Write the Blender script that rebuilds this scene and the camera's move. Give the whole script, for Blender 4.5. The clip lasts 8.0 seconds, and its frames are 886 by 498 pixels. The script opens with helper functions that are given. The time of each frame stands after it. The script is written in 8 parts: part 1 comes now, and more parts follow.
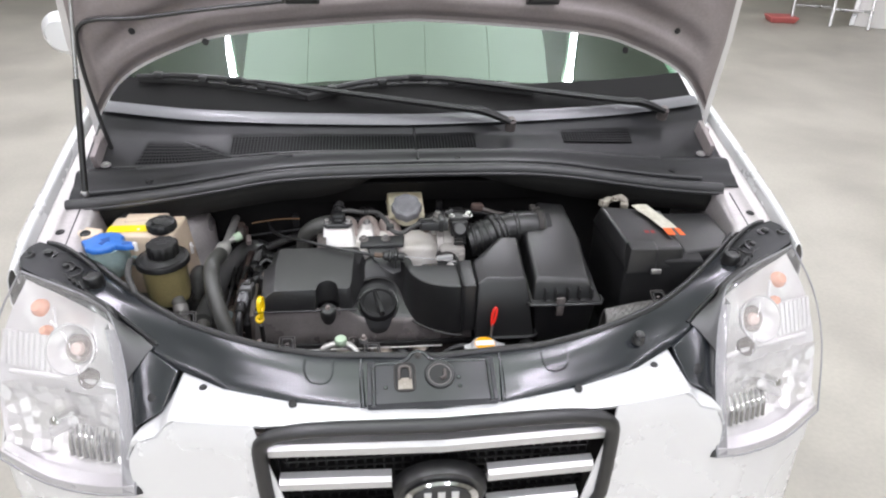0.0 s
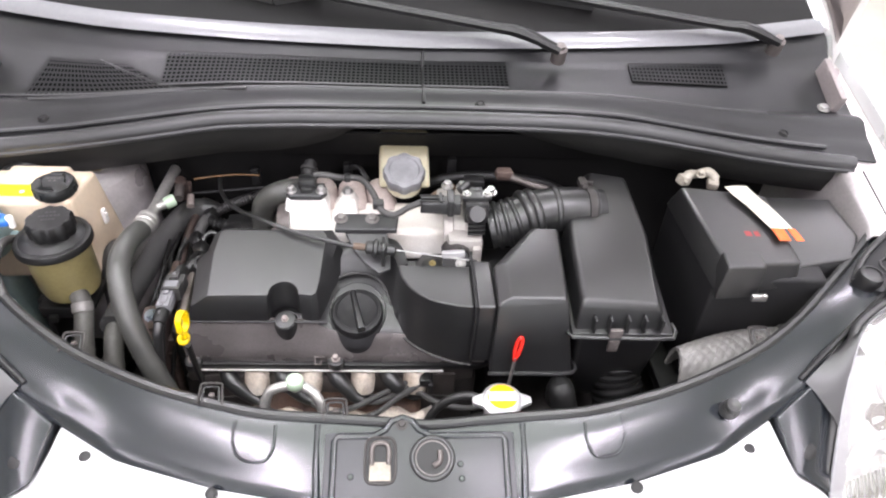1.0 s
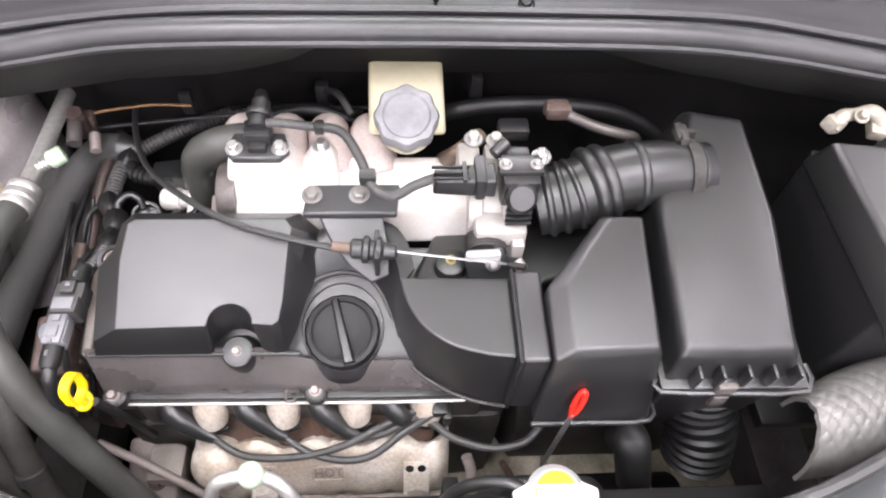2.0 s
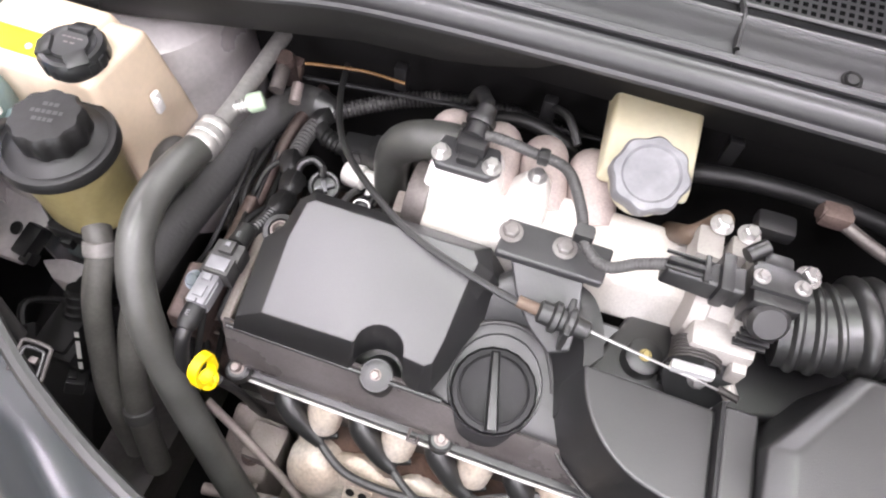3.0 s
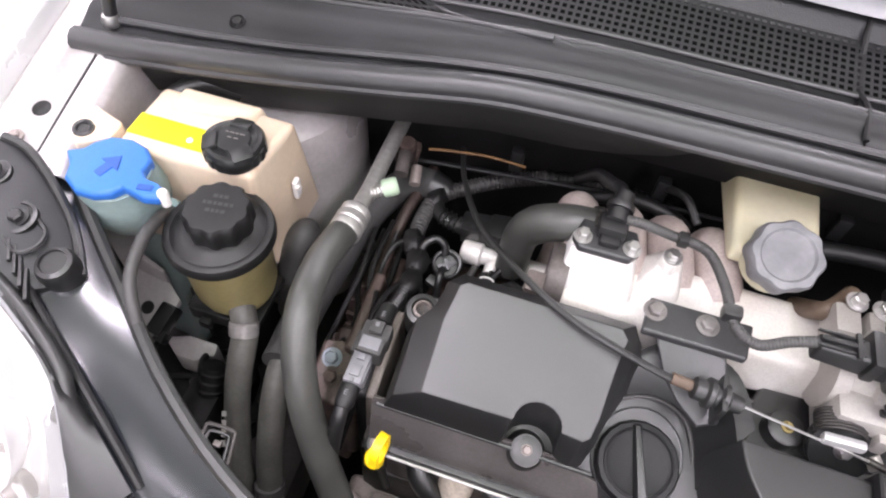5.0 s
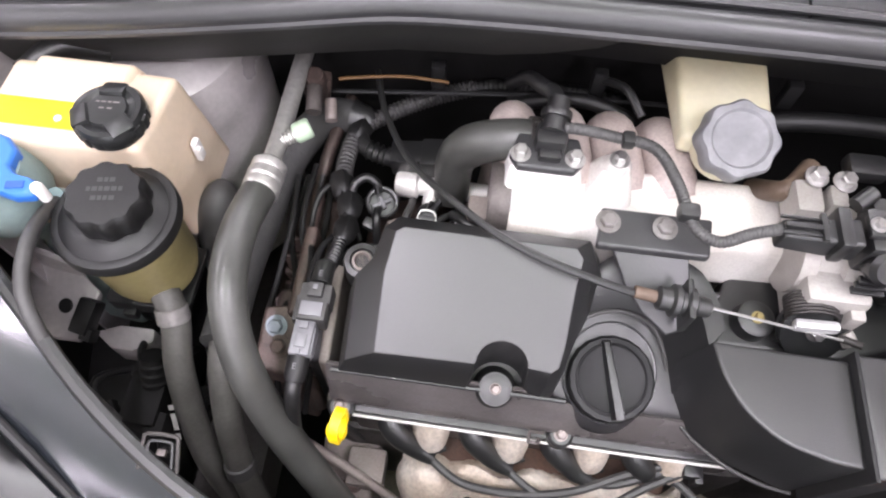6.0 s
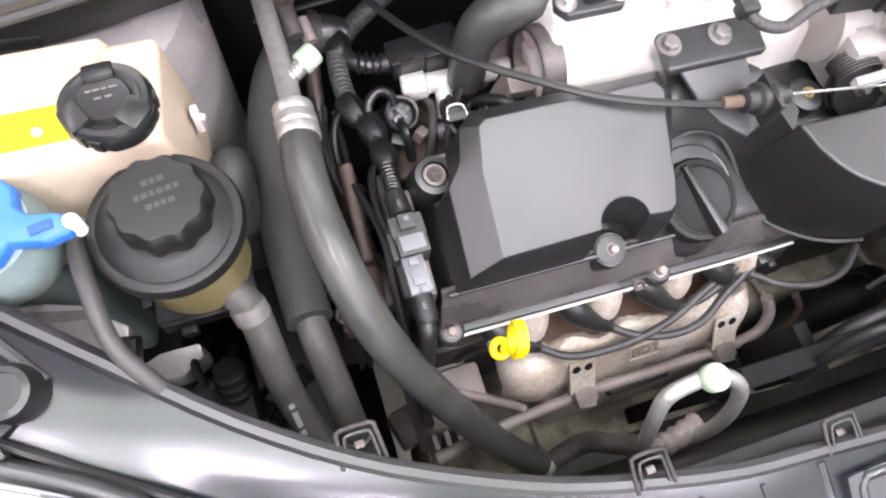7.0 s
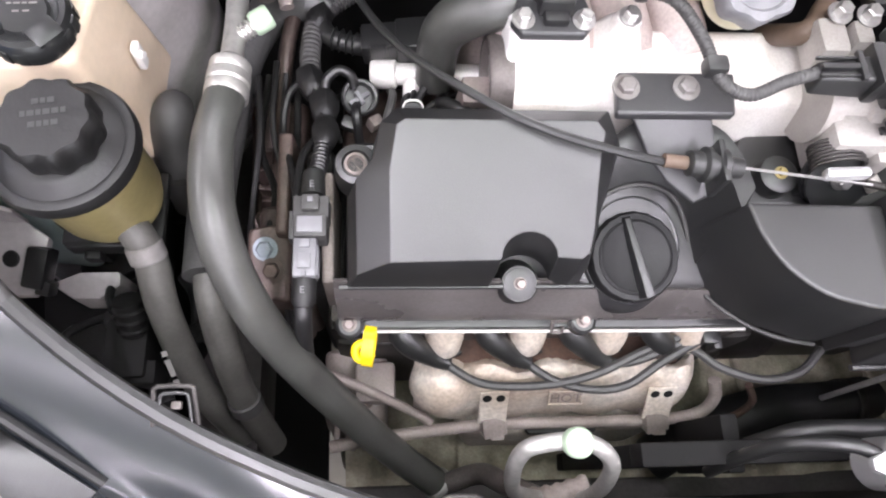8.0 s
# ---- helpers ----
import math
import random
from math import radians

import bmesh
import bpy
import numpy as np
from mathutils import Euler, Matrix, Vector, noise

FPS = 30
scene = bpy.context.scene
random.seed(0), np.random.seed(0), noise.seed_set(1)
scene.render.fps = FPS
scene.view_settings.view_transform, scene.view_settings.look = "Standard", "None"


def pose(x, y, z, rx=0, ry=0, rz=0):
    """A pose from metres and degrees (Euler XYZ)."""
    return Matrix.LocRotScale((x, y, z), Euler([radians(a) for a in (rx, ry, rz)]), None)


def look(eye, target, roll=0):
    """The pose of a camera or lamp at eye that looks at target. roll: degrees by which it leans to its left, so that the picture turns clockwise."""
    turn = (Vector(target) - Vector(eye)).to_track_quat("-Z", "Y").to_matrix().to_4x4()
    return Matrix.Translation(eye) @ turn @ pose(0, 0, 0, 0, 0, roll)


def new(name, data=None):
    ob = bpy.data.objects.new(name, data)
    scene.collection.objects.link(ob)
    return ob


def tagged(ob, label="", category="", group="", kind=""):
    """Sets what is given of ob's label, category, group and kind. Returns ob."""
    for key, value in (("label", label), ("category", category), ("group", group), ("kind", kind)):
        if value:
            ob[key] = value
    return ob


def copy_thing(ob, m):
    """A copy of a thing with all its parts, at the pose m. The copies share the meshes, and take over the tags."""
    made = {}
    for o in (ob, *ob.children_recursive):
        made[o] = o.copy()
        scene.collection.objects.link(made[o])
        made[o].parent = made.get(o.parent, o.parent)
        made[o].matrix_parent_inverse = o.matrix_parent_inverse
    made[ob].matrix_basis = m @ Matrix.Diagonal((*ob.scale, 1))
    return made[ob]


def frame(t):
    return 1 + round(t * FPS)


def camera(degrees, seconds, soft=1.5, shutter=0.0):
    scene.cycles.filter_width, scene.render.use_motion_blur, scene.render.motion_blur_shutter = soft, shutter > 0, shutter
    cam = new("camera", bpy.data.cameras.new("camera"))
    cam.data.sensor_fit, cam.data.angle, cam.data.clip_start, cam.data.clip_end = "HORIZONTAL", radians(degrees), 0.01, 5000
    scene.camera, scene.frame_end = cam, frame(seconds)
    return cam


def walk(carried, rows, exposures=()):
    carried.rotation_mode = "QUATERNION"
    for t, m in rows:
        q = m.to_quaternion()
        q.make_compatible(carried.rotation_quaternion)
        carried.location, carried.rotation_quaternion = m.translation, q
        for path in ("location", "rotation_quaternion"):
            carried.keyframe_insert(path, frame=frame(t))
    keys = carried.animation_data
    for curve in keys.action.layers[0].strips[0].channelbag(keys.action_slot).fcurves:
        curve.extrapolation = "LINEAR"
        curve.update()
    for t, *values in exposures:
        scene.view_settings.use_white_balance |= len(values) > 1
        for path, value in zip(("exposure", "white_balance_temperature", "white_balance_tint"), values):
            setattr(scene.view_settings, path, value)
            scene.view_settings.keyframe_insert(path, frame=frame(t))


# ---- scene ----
cam = camera(68.0, 8.0, soft=2.1)
PATH = [
    (0, (-0.084, -0.818, 1.552), (0.105, 0.892, 0.531), 1.4),
    (0.5, (-0.07, -0.624, 1.522), (0.073, 1.017, 0.388), 1.3),
    (1, (-0.031, -0.413, 1.47), (0.095, 1.11, 0.179), 3.5),
    (1.2, (-0.028, -0.34, 1.459), (0.076, 1.101, 0.075), 2.6),
    (2.3, (-0.039, 0.0, 1.359), (0.084, 1.038, -0.347), 5.1),
    (2.5, (-0.055, 0.013, 1.351), (0.02, 1.04, -0.363), 7.6),
    (3, (-0.106, 0.041, 1.332), (-0.329, 1.043, -0.384), 6.7),
    (3.5, (-0.166, 0.035, 1.333), (-0.609, 1.016, -0.352), 4.2),
    (4, (-0.228, 0.022, 1.35), (-0.692, 1.038, -0.309), 4.7),
    (4.5, (-0.261, 0.004, 1.358), (-0.706, 1.106, -0.251), 4.9),
    (5, (-0.234, 0.005, 1.363), (-0.477, 1.137, -0.268), 6.3),
    (5.2, (-0.191, 0.026, 1.37), (-0.4, 1.103, -0.302), 3.2),
    (6.3, (-0.276, 0.072, 1.315), (-0.191, 0.905, -0.502), 5.5),
    (6.5, (-0.354, 0.083, 1.302), (-0.114, 0.814, -0.544), 7.5),
    (7, (-0.412, 0.089, 1.287), (-0.031, 0.709, -0.576), 14.9),
    (7.5, (-0.384, 0.092, 1.291), (-0.058, 0.749, -0.57), 17.5),
    (8, (-0.284, 0.076, 1.286), (-0.124, 0.724, -0.599), 12.6),
]
walk(cam, [(t, look(eye, target, roll)) for t, eye, target, roll in PATH], [(0.0, -0.62, 6300, 4), (0.5, -0.65, 6400, 4), (1.0, 0.27, 6450, 8), (2.5, 0.76, 6500, 10), (3.5, 0.5, 6500, 9), (4.5, 0.1, 6500, 9), (5.2, 0.12, 6450, 11), (6.5, 0.55, 6400, 11), (7.0, 0.63, 6400, 11), (8.0, 0.6, 6350, 10)])

# ---- world and light ----
world = bpy.data.worlds.new("world")
scene.world = world
world.use_nodes = True
world.node_tree.nodes["Background"].inputs["Color"].default_value = (0.75, 0.85, 1.0, 1)
world.node_tree.nodes["Background"].inputs["Strength"].default_value = 0.02
TUBE_POWER = 30.0
DOOR_POWER = 190.0
UP_POWER = 110.0
TUBES = [(x, y) for x in (-3.7, -1.0, 1.1, 3.9) for y in (-5.3, -3.1, -0.9, 1.3, 3.5, 5.7)]
TUBES[TUBES.index((1.1, 1.3))] = (1.18, 1.3)
ASKEW = {(-1.0, 1.3): 12.4, (1.18, 1.3): -13.0}
TUBE_Z = 3.45


# ---- helpers of this scene ----
def srgb(r, g, b):
    return tuple(((c / 255) / 12.92 if c / 255 <= 0.04045 else (((c / 255) + 0.055) / 1.055) ** 2.4) for c in (r, g, b))


def material(name, colour, rough=0.5, metal=0.0, second=None, scale=6.0, fine=180.0, bump=0.08, spread=0.12, coat=0.0, glass=0.0,
             emit=None, wear=0.0, ior=1.5, sub=0.0, contrast=0.5):
    """Principled surface with two scales of colour noise, roughness noise and fine relief, in metres."""
    m = bpy.data.materials.new(name)
    m.use_nodes = True
    nt = m.node_tree
    n, l = nt.nodes, nt.links
    bsdf = n["Principled BSDF"]
    geo = n.new("ShaderNodeTexCoord")
    big = n.new("ShaderNodeTexNoise")
    big.inputs["Scale"].default_value = scale
    big.inputs["Detail"].default_value = 5
    small = n.new("ShaderNodeTexNoise")
    small.inputs["Scale"].default_value = fine
    small.inputs["Detail"].default_value = 3
    l.new(geo.outputs["Object"], big.inputs["Vector"])
    l.new(geo.outputs["Object"], small.inputs["Vector"])
    ramp = n.new("ShaderNodeValToRGB")
    ramp.color_ramp.elements[0].position = 0.5 - contrast / 2
    ramp.color_ramp.elements[1].position = 0.5 + contrast / 2
    second = second or tuple(c * (1 - spread) for c in colour)
    ramp.color_ramp.elements[0].color = (*second, 1)
    ramp.color_ramp.elements[1].color = (*colour, 1)
    l.new(big.outputs["Fac"], ramp.inputs["Fac"])
    mix = n.new("ShaderNodeMix")
    mix.data_type, mix.blend_type = "RGBA", "MULTIPLY"
    mix.inputs["Factor"].default_value = 1.0
    grain = n.new("ShaderNodeMapRange")
    grain.inputs["From Min"].default_value, grain.inputs["From Max"].default_value = 0.3, 0.7
    grain.inputs["To Min"].default_value, grain.inputs["To Max"].default_value = 1 - spread, 1.0
    l.new(small.outputs["Fac"], grain.inputs["Value"])
    l.new(ramp.outputs["Color"], mix.inputs["A"])
    l.new(grain.outputs["Result"], mix.inputs["B"])
    l.new(mix.outputs["Result"], bsdf.inputs["Base Color"])
    rr = n.new("ShaderNodeMapRange")
    rr.inputs["To Min"].default_value, rr.inputs["To Max"].default_value = max(rough - 0.08 - wear, 0.02), min(rough + 0.08 + wear, 1)
    l.new(big.outputs["Fac"], rr.inputs["Value"])
    l.new(rr.outputs["Result"], bsdf.inputs["Roughness"])
    bsdf.inputs["Metallic"].default_value = metal
    bsdf.inputs["IOR"].default_value = ior
    bsdf.inputs["Coat Weight"].default_value = coat
    bsdf.inputs["Coat Roughness"].default_value = 0.06
    bsdf.inputs["Transmission Weight"].default_value = glass
    if sub:
        bsdf.inputs["Subsurface Weight"].default_value = sub
        bsdf.inputs["Subsurface Radius"].default_value = (0.02, 0.015, 0.01)
        bsdf.inputs["Subsurface Scale"].default_value = 0.5
    if bump:
        b = n.new("ShaderNodeBump")
        b.inputs["Strength"].default_value = bump
        b.inputs["Distance"].default_value = 0.001
        l.new(small.outputs["Fac"], b.inputs["Height"])
        l.new(b.outputs["Normal"], bsdf.inputs["Normal"])
    if emit:
        bsdf.inputs["Emission Color"].default_value = (*emit[0], 1)
        bsdf.inputs["Emission Strength"].default_value = emit[1]
    return m


COVER = material("moulded black plastic", (0.017, 0.0172, 0.0175), 0.38, bump=0.16, fine=1100, spread=0.3, wear=0.12, ior=1.78)
TRIM = material("dull black trim plastic", (0.016, 0.0165, 0.018), 0.5, ior=1.5, bump=0.12, fine=500, wear=0.08, second=(0.010, 0.0105, 0.012), scale=14)
PLASTIC = material("black plastic", (0.012, 0.012, 0.0125), 0.38, ior=1.7, bump=0.12, fine=500, wear=0.08)
DARK = material("sooty black plastic", (0.008, 0.008, 0.008), 0.5, bump=0.15, fine=400, wear=0.08)
SEAL = material("grey rubber seal", (0.045, 0.0455, 0.047), 0.36, second=(0.03, 0.03, 0.031), scale=10, fine=500, bump=0.1, wear=0.06, ior=1.6)
SOOT = material("sooty dull black", (0.0105, 0.0102, 0.010), 0.7, bump=0.15, fine=400, ior=1.3)
SHADEBLACK = material("near-black painted shade", (0.003, 0.003, 0.003), 0.9, bump=0.0, ior=1.2)
COWL = material("weathered grey plastic", (0.0165, 0.017, 0.0185), 0.42, second=(0.009, 0.0092, 0.010), scale=9, fine=700, bump=0.3, wear=0.1, ior=1.48, contrast=0.35)
UNDER = material("dull grey-black plastic", (0.02, 0.0197, 0.018), 0.6, second=(0.011, 0.0108, 0.0098), scale=8, fine=500, bump=0.2, spread=0.2)
RUBBER = material("black rubber", (0.02, 0.0205, 0.02), 0.38, ior=1.65, bump=0.15, fine=300, wear=0.08)
DUSTY = material("dusty rubber", (0.075, 0.074, 0.072), 0.5, second=(0.035, 0.034, 0.033), scale=20, bump=0.15, wear=0.08)
HOSE = material("smooth dusty black hose", (0.078, 0.08, 0.073), 0.36, ior=1.6, second=(0.046, 0.046, 0.042), scale=25, fine=300, bump=0.1, wear=0.1)
GREYHOSE = material("dusty grey hose", (0.125, 0.122, 0.11), 0.5, second=(0.06, 0.057, 0.052), scale=30, fine=300, bump=0.15, spread=0.2, wear=0.1)
FOAM = material("foam sleeve", (0.05, 0.05, 0.048), 0.75, bump=0.5, fine=250)
GLOSS = material("satin black shield", (0.017, 0.020, 0.024), 0.2, ior=1.68, second=(0.012, 0.0145, 0.018), scale=5, fine=400, bump=0.0, wear=0.0, contrast=0.9, spread=0.06)
PLATE = material("dull satin black steel", (0.02, 0.022, 0.025), 0.36, ior=1.6, second=(0.013, 0.0145, 0.017), scale=9, fine=400, bump=0.06, wear=0.1)
SILVER = material("silver paint", (0.72, 0.71, 0.70), 0.32, 0.45, spread=0.03, fine=200, bump=0.0, coat=0.6)
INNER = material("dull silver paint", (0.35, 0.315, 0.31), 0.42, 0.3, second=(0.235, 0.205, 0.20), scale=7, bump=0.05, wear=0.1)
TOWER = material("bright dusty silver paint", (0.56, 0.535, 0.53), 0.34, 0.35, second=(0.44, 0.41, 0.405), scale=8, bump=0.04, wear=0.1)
WHITE = material("pale silver paint", (0.80, 0.805, 0.805), 0.27, 0.25, second=(0.80, 0.805, 0.805), spread=0.0, fine=200, bump=0.0, coat=0.15)
ALLOY = material("cast aluminium", (0.86, 0.85, 0.83), 0.5, 0.3, second=(0.70, 0.665, 0.62), scale=14, fine=500, bump=0.35, wear=0.1)
TANALLOY = material("stained cast aluminium", (0.84, 0.82, 0.785), 0.5, 0.25, second=(0.67, 0.62, 0.55), scale=16, fine=500, bump=0.4, wear=0.12)
DULLALLOY = material("dull cast aluminium", (0.52, 0.50, 0.475), 0.5, 0.3, second=(0.30, 0.275, 0.25), scale=18, fine=500, bump=0.35, wear=0.1)
STEEL = material("bright steel", (0.62, 0.61, 0.6), 0.3, 0.9, bump=0.05, spread=0.2, wear=0.1)
PIPE = material("aluminium pipe", (0.62, 0.61, 0.58), 0.42, 0.7, bump=0.08, spread=0.2)
RUST = material("rusty iron", (0.12, 0.065, 0.042), 0.8, second=(0.05, 0.035, 0.03), scale=25, fine=300, bump=0.5, spread=0.3)
SHIELD = material("heat-stained steel", (0.80, 0.74, 0.66), 0.55, 0.2, second=(0.55, 0.46, 0.37), scale=22, fine=260, bump=0.4, spread=0.3, wear=0.12, contrast=0.32)
IRON = material("oily grey iron", (0.08, 0.074, 0.07), 0.55, 0.3, second=(0.025, 0.022, 0.02), scale=18, bump=0.4, spread=0.3)
PALECREAM = material("yellowed white plastic", (0.62, 0.585, 0.44), 0.38, second=(0.47, 0.41, 0.235), scale=9, bump=0.05, spread=0.06, sub=0.15)
CREAM = material("cream plastic", (0.74, 0.62, 0.48), 0.42, second=(0.68, 0.55, 0.41), bump=0.05, spread=0.06, sub=0.15)
AMBER = material("amber plastic", (0.39, 0.335, 0.155), 0.35, second=(0.30, 0.255, 0.115), bump=0.04, sub=0.1)
AQUA = material("pale aqua plastic", (0.20, 0.34, 0.35), 0.4, second=(0.32, 0.36, 0.33), bump=0.04, sub=0.15)
BLUE = material("blue plastic", (0.035, 0.165, 0.56), 0.38, bump=0.05, spread=0.08)
EMBOSS = material("embossed blue", (0.02, 0.09, 0.36), 0.5, bump=0.0)
YELLOW = material("yellow plastic", (0.90, 0.62, 0.0), 0.4, bump=0.03, spread=0.06)
LABEL = material("yellow label", (0.90, 0.74, 0.0), 0.45, bump=0.02, spread=0.03)
ORANGE = material("orange label", (0.9, 0.42, 0.0), 0.45, bump=0.02, spread=0.03)
RED = material("red plastic", (0.72, 0.025, 0.015), 0.35, bump=0.03, spread=0.06)
ORANGERED = material("orange-red label end", (0.85, 0.14, 0.02), 0.45, bump=0.03, spread=0.1)
DULLRED = material("faded red print", (0.30, 0.04, 0.04), 0.55, bump=0.0)
GREYINK2 = material("dull pale plastic", (0.42, 0.41, 0.39), 0.5, bump=0.05)
TRAYRED = material("faded red plastic", (0.62, 0.16, 0.15), 0.5, bump=0.03, spread=0.1)
PAPER = material("white label", (0.8, 0.78, 0.75), 0.5, bump=0.02, spread=0.05)
CRUMPLED = material("dirty white paper", (0.66, 0.64, 0.55), 0.6, second=(0.46, 0.43, 0.34), scale=60, fine=200, bump=0.5, spread=0.15)
MINT = material("pale green cap", (0.44, 0.56, 0.41), 0.45, bump=0.04, spread=0.08)
COPPER = material("brown hose", (0.17, 0.12, 0.085), 0.6, second=(0.06, 0.04, 0.03), scale=30, bump=0.3)
ORANGEPIPE = material("orange-brown pipe", (0.17, 0.085, 0.022), 0.5, second=(0.08, 0.04, 0.015), scale=40, bump=0.1)
BRASS = material("dull yellow plated bolt", (0.45, 0.36, 0.16), 0.4, 0.6, bump=0.05)
CHROME = material("chrome", (0.75, 0.75, 0.75), 0.12, 1.0, bump=0.0, spread=0.03)
SATIN = material("satin silver trim", (0.72, 0.72, 0.72), 0.3, 0.6, bump=0.02, spread=0.03)
CAPBLACK = material("shiny black plastic", (0.018, 0.019, 0.019), 0.32, bump=0.06, wear=0.08)
GREYCAP = material("worn grey plastic", (0.24, 0.24, 0.25), 0.5, second=(0.13, 0.13, 0.14), scale=40, bump=0.15)
MATTE = material("matt black plastic", (0.011, 0.011, 0.0115), 0.55, ior=1.45, bump=0.1, fine=500, wear=0.05)
COLLAR = material("rubbed pale metal", (0.78, 0.77, 0.77), 0.36, 0.2, second=(0.62, 0.60, 0.59), scale=30, fine=350, bump=0.1, spread=0.15, wear=0.08)
RUNNER = material("pinkish dusty cast metal", (0.60, 0.52, 0.49), 0.6, 0.15, second=(0.40, 0.33, 0.30), scale=26, fine=400, bump=0.35, spread=0.2, wear=0.1)
CAST = material("dusty cast metal", (0.42, 0.37, 0.345), 0.6, 0.25, second=(0.22, 0.18, 0.165), scale=22, fine=400, bump=0.35, spread=0.2, wear=0.1)
BLUESTEEL = material("bluish plated steel", (0.30, 0.34, 0.38), 0.45, 0.5, bump=0.05, spread=0.2, wear=0.1)
DARKCAST = material("oily dark cast metal", (0.20, 0.18, 0.17), 0.45, 0.4, second=(0.07, 0.06, 0.055), scale=24, fine=400, bump=0.3, spread=0.25, wear=0.1)
DUSTY2 = material("dull grey metal pipe", (0.33, 0.32, 0.31), 0.5, 0.4, second=(0.18, 0.16, 0.15), scale=30, bump=0.2, spread=0.2)
GREASE = material("greasy brown metal", (0.17, 0.122, 0.105), 0.45, 0.3, second=(0.03, 0.022, 0.02), scale=30, fine=400, bump=0.4, spread=0.3, wear=0.15)
TAN = material("tan foam", (0.22, 0.16, 0.09), 0.8, second=(0.15, 0.11, 0.06), scale=20, fine=250, bump=0.4)
OLIVE = material("olive painted metal", (0.12, 0.125, 0.075), 0.5, 0.1, second=(0.06, 0.06, 0.04), scale=25, bump=0.2, spread=0.2)
TRAYTAN = material("mottled pale tan", (0.68, 0.63, 0.49), 0.85, second=(0.17, 0.15, 0.11), scale=16, fine=300, bump=0.3, spread=0.25, contrast=0.3)
TERMINAL = material("dirty corroded lead", (0.46, 0.43, 0.37), 0.6, 0.2, second=(0.22, 0.19, 0.15), scale=45, fine=300, bump=0.4, spread=0.2)
TAPE = material("quilted grey wrap", (0.21, 0.205, 0.195), 0.5, second=(0.13, 0.125, 0.118), scale=30, bump=0.3)
CONCRETE = material("concrete floor", srgb(187, 183, 172), 0.5, second=srgb(167, 163, 153), scale=1.6, fine=60, bump=0.1, spread=0.08, wear=0.1, contrast=0.3)
PLASTER = material("painted wall", srgb(190, 188, 176), 0.7, second=srgb(176, 174, 164), scale=0.8, fine=40, bump=0.08, spread=0.05)
ROOF = material("grey-green ceiling sheet", srgb(208, 214, 204), 0.6, second=srgb(186, 194, 182), scale=0.7, fine=30, bump=0.05, spread=0.05)
TYRE = material("tyre rubber", (0.02, 0.02, 0.02), 0.7, bump=0.2)
TRIMCLOTH = material("dark interior trim", (0.02, 0.022, 0.02), 0.7, bump=0.2)
SEATCLOTH = material("pale seat cloth", (0.42, 0.43, 0.36), 0.8, second=(0.33, 0.34, 0.29), scale=4, bump=0.4, fine=400)
BAREMETAL = material("dusty grey painted metal", (0.27, 0.25, 0.245), 0.3, 0.5, second=(0.16, 0.145, 0.138), scale=16, fine=350, bump=0.1, spread=0.15, wear=0.1)
GREYGLOSS = material("smooth grey plastic strip", (0.2, 0.2, 0.21), 0.25, bump=0.02, spread=0.06)
GLOW = material("tube diffuser", (0.9, 0.9, 0.9), 0.4, bump=0.0, emit=((0.97, 0.98, 1.0), 26.0))
SKYSHEET = material("translucent green roof sheet", (0.7, 0.8, 0.7), 0.5, bump=0.0, emit=((0.95, 1.0, 0.92), 2.3))
BEZEL = material("grey lamp bezel", (0.33, 0.33, 0.34), 0.35, 0.2, bump=0.02)
PALEPINK = material("pale pink glass", (0.80, 0.66, 0.60), 0.25, bump=0.0)
LAMPGREY = material("smoked lamp housing", (0.36, 0.33, 0.31), 0.25, 0.4, bump=0.02)
BOWL = material("mirror-bright lamp bowl", (0.9, 0.9, 0.89), 0.16, 0.6, bump=0.0, spread=0.03)
FACETS = material("faceted chrome", (0.93, 0.925, 0.91), 0.3, 0.55, bump=0.0, spread=0.05)
BOWLCHROME = material("bright chromed bowl", (0.93, 0.93, 0.92), 0.2, 0.5, bump=0.0, spread=0.03)
REFLECTOR = material("chromed reflector", (0.92, 0.92, 0.91), 0.18, 0.2, bump=0.0, spread=0.03)
PINKLENS = material("orange glass", (0.85, 0.45, 0.32), 0.25, bump=0.0)


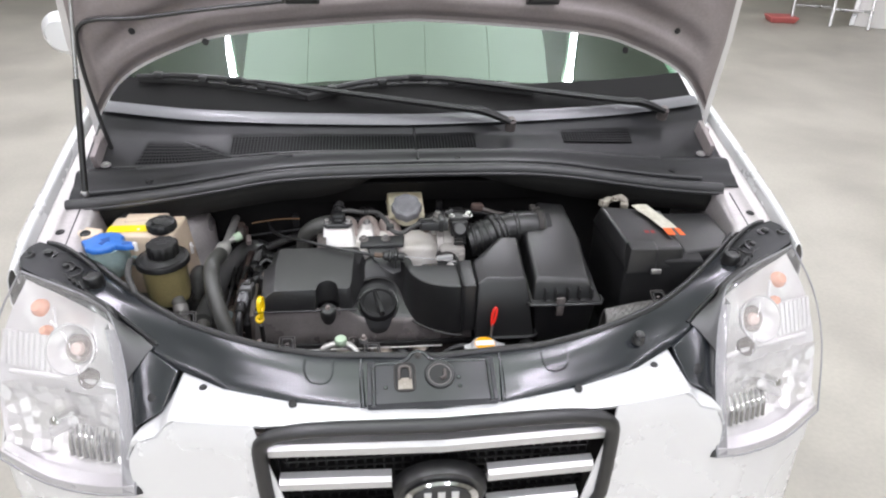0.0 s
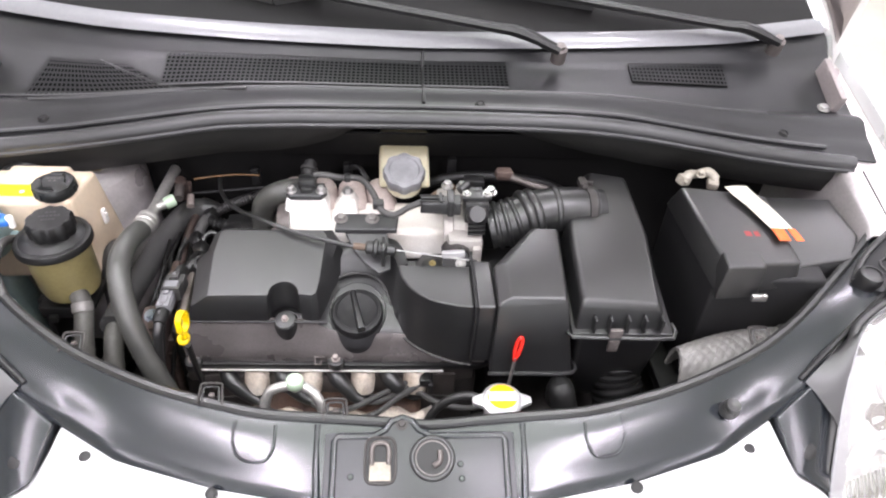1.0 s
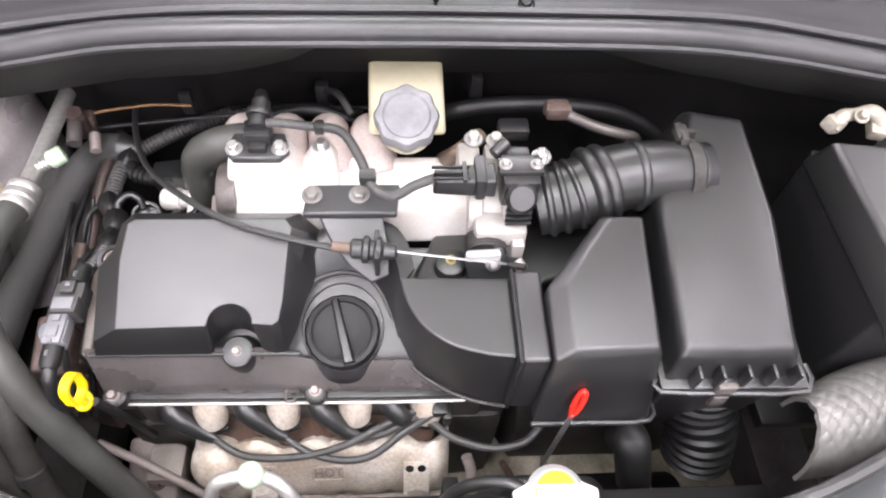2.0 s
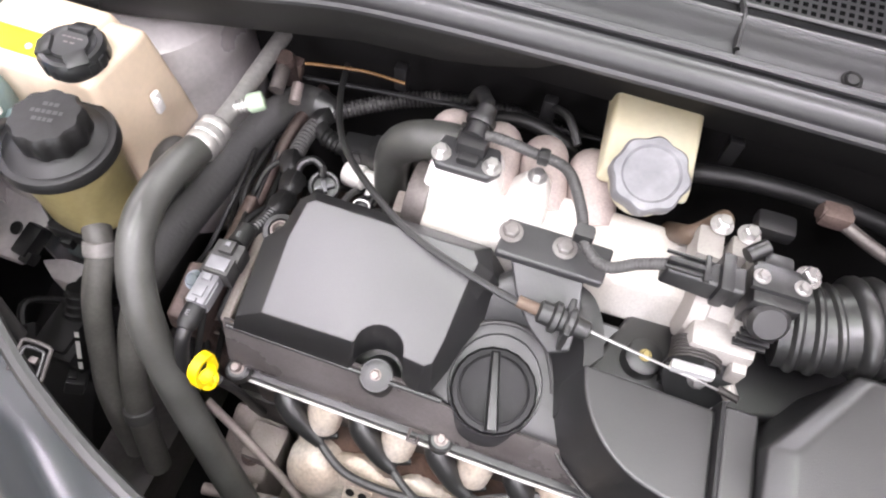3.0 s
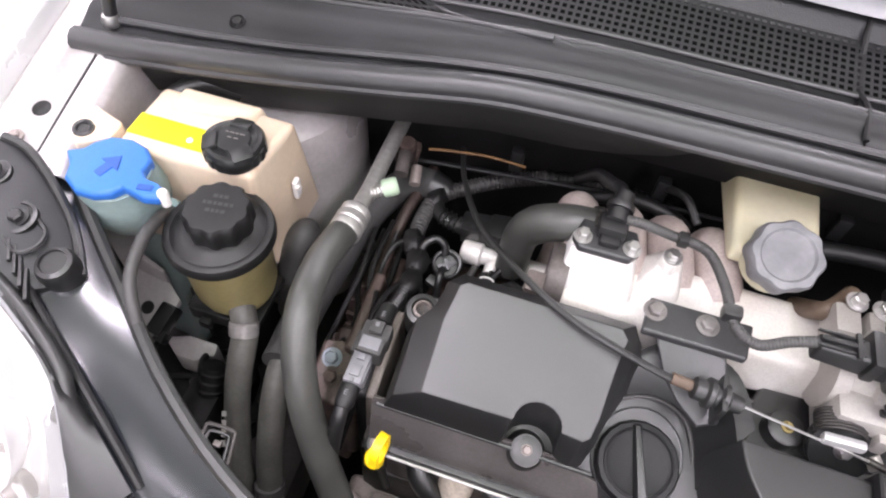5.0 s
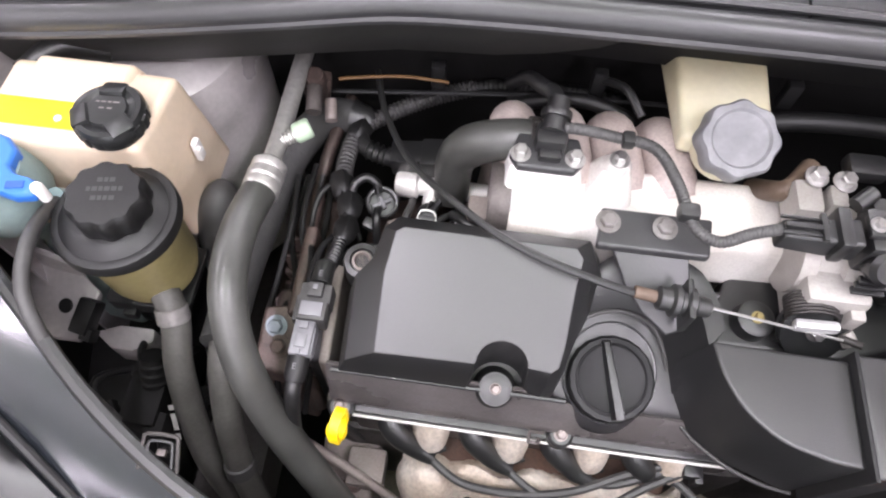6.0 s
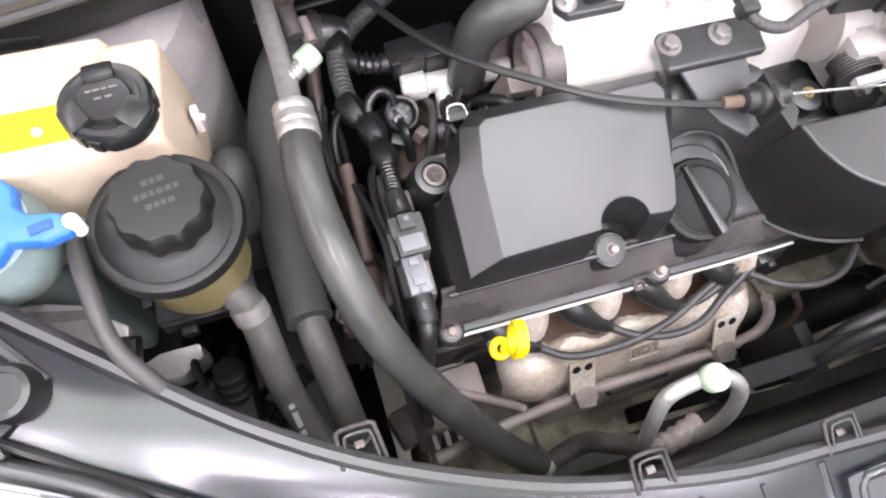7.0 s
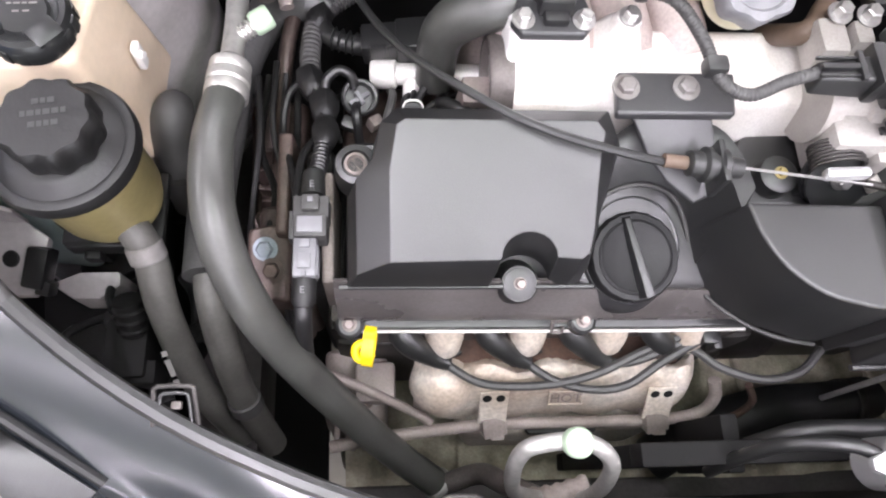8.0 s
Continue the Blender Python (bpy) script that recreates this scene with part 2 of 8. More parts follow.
def clear_glass(name, colour, rough=0.02, weight=0.5, glare_veil=0.0, gloss=(0.9, 0.9, 0.9)):
    """Thin glass or clear plastic: a see-through sheet with a mirror gloss by Fresnel."""
    m = bpy.data.materials.new(name)
    m.use_nodes = True
    nt = m.node_tree
    n, l = nt.nodes, nt.links
    n.remove(n["Principled BSDF"])
    out = n["Material Output"]
    tr, gl, mx, fr = n.new("ShaderNodeBsdfTransparent"), n.new("ShaderNodeBsdfGlossy"), n.new("ShaderNodeMixShader"), n.new("ShaderNodeFresnel")
    tr.inputs["Color"].default_value = (*colour, 1)
    gl.inputs["Roughness"].default_value = rough
    gl.inputs["Color"].default_value = (*gloss, 1)
    fr.inputs["IOR"].default_value = 1.0 + weight
    l.new(fr.outputs["Fac"], mx.inputs["Fac"])
    l.new(tr.outputs["BSDF"], mx.inputs[1])
    l.new(gl.outputs["BSDF"], mx.inputs[2])
    # cloudy white mixed into the sheet paints bright glare on clear plastic
    if glare_veil:
        df, hz = n.new("ShaderNodeBsdfDiffuse"), n.new("ShaderNodeMixShader")
        df.inputs["Color"].default_value = (0.88, 0.86, 0.83, 1)
        cloud, rg = n.new("ShaderNodeTexNoise"), n.new("ShaderNodeMapRange")
        cloud.inputs["Scale"].default_value = 9
        cloud.inputs["Detail"].default_value = 4
        rg.inputs["To Min"].default_value, rg.inputs["To Max"].default_value = glare_veil * 0.4, glare_veil * 1.6
        l.new(cloud.outputs["Fac"], rg.inputs["Value"])
        l.new(rg.outputs["Result"], hz.inputs["Fac"])
        l.new(mx.outputs["Shader"], hz.inputs[1])
        l.new(df.outputs["BSDF"], hz.inputs[2])
        l.new(hz.outputs["Shader"], out.inputs["Surface"])
    else:
        l.new(mx.outputs["Shader"], out.inputs["Surface"])
    return m


GLASS = clear_glass("tinted windscreen glass", (0.62, 0.80, 0.66), 0.01, 1.5, 0.0, (0.82, 0.95, 0.86))
# the last value whitens the lens to paint its glare
LENS = clear_glass("clear lamp lens with painted glare", (0.95, 0.95, 0.93), 0.04, 0.5, 0.12)


def smooth(bm, angle=38):
    for f in bm.faces:
        f.smooth = True
    lim = radians(angle)
    for e in bm.edges:
        if len(e.link_faces) == 2 and e.calc_face_angle(0) > lim:
            e.smooth = False


def part(name, bm, mat, parent=None, label="", angle=38):
    bmesh.ops.recalc_face_normals(bm, faces=bm.faces)
    smooth(bm, angle)
    me = bpy.data.meshes.new(name)
    bm.to_mesh(me)
    bm.free()
    me.materials.append(mat)
    ob = new(name, me)
    if parent is not None:
        ob.parent = parent
        m = parent.matrix_basis.inverted() if parent.parent is None else Matrix.Identity(4)
        ob.matrix_parent_inverse = m
    if label:
        ob["label"] = label
    return ob


def thing(name, at, label, category, group=""):
    ob = new(name)
    ob.empty_display_size = 0.05
    ob.location = at
    return tagged(ob, label, category, group)


def solo(name, bm, mat, label, category, group="", kind="", angle=38):
    return tagged(part(name, bm, mat, None, "", angle), label, category, group, kind)


def B():
    return bmesh.new()


def merge(*bms):
    """Joins several bmeshes into the first."""
    first = bms[0]
    for other in bms[1:]:
        me = bpy.data.meshes.new("tmp")
        other.to_mesh(me)
        other.free()
        first.from_mesh(me)
        bpy.data.meshes.remove(me)
    return first


def bevelled(bm, w, seg=2, angle=30):
    if w > 0:
        es = [e for e in bm.edges if len(e.link_faces) == 2 and e.calc_face_angle(0) > radians(angle)]
        bmesh.ops.bevel(bm, geom=es, offset=w, segments=seg, affect="EDGES", profile=0.6, clamp_overlap=True)
    return bm


def box(c, s, w=0.002, turn=(0, 0, 0), seg=2):
    bm = B()
    bmesh.ops.create_cube(bm, size=1, matrix=pose(*c, *turn) @ Matrix.Diagonal((*s, 1)))
    return bevelled(bm, w, seg)


def hexa(bottom, top, w=0.004, seg=3):
    """A solid with n bottom and n top corners, in the same order."""
    bm = B()
    lo, hi = [bm.verts.new(p) for p in bottom], [bm.verts.new(p) for p in top]
    n = len(lo)
    bm.faces.new(lo[::-1])
    bm.faces.new(hi)
    for i in range(n):
        bm.faces.new((lo[i], lo[(i + 1) % n], hi[(i + 1) % n], hi[i]))
    bmesh.ops.recalc_face_normals(bm, faces=bm.faces)
    return bevelled(bm, w, seg)


def prism(outline, z0, z1, w=0.002, seg=2):
    """An upright solid on a plan outline; z0 and z1 are heights or functions of (x, y)."""
    lo = z0 if callable(z0) else (lambda x, y: z0)
    hi = z1 if callable(z1) else (lambda x, y: z1)
    return hexa([(x, y, lo(x, y)) for x, y in outline], [(x, y, hi(x, y)) for x, y in outline], w, seg)


def axis_matrix(p, d):
    return Matrix.Translation(p) @ Vector(d).to_track_quat("Z", "Y").to_matrix().to_4x4()


def lathe(profile, at=(0, 0, 0), up=(0, 0, 1), seg=32, lobes=0, lobe=0.0, lobe_from=0.0):
    """A turned solid from (radius, height) rows; lobes give a fluted rim where the radius is over lobe_from."""
    bm = B()
    m = axis_matrix(at, up)
    rings = []
    for r, h in profile:
        if r < 1e-5:
            rings.append([bm.verts.new(m @ Vector((0, 0, h)))])
            continue
        ring = []
        for i in range(seg):
            a = 2 * math.pi * i / seg
            rr = r * (1 + lobe * math.cos(lobes * a)) if lobes and r >= lobe_from else r
            ring.append(bm.verts.new(m @ Vector((rr * math.cos(a), rr * math.sin(a), h))))
        rings.append(ring)
    for a, b in zip(rings, rings[1:]):
        for i in range(seg):
            j = (i + 1) % seg
            q = [a[i % len(a)], a[j % len(a)], b[j % len(b)], b[i % len(b)]]
            q = list(dict.fromkeys(q))
            if len(q) > 2:
                bm.faces.new(q)
    for ring in (rings[0], rings[-1]):
        if len(ring) > 2:
            bm.faces.new(ring)
    return bm


def rod(p, q, r, r2=None, seg=16, w=0.0):
    p, q = Vector(p), Vector(q)
    h = (q - p).length
    r2 = r if r2 is None else r2
    prof = [(r, 0), (r2, h)] if not w else [(r - w, 0), (r, w), (r2, h - w), (r2 - w, h)]
    return lathe(prof, p, q - p, seg)


def hexnut(p, d, r=0.006, h=0.005, washer=1.5):
    bm = lathe([(r * washer, 0), (r * washer, 0.0012), (r, 0.0013)], p, d, 18)
    return merge(bm, lathe([(r, 0.0012), (r, h), (r * 0.8, h + 0.001)], p, d, 6))


def spline(points, sub=6):
    """Catmull-Rom points through the given ones."""
    P = [Vector(p) for p in points]
    P = [2 * P[0] - P[1]] + P + [2 * P[-1] - P[-2]]
    out = []
    for i in range(1, len(P) - 2):
        a, b, c, d = P[i - 1:i + 3]
        for k in range(sub):
            t = k / sub
            out.append(0.5 * ((2 * b) + (c - a) * t + (2 * a - 5 * b + 4 * c - d) * t * t + (3 * b - a - 3 * c + d) * t ** 3))
    out.append(P[-2])
    return out


def tube(points, r, seg=12, sub=6, rings=0.0, pitch=0.006, curve=True, flat=1.0):
    """A hose through points; r a radius or one for each point; rings: depth of corrugation as a share of r."""
    rad = r if isinstance(r, (list, tuple)) else [r] * len(points)
    P = spline(points, sub) if curve else [Vector(p) for p in points]
    n = len(P)
    R = [float(np.interp(i / (n - 1) * (len(rad) - 1), range(len(rad)), rad)) for i in range(n)]
    if rings:
        cum = [0.0]
        for a, b in zip(P, P[1:]):
            cum.append(cum[-1] + (b - a).length)
        steps = max(int(cum[-1] / pitch * 4), 8)
        Q, S = [], []
        for k in range(steps + 1):
            s = cum[-1] * k / steps
            i = min(int(np.searchsorted(cum, s)), n - 1)
            i = max(i, 1)
            f = (s - cum[i - 1]) / max(cum[i] - cum[i - 1], 1e-9)
            Q.append(P[i - 1].lerp(P[i], f))
            S.append((R[i - 1] + (R[i] - R[i - 1]) * f) * (1 + (rings if k % 4 in (1, 2) else -rings)))
        P, R, n = Q, S, len(Q)
    bm = B()
    up = Vector((0.13, 0.21, 0.97))
    loops = []
    for i in range(n):
        d = (P[min(i + 1, n - 1)] - P[max(i - 1, 0)]).normalized()
        side = d.cross(up)
        if side.length < 1e-4:
            side = d.cross(Vector((1, 0, 0)))
        side.normalize()
        up = side.cross(d).normalized()
        loops.append([bm.verts.new(P[i] + R[i] * (math.cos(2 * math.pi * k / seg) * side + flat * math.sin(2 * math.pi * k / seg) * up)) for k in range(seg)])
    for a, b in zip(loops, loops[1:]):
        for k in range(seg):
            bm.faces.new((a[k], a[(k + 1) % seg], b[(k + 1) % seg], b[k]))
    bm.faces.new(loops[0][::-1])
    bm.faces.new(loops[-1])
    return bm


def sheet(rows, thick=0.002, closed=False):
    """A curved panel from rows of points, with thickness."""
    bm = B()
    V = [[bm.verts.new(p) for p in row] for row in rows]
    for a, b in zip(V, V[1:]):
        n = len(a)
        for i in range(n if closed else n - 1):
            bm.faces.new((a[i], a[(i + 1) % n], b[(i + 1) % n], b[i]))
    bmesh.ops.recalc_face_normals(bm, faces=bm.faces)
    if thick:
        bmesh.ops.solidify(bm, geom=list(bm.faces), thickness=thick)
    return bm


def coons(top, bottom, left, right, n=14, m=10, bulge=None):
    """Rows of a patch between four edge curves (lists of points, sampled evenly by index)."""
    def at(curve, t):
        c = [Vector(p) for p in curve]
        s = spline(c, 8) if len(c) > 2 else [c[0].lerp(c[1], k / 8) for k in range(9)]
        x = t * (len(s) - 1)
        i = min(int(x), len(s) - 2)
        return s[i].lerp(s[i + 1], x - i)
    rows = []
    for j in range(m + 1):
        v = j / m
        row = []
        for i in range(n + 1):
            u = i / n
            p = (1 - v) * at(top, u) + v * at(bottom, u) + (1 - u) * at(left, v) + u * at(right, v)
            p -= (1 - u) * (1 - v) * Vector(top[0]) + u * (1 - v) * Vector(top[-1]) + (1 - u) * v * Vector(bottom[0]) + u * v * Vector(bottom[-1])
            if bulge:
                p += Vector(bulge) * (16 * u * (1 - u) * v * (1 - v)) ** 0.6
            row.append(p)
        rows.append(row)
    return rows


def lerp_table(table, x):
    xs, ys = zip(*table)
    return float(np.interp(x, xs, ys))


def words(text, at, right, up, height, mat, parent, thick=0.0003):
    """Readable writing as flat raised letters, centred on a place."""
    right, up = Vector(right).normalized(), Vector(up).normalized()
    up = (up - right * up.dot(right)).normalized()
    cu = bpy.data.curves.new("lettering", "FONT")
    cu.body, cu.size, cu.align_x, cu.extrude = text, height * 1.4, "CENTER", thick
    tmp = bpy.data.objects.new("lettering", cu)
    me = bpy.data.meshes.new_from_object(tmp)
    bpy.data.objects.remove(tmp)
    bm = B()
    bm.from_mesh(me)
    bpy.data.meshes.remove(me)
    n = right.cross(up)
    bm.transform(Matrix(((right.x, up.x, n.x, at[0]), (right.y, up.y, n.y, at[1]), (right.z, up.z, n.z, at[2]), (0, 0, 0, 1))))
    return part("lettering", bm, mat, parent)


def bars(at, right, up, widths, height, gap, mat, parent, lift, name="lettering"):
    """Unreadable writing: rows of plain bars on a surface."""
    right, up = Vector(right).normalized(), Vector(up).normalized()
    nrm = right.cross(up)
    bm = B()
    p0 = Vector(at) + nrm * lift
    for i, row in enumerate(widths):
        x = -sum(abs(w) for w in row) / 2
        for w in row:
            if w > 0:
                a = p0 + right * x - up * i * (height + gap)
                vs = [bm.verts.new(v) for v in (a, a + right * w, a + right * w + up * height, a + up * height)]
                bm.faces.new(vs)
            x += abs(w)
    return part(name, bm, mat, parent)


# ---- the garage ----
floor = tagged(part("floor", box((0, 1.0, -0.05), (15, 18, 0.1), 0), CONCRETE), "pale worn concrete garage floor", "floor", kind="structure")
tagged(part("wall_north", box((0, 10.1, 2.0), (15.4, 0.2, 4.2), 0), PLASTER), "plain pale garage wall", "wall", kind="structure")
tagged(part("wall_south", merge(box((-5.3, -8.1, 2.0), (4.8, 0.2, 4.2), 0), box((5.3, -8.1, 2.0), (4.8, 0.2, 4.2), 0), box((0, -8.1, 3.7), (5.8, 0.2, 0.8), 0)), PLASTER), "plain pale garage wall with a wide open doorway", "wall", kind="structure")
tagged(part("ground", box((0, -14.1, -0.06), (30, 11.8, 0.1), 0), CONCRETE), "pale concrete yard outside the doorway", "ground", kind="structure")
tagged(part("wall_east", box((7.6, 1.0, 2.0), (0.2, 18, 4.2), 0), PLASTER), "plain pale garage wall", "wall", kind="structure")
tagged(part("wall_west", box((-7.6, 1.0, 2.0), (0.2, 18, 4.2), 0), PLASTER), "plain pale garage wall", "wall", kind="structure")
ceiling_bm = box((0, 1.0, 4.15), (15.4, 18.4, 0.1), 0)
for k in range(17):
    merge(ceiling_bm, box((0, -7.5 + k * 1.06, 4.07), (15.0, 0.05, 0.06), 0.0))
tagged(part("ceiling", ceiling_bm, ROOF), "grey-green sheet ceiling with ribs", "ceiling", kind="structure")


tagged(part("skylight", merge(*[box((-0.80 + 0.44 * k, 2.6, 4.088), (0.434, 9.0, 0.01), 0) for k in range(5)]), SKYSHEET), "pale green translucent roof sheet letting daylight in", "skylight", kind="structure")


def tube_light():
    t = thing("ceiling_light", (0, 0, TUBE_Z), "bright white tube light hanging under the ceiling", "ceiling light", "tube lights")
    part("housing", box((0, 0, TUBE_Z + 0.05), (0.05, 1.5, 0.035), 0.006), ROOF, t)
    part("diffuser", rod((0, -0.73, TUBE_Z), (0, 0.73, TUBE_Z), 0.018, seg=14), GLOW, t, "glowing white tube")
    for s in (-0.5, 0.5):
        part("hanger", rod((0, s, TUBE_Z + 0.06), (0, s, 4.11), 0.004, seg=8), STEEL, t)
    return t


first_light = tube_light()
for k, (x, y) in enumerate(TUBES):
    if k == 0:
        first_light.location = (x, y, TUBE_Z)
    else:
        copy_thing(first_light, pose(x, y, TUBE_Z, 0, 0, ASKEW.get((x, y), 0)))
    lamp = bpy.data.lights.new("tube_lamp", "AREA")
    lamp.shape, lamp.size, lamp.size_y, lamp.energy, lamp.color = "RECTANGLE", 0.034, 1.45, TUBE_POWER, (1.05, 0.92, 1.10)
    lo = new("tube_lamp", lamp)
    lo.matrix_world = pose(x, y, TUBE_Z - 0.035, 0, 0, ASKEW.get((x, y), 0))


for x in (-3.7, -1.0, 1.1, 3.9):
    lamp = bpy.data.lights.new("tube_row_lamp", "AREA")
    lamp.shape, lamp.size, lamp.size_y, lamp.energy, lamp.color = "RECTANGLE", 0.08, 12.0, UP_POWER, (1.05, 0.92, 1.10)
    lo = new("tube_row_lamp", lamp)
    lo.matrix_world = pose(x, 0.2, TUBE_Z + 0.08, 180, 0, 0)
# daylight through the open doorway
lamp = bpy.data.lights.new("doorway_daylight", "AREA")
lamp.shape, lamp.size, lamp.size_y, lamp.energy, lamp.color = "RECTANGLE", 5.6, 3.1, DOOR_POWER, (0.97, 0.98, 1.04)
lo = new("doorway_daylight", lamp)
lo.matrix_world = pose(0, -8.0, 1.65, 90, 0, 0)

# things by the far wall
def ladder(at, turn, length, width, rungs):
    t = thing("ladder", at, "grey aluminium ladder leaning by the wall", "ladder")
    m = pose(*at, *turn)
    for s in (-1, 1):
        bm = box((s * width / 2, 0, length / 2), (0.025, 0.06, length), 0.004)
        bm.transform(m)
        part("rail", bm, STEEL, t)
    for k in range(rungs):
        z = 0.2 + k * (length - 0.4) / (rungs - 1)
        bm = rod((-width / 2, 0, z), (width / 2, 0, z), 0.016, seg=10)
        bm.transform(m)
        part("rung", bm, STEEL, t)
    return t


ladder((4.95, 6.6, 0), (-22, 0, -20), 2.6, 0.42, 8)
ladder((5.25, 6.35, 0), (-26, 0, -30), 2.2, 0.38, 7)
frame_panel = thing("framed_panel", (5.75, 6.25, 0), "white framed panel leaning by the wall", "panel")
bm = box((0, 0, 0.75), (0.9, 0.03, 1.5), 0.004)
bm.transform(pose(5.75, 6.25, 0.0, -18, 0, -35))
part("board", bm, PAPER, frame_panel)
for s in (-0.44, 0.44):
    bm = box((s, -0.02, 0.75), (0.05, 0.05, 1.5), 0.004)
    bm.transform(pose(5.75, 6.25, 0.0, -18, 0, -35))
    part("frame_rail", bm, STEEL, frame_panel, "grey frame rail")
crate = B()
crate = hexa([(4.5, 6.65, 0.0), (4.76, 6.6, 0.0), (4.8, 6.8, 0.0), (4.54, 6.85, 0.0)], [(4.47, 6.62, 0.07), (4.79, 6.56, 0.07), (4.83, 6.83, 0.07), (4.51, 6.88, 0.07)], 0.02)
solo("tray", crate, TRAYRED, "faded red plastic tray on the floor", "tray")
bin_bm = box((-4.6, 8.3, 0.3), (1.6, 0.6, 0.6), 0.02)
solo("workbench", bin_bm, IRON, "dark grey metal workbench by the wall", "workbench")

# ---- the car's body ----
car = thing("car", (0, 1.6, 0), "silver small hatchback with its bonnet open", "car")

INNER_Y = [(0, 0.014), (0.2, 0.03), (0.307, 0.058), (0.37, 0.084), (0.43, 0.115), (0.491, 0.158), (0.549, 0.209), (0.606, 0.258), (0.65, 0.3), (0.70, 0.335)]
INNER_Z = [(0, 0.847), (0.2, 0.849), (0.424, 0.868), (0.55, 0.886), (0.66, 0.912), (0.70, 0.925)]
OUTER_Y = [(0, -0.068), (0.11, -0.061), (0.228, -0.039), (0.337, -0.006), (0.418, 0.041), (0.5, 0.092), (0.563, 0.133), (0.65, 0.178), (0.72, 0.205)]
OUTER_Z = [(0, 0.814), (0.228, 0.817), (0.418, 0.831), (0.5, 0.858), (0.563, 0.884), (0.65, 0.905), (0.72, 0.925)]


def shield_point(x, v):
    """A point of the front shield at x; v = 0 at its rear edge, 1 at its front edge."""
    a = abs(x)
    y = (1 - v) * lerp_table(INNER_Y, a) + v * lerp_table(OUTER_Y, a)
    z = (1 - v) * lerp_table(INNER_Z, a) + v * lerp_table(OUTER_Z, a)
    if v > 0.99:
        z -= 0.006
    ridge = 0.004 * math.sin(math.pi * min(v * 1.3, 1.0))
    return Vector((x, y, z + ridge))


shield = thing("front_shield", (0, 0.0, 0.80), "glossy black plastic shield over the radiator support", "engine bay trim")
xs = [i * 0.02 - 0.68 for i in range(69)]
vs_ = [0, 0.04, 0.1, 0.2, 0.35, 0.5, 0.65, 0.8, 0.92, 1.0]
rows = [[shield_point(x, v) for x in xs] for v in vs_]
rows.insert(0, [shield_point(x, 0) + Vector((0, 0.004, -0.02)) for x in xs])
part("panel", sheet(rows, 0.003), GLOSS, shield, angle=50)
part("edge_seal", tube([shield_point(x, 0) + Vector((0, 0.004, 0.001)) for x in xs[1:-1:3]], 0.006, 8, 3), RUBBER, shield, "rubber edge seal")

# bumper skin and its nose
NOSE_Y = [(0, -0.096), (0.27, -0.086), (0.4, -0.066), (0.484, -0.055), (0.55, -0.04), (0.64, -0.004), (0.745, 0.062), (0.782, 0.16), (0.79, 0.36)]


def nose(x, z):
    """The bumper's front surface: y at x and height z."""
    a = abs(x)
    y = lerp_table(NOSE_Y, a)
    lean = (0.80 - z)
    y -= 0.10 * lean - 0.10 * max(0, lean - 0.35) ** 2
    return y


GRILLE = dict(w=0.285, z1=0.808, z0=0.575)


# upper strip from the shield forward to the grille's top edge
BUMP_Y = [(0, -0.066), (0.11, -0.059), (0.228, -0.037), (0.337, -0.004), (0.41, 0.034), (0.424, 0.02), (0.438, -0.012), (0.478, -0.036), (0.49, -0.06)]
BUMP_Z = [(0, 0.811), (0.228, 0.814), (0.41, 0.823), (0.424, 0.80), (0.438, 0.783), (0.478, 0.768), (0.49, 0.735)]
bx = [-0.49 + 0.98 * i / 98 for i in range(99)]
edge = [Vector((x, lerp_table(BUMP_Y, abs(x)), lerp_table(BUMP_Z, abs(x)))) for x in bx]
front = [Vector((x, nose(x, min(0.81, p.z - 0.004)) + 0.002, min(0.81, p.z - 0.004))) for x, p in zip(bx, edge)]
rows = [[p + Vector((0, 0.014, -0.006)) for p in edge], edge, [p.lerp(q, 0.35) + Vector((0, 0, 0.003)) for p, q in zip(edge, front)],
        [p.lerp(q, 0.75) + Vector((0, 0, 0.004)) for p, q in zip(edge, front)], [q + Vector((0, 0.003, 0.0)) for q in front], [q + Vector((0, 0.006, -0.008)) for q in front]]
part("bumper_top", sheet(rows, 0.003), WHITE, car, angle=60)
# cheeks beside the grille and the lower bumper
for s in (-1, 1):
    rows = []
    for j in range(13):
        z = 0.808 - j * 0.233 / 12
        half = GRILLE["w"] - 0.05 * (0.808 - z) / 0.2
        row = []
        for i in range(13):
            x = half + (0.488 - half) * i / 12
            zz = z - (0.808 - lerp_table(BUMP_Z, x) + 0.008) * (1 - j / 12) * (1 if x > 0.41 else 0)
            row.append(Vector((s * x, nose(x, zz) + (0.005 if j == 0 else 0), zz)))
        rows.append(row)
    part("bumper_cheek", sheet(rows, 0.003), WHITE, car, angle=60)
rows = []
for j in range(11):
    z = 0.575 - j * 0.038
    rows.append([Vector((x, nose(x, z), z)) for x in [-0.79 + 1.58 * i / 80 for i in range(81)]])
part("bumper", sheet(rows, 0.003), WHITE, car, angle=60)
for s in (-1, 1):
    rows = []
    for j in range(7):
        z = 0.665 - 0.09 * j / 6
        rows.append([Vector((s * x, nose(x, z), z - 0.0)) for x in [0.488 + (0.79 - 0.488) * i / 30 for i in range(31)]])
    part("bumper_corner", sheet(rows, 0.003), WHITE, car, angle=60)

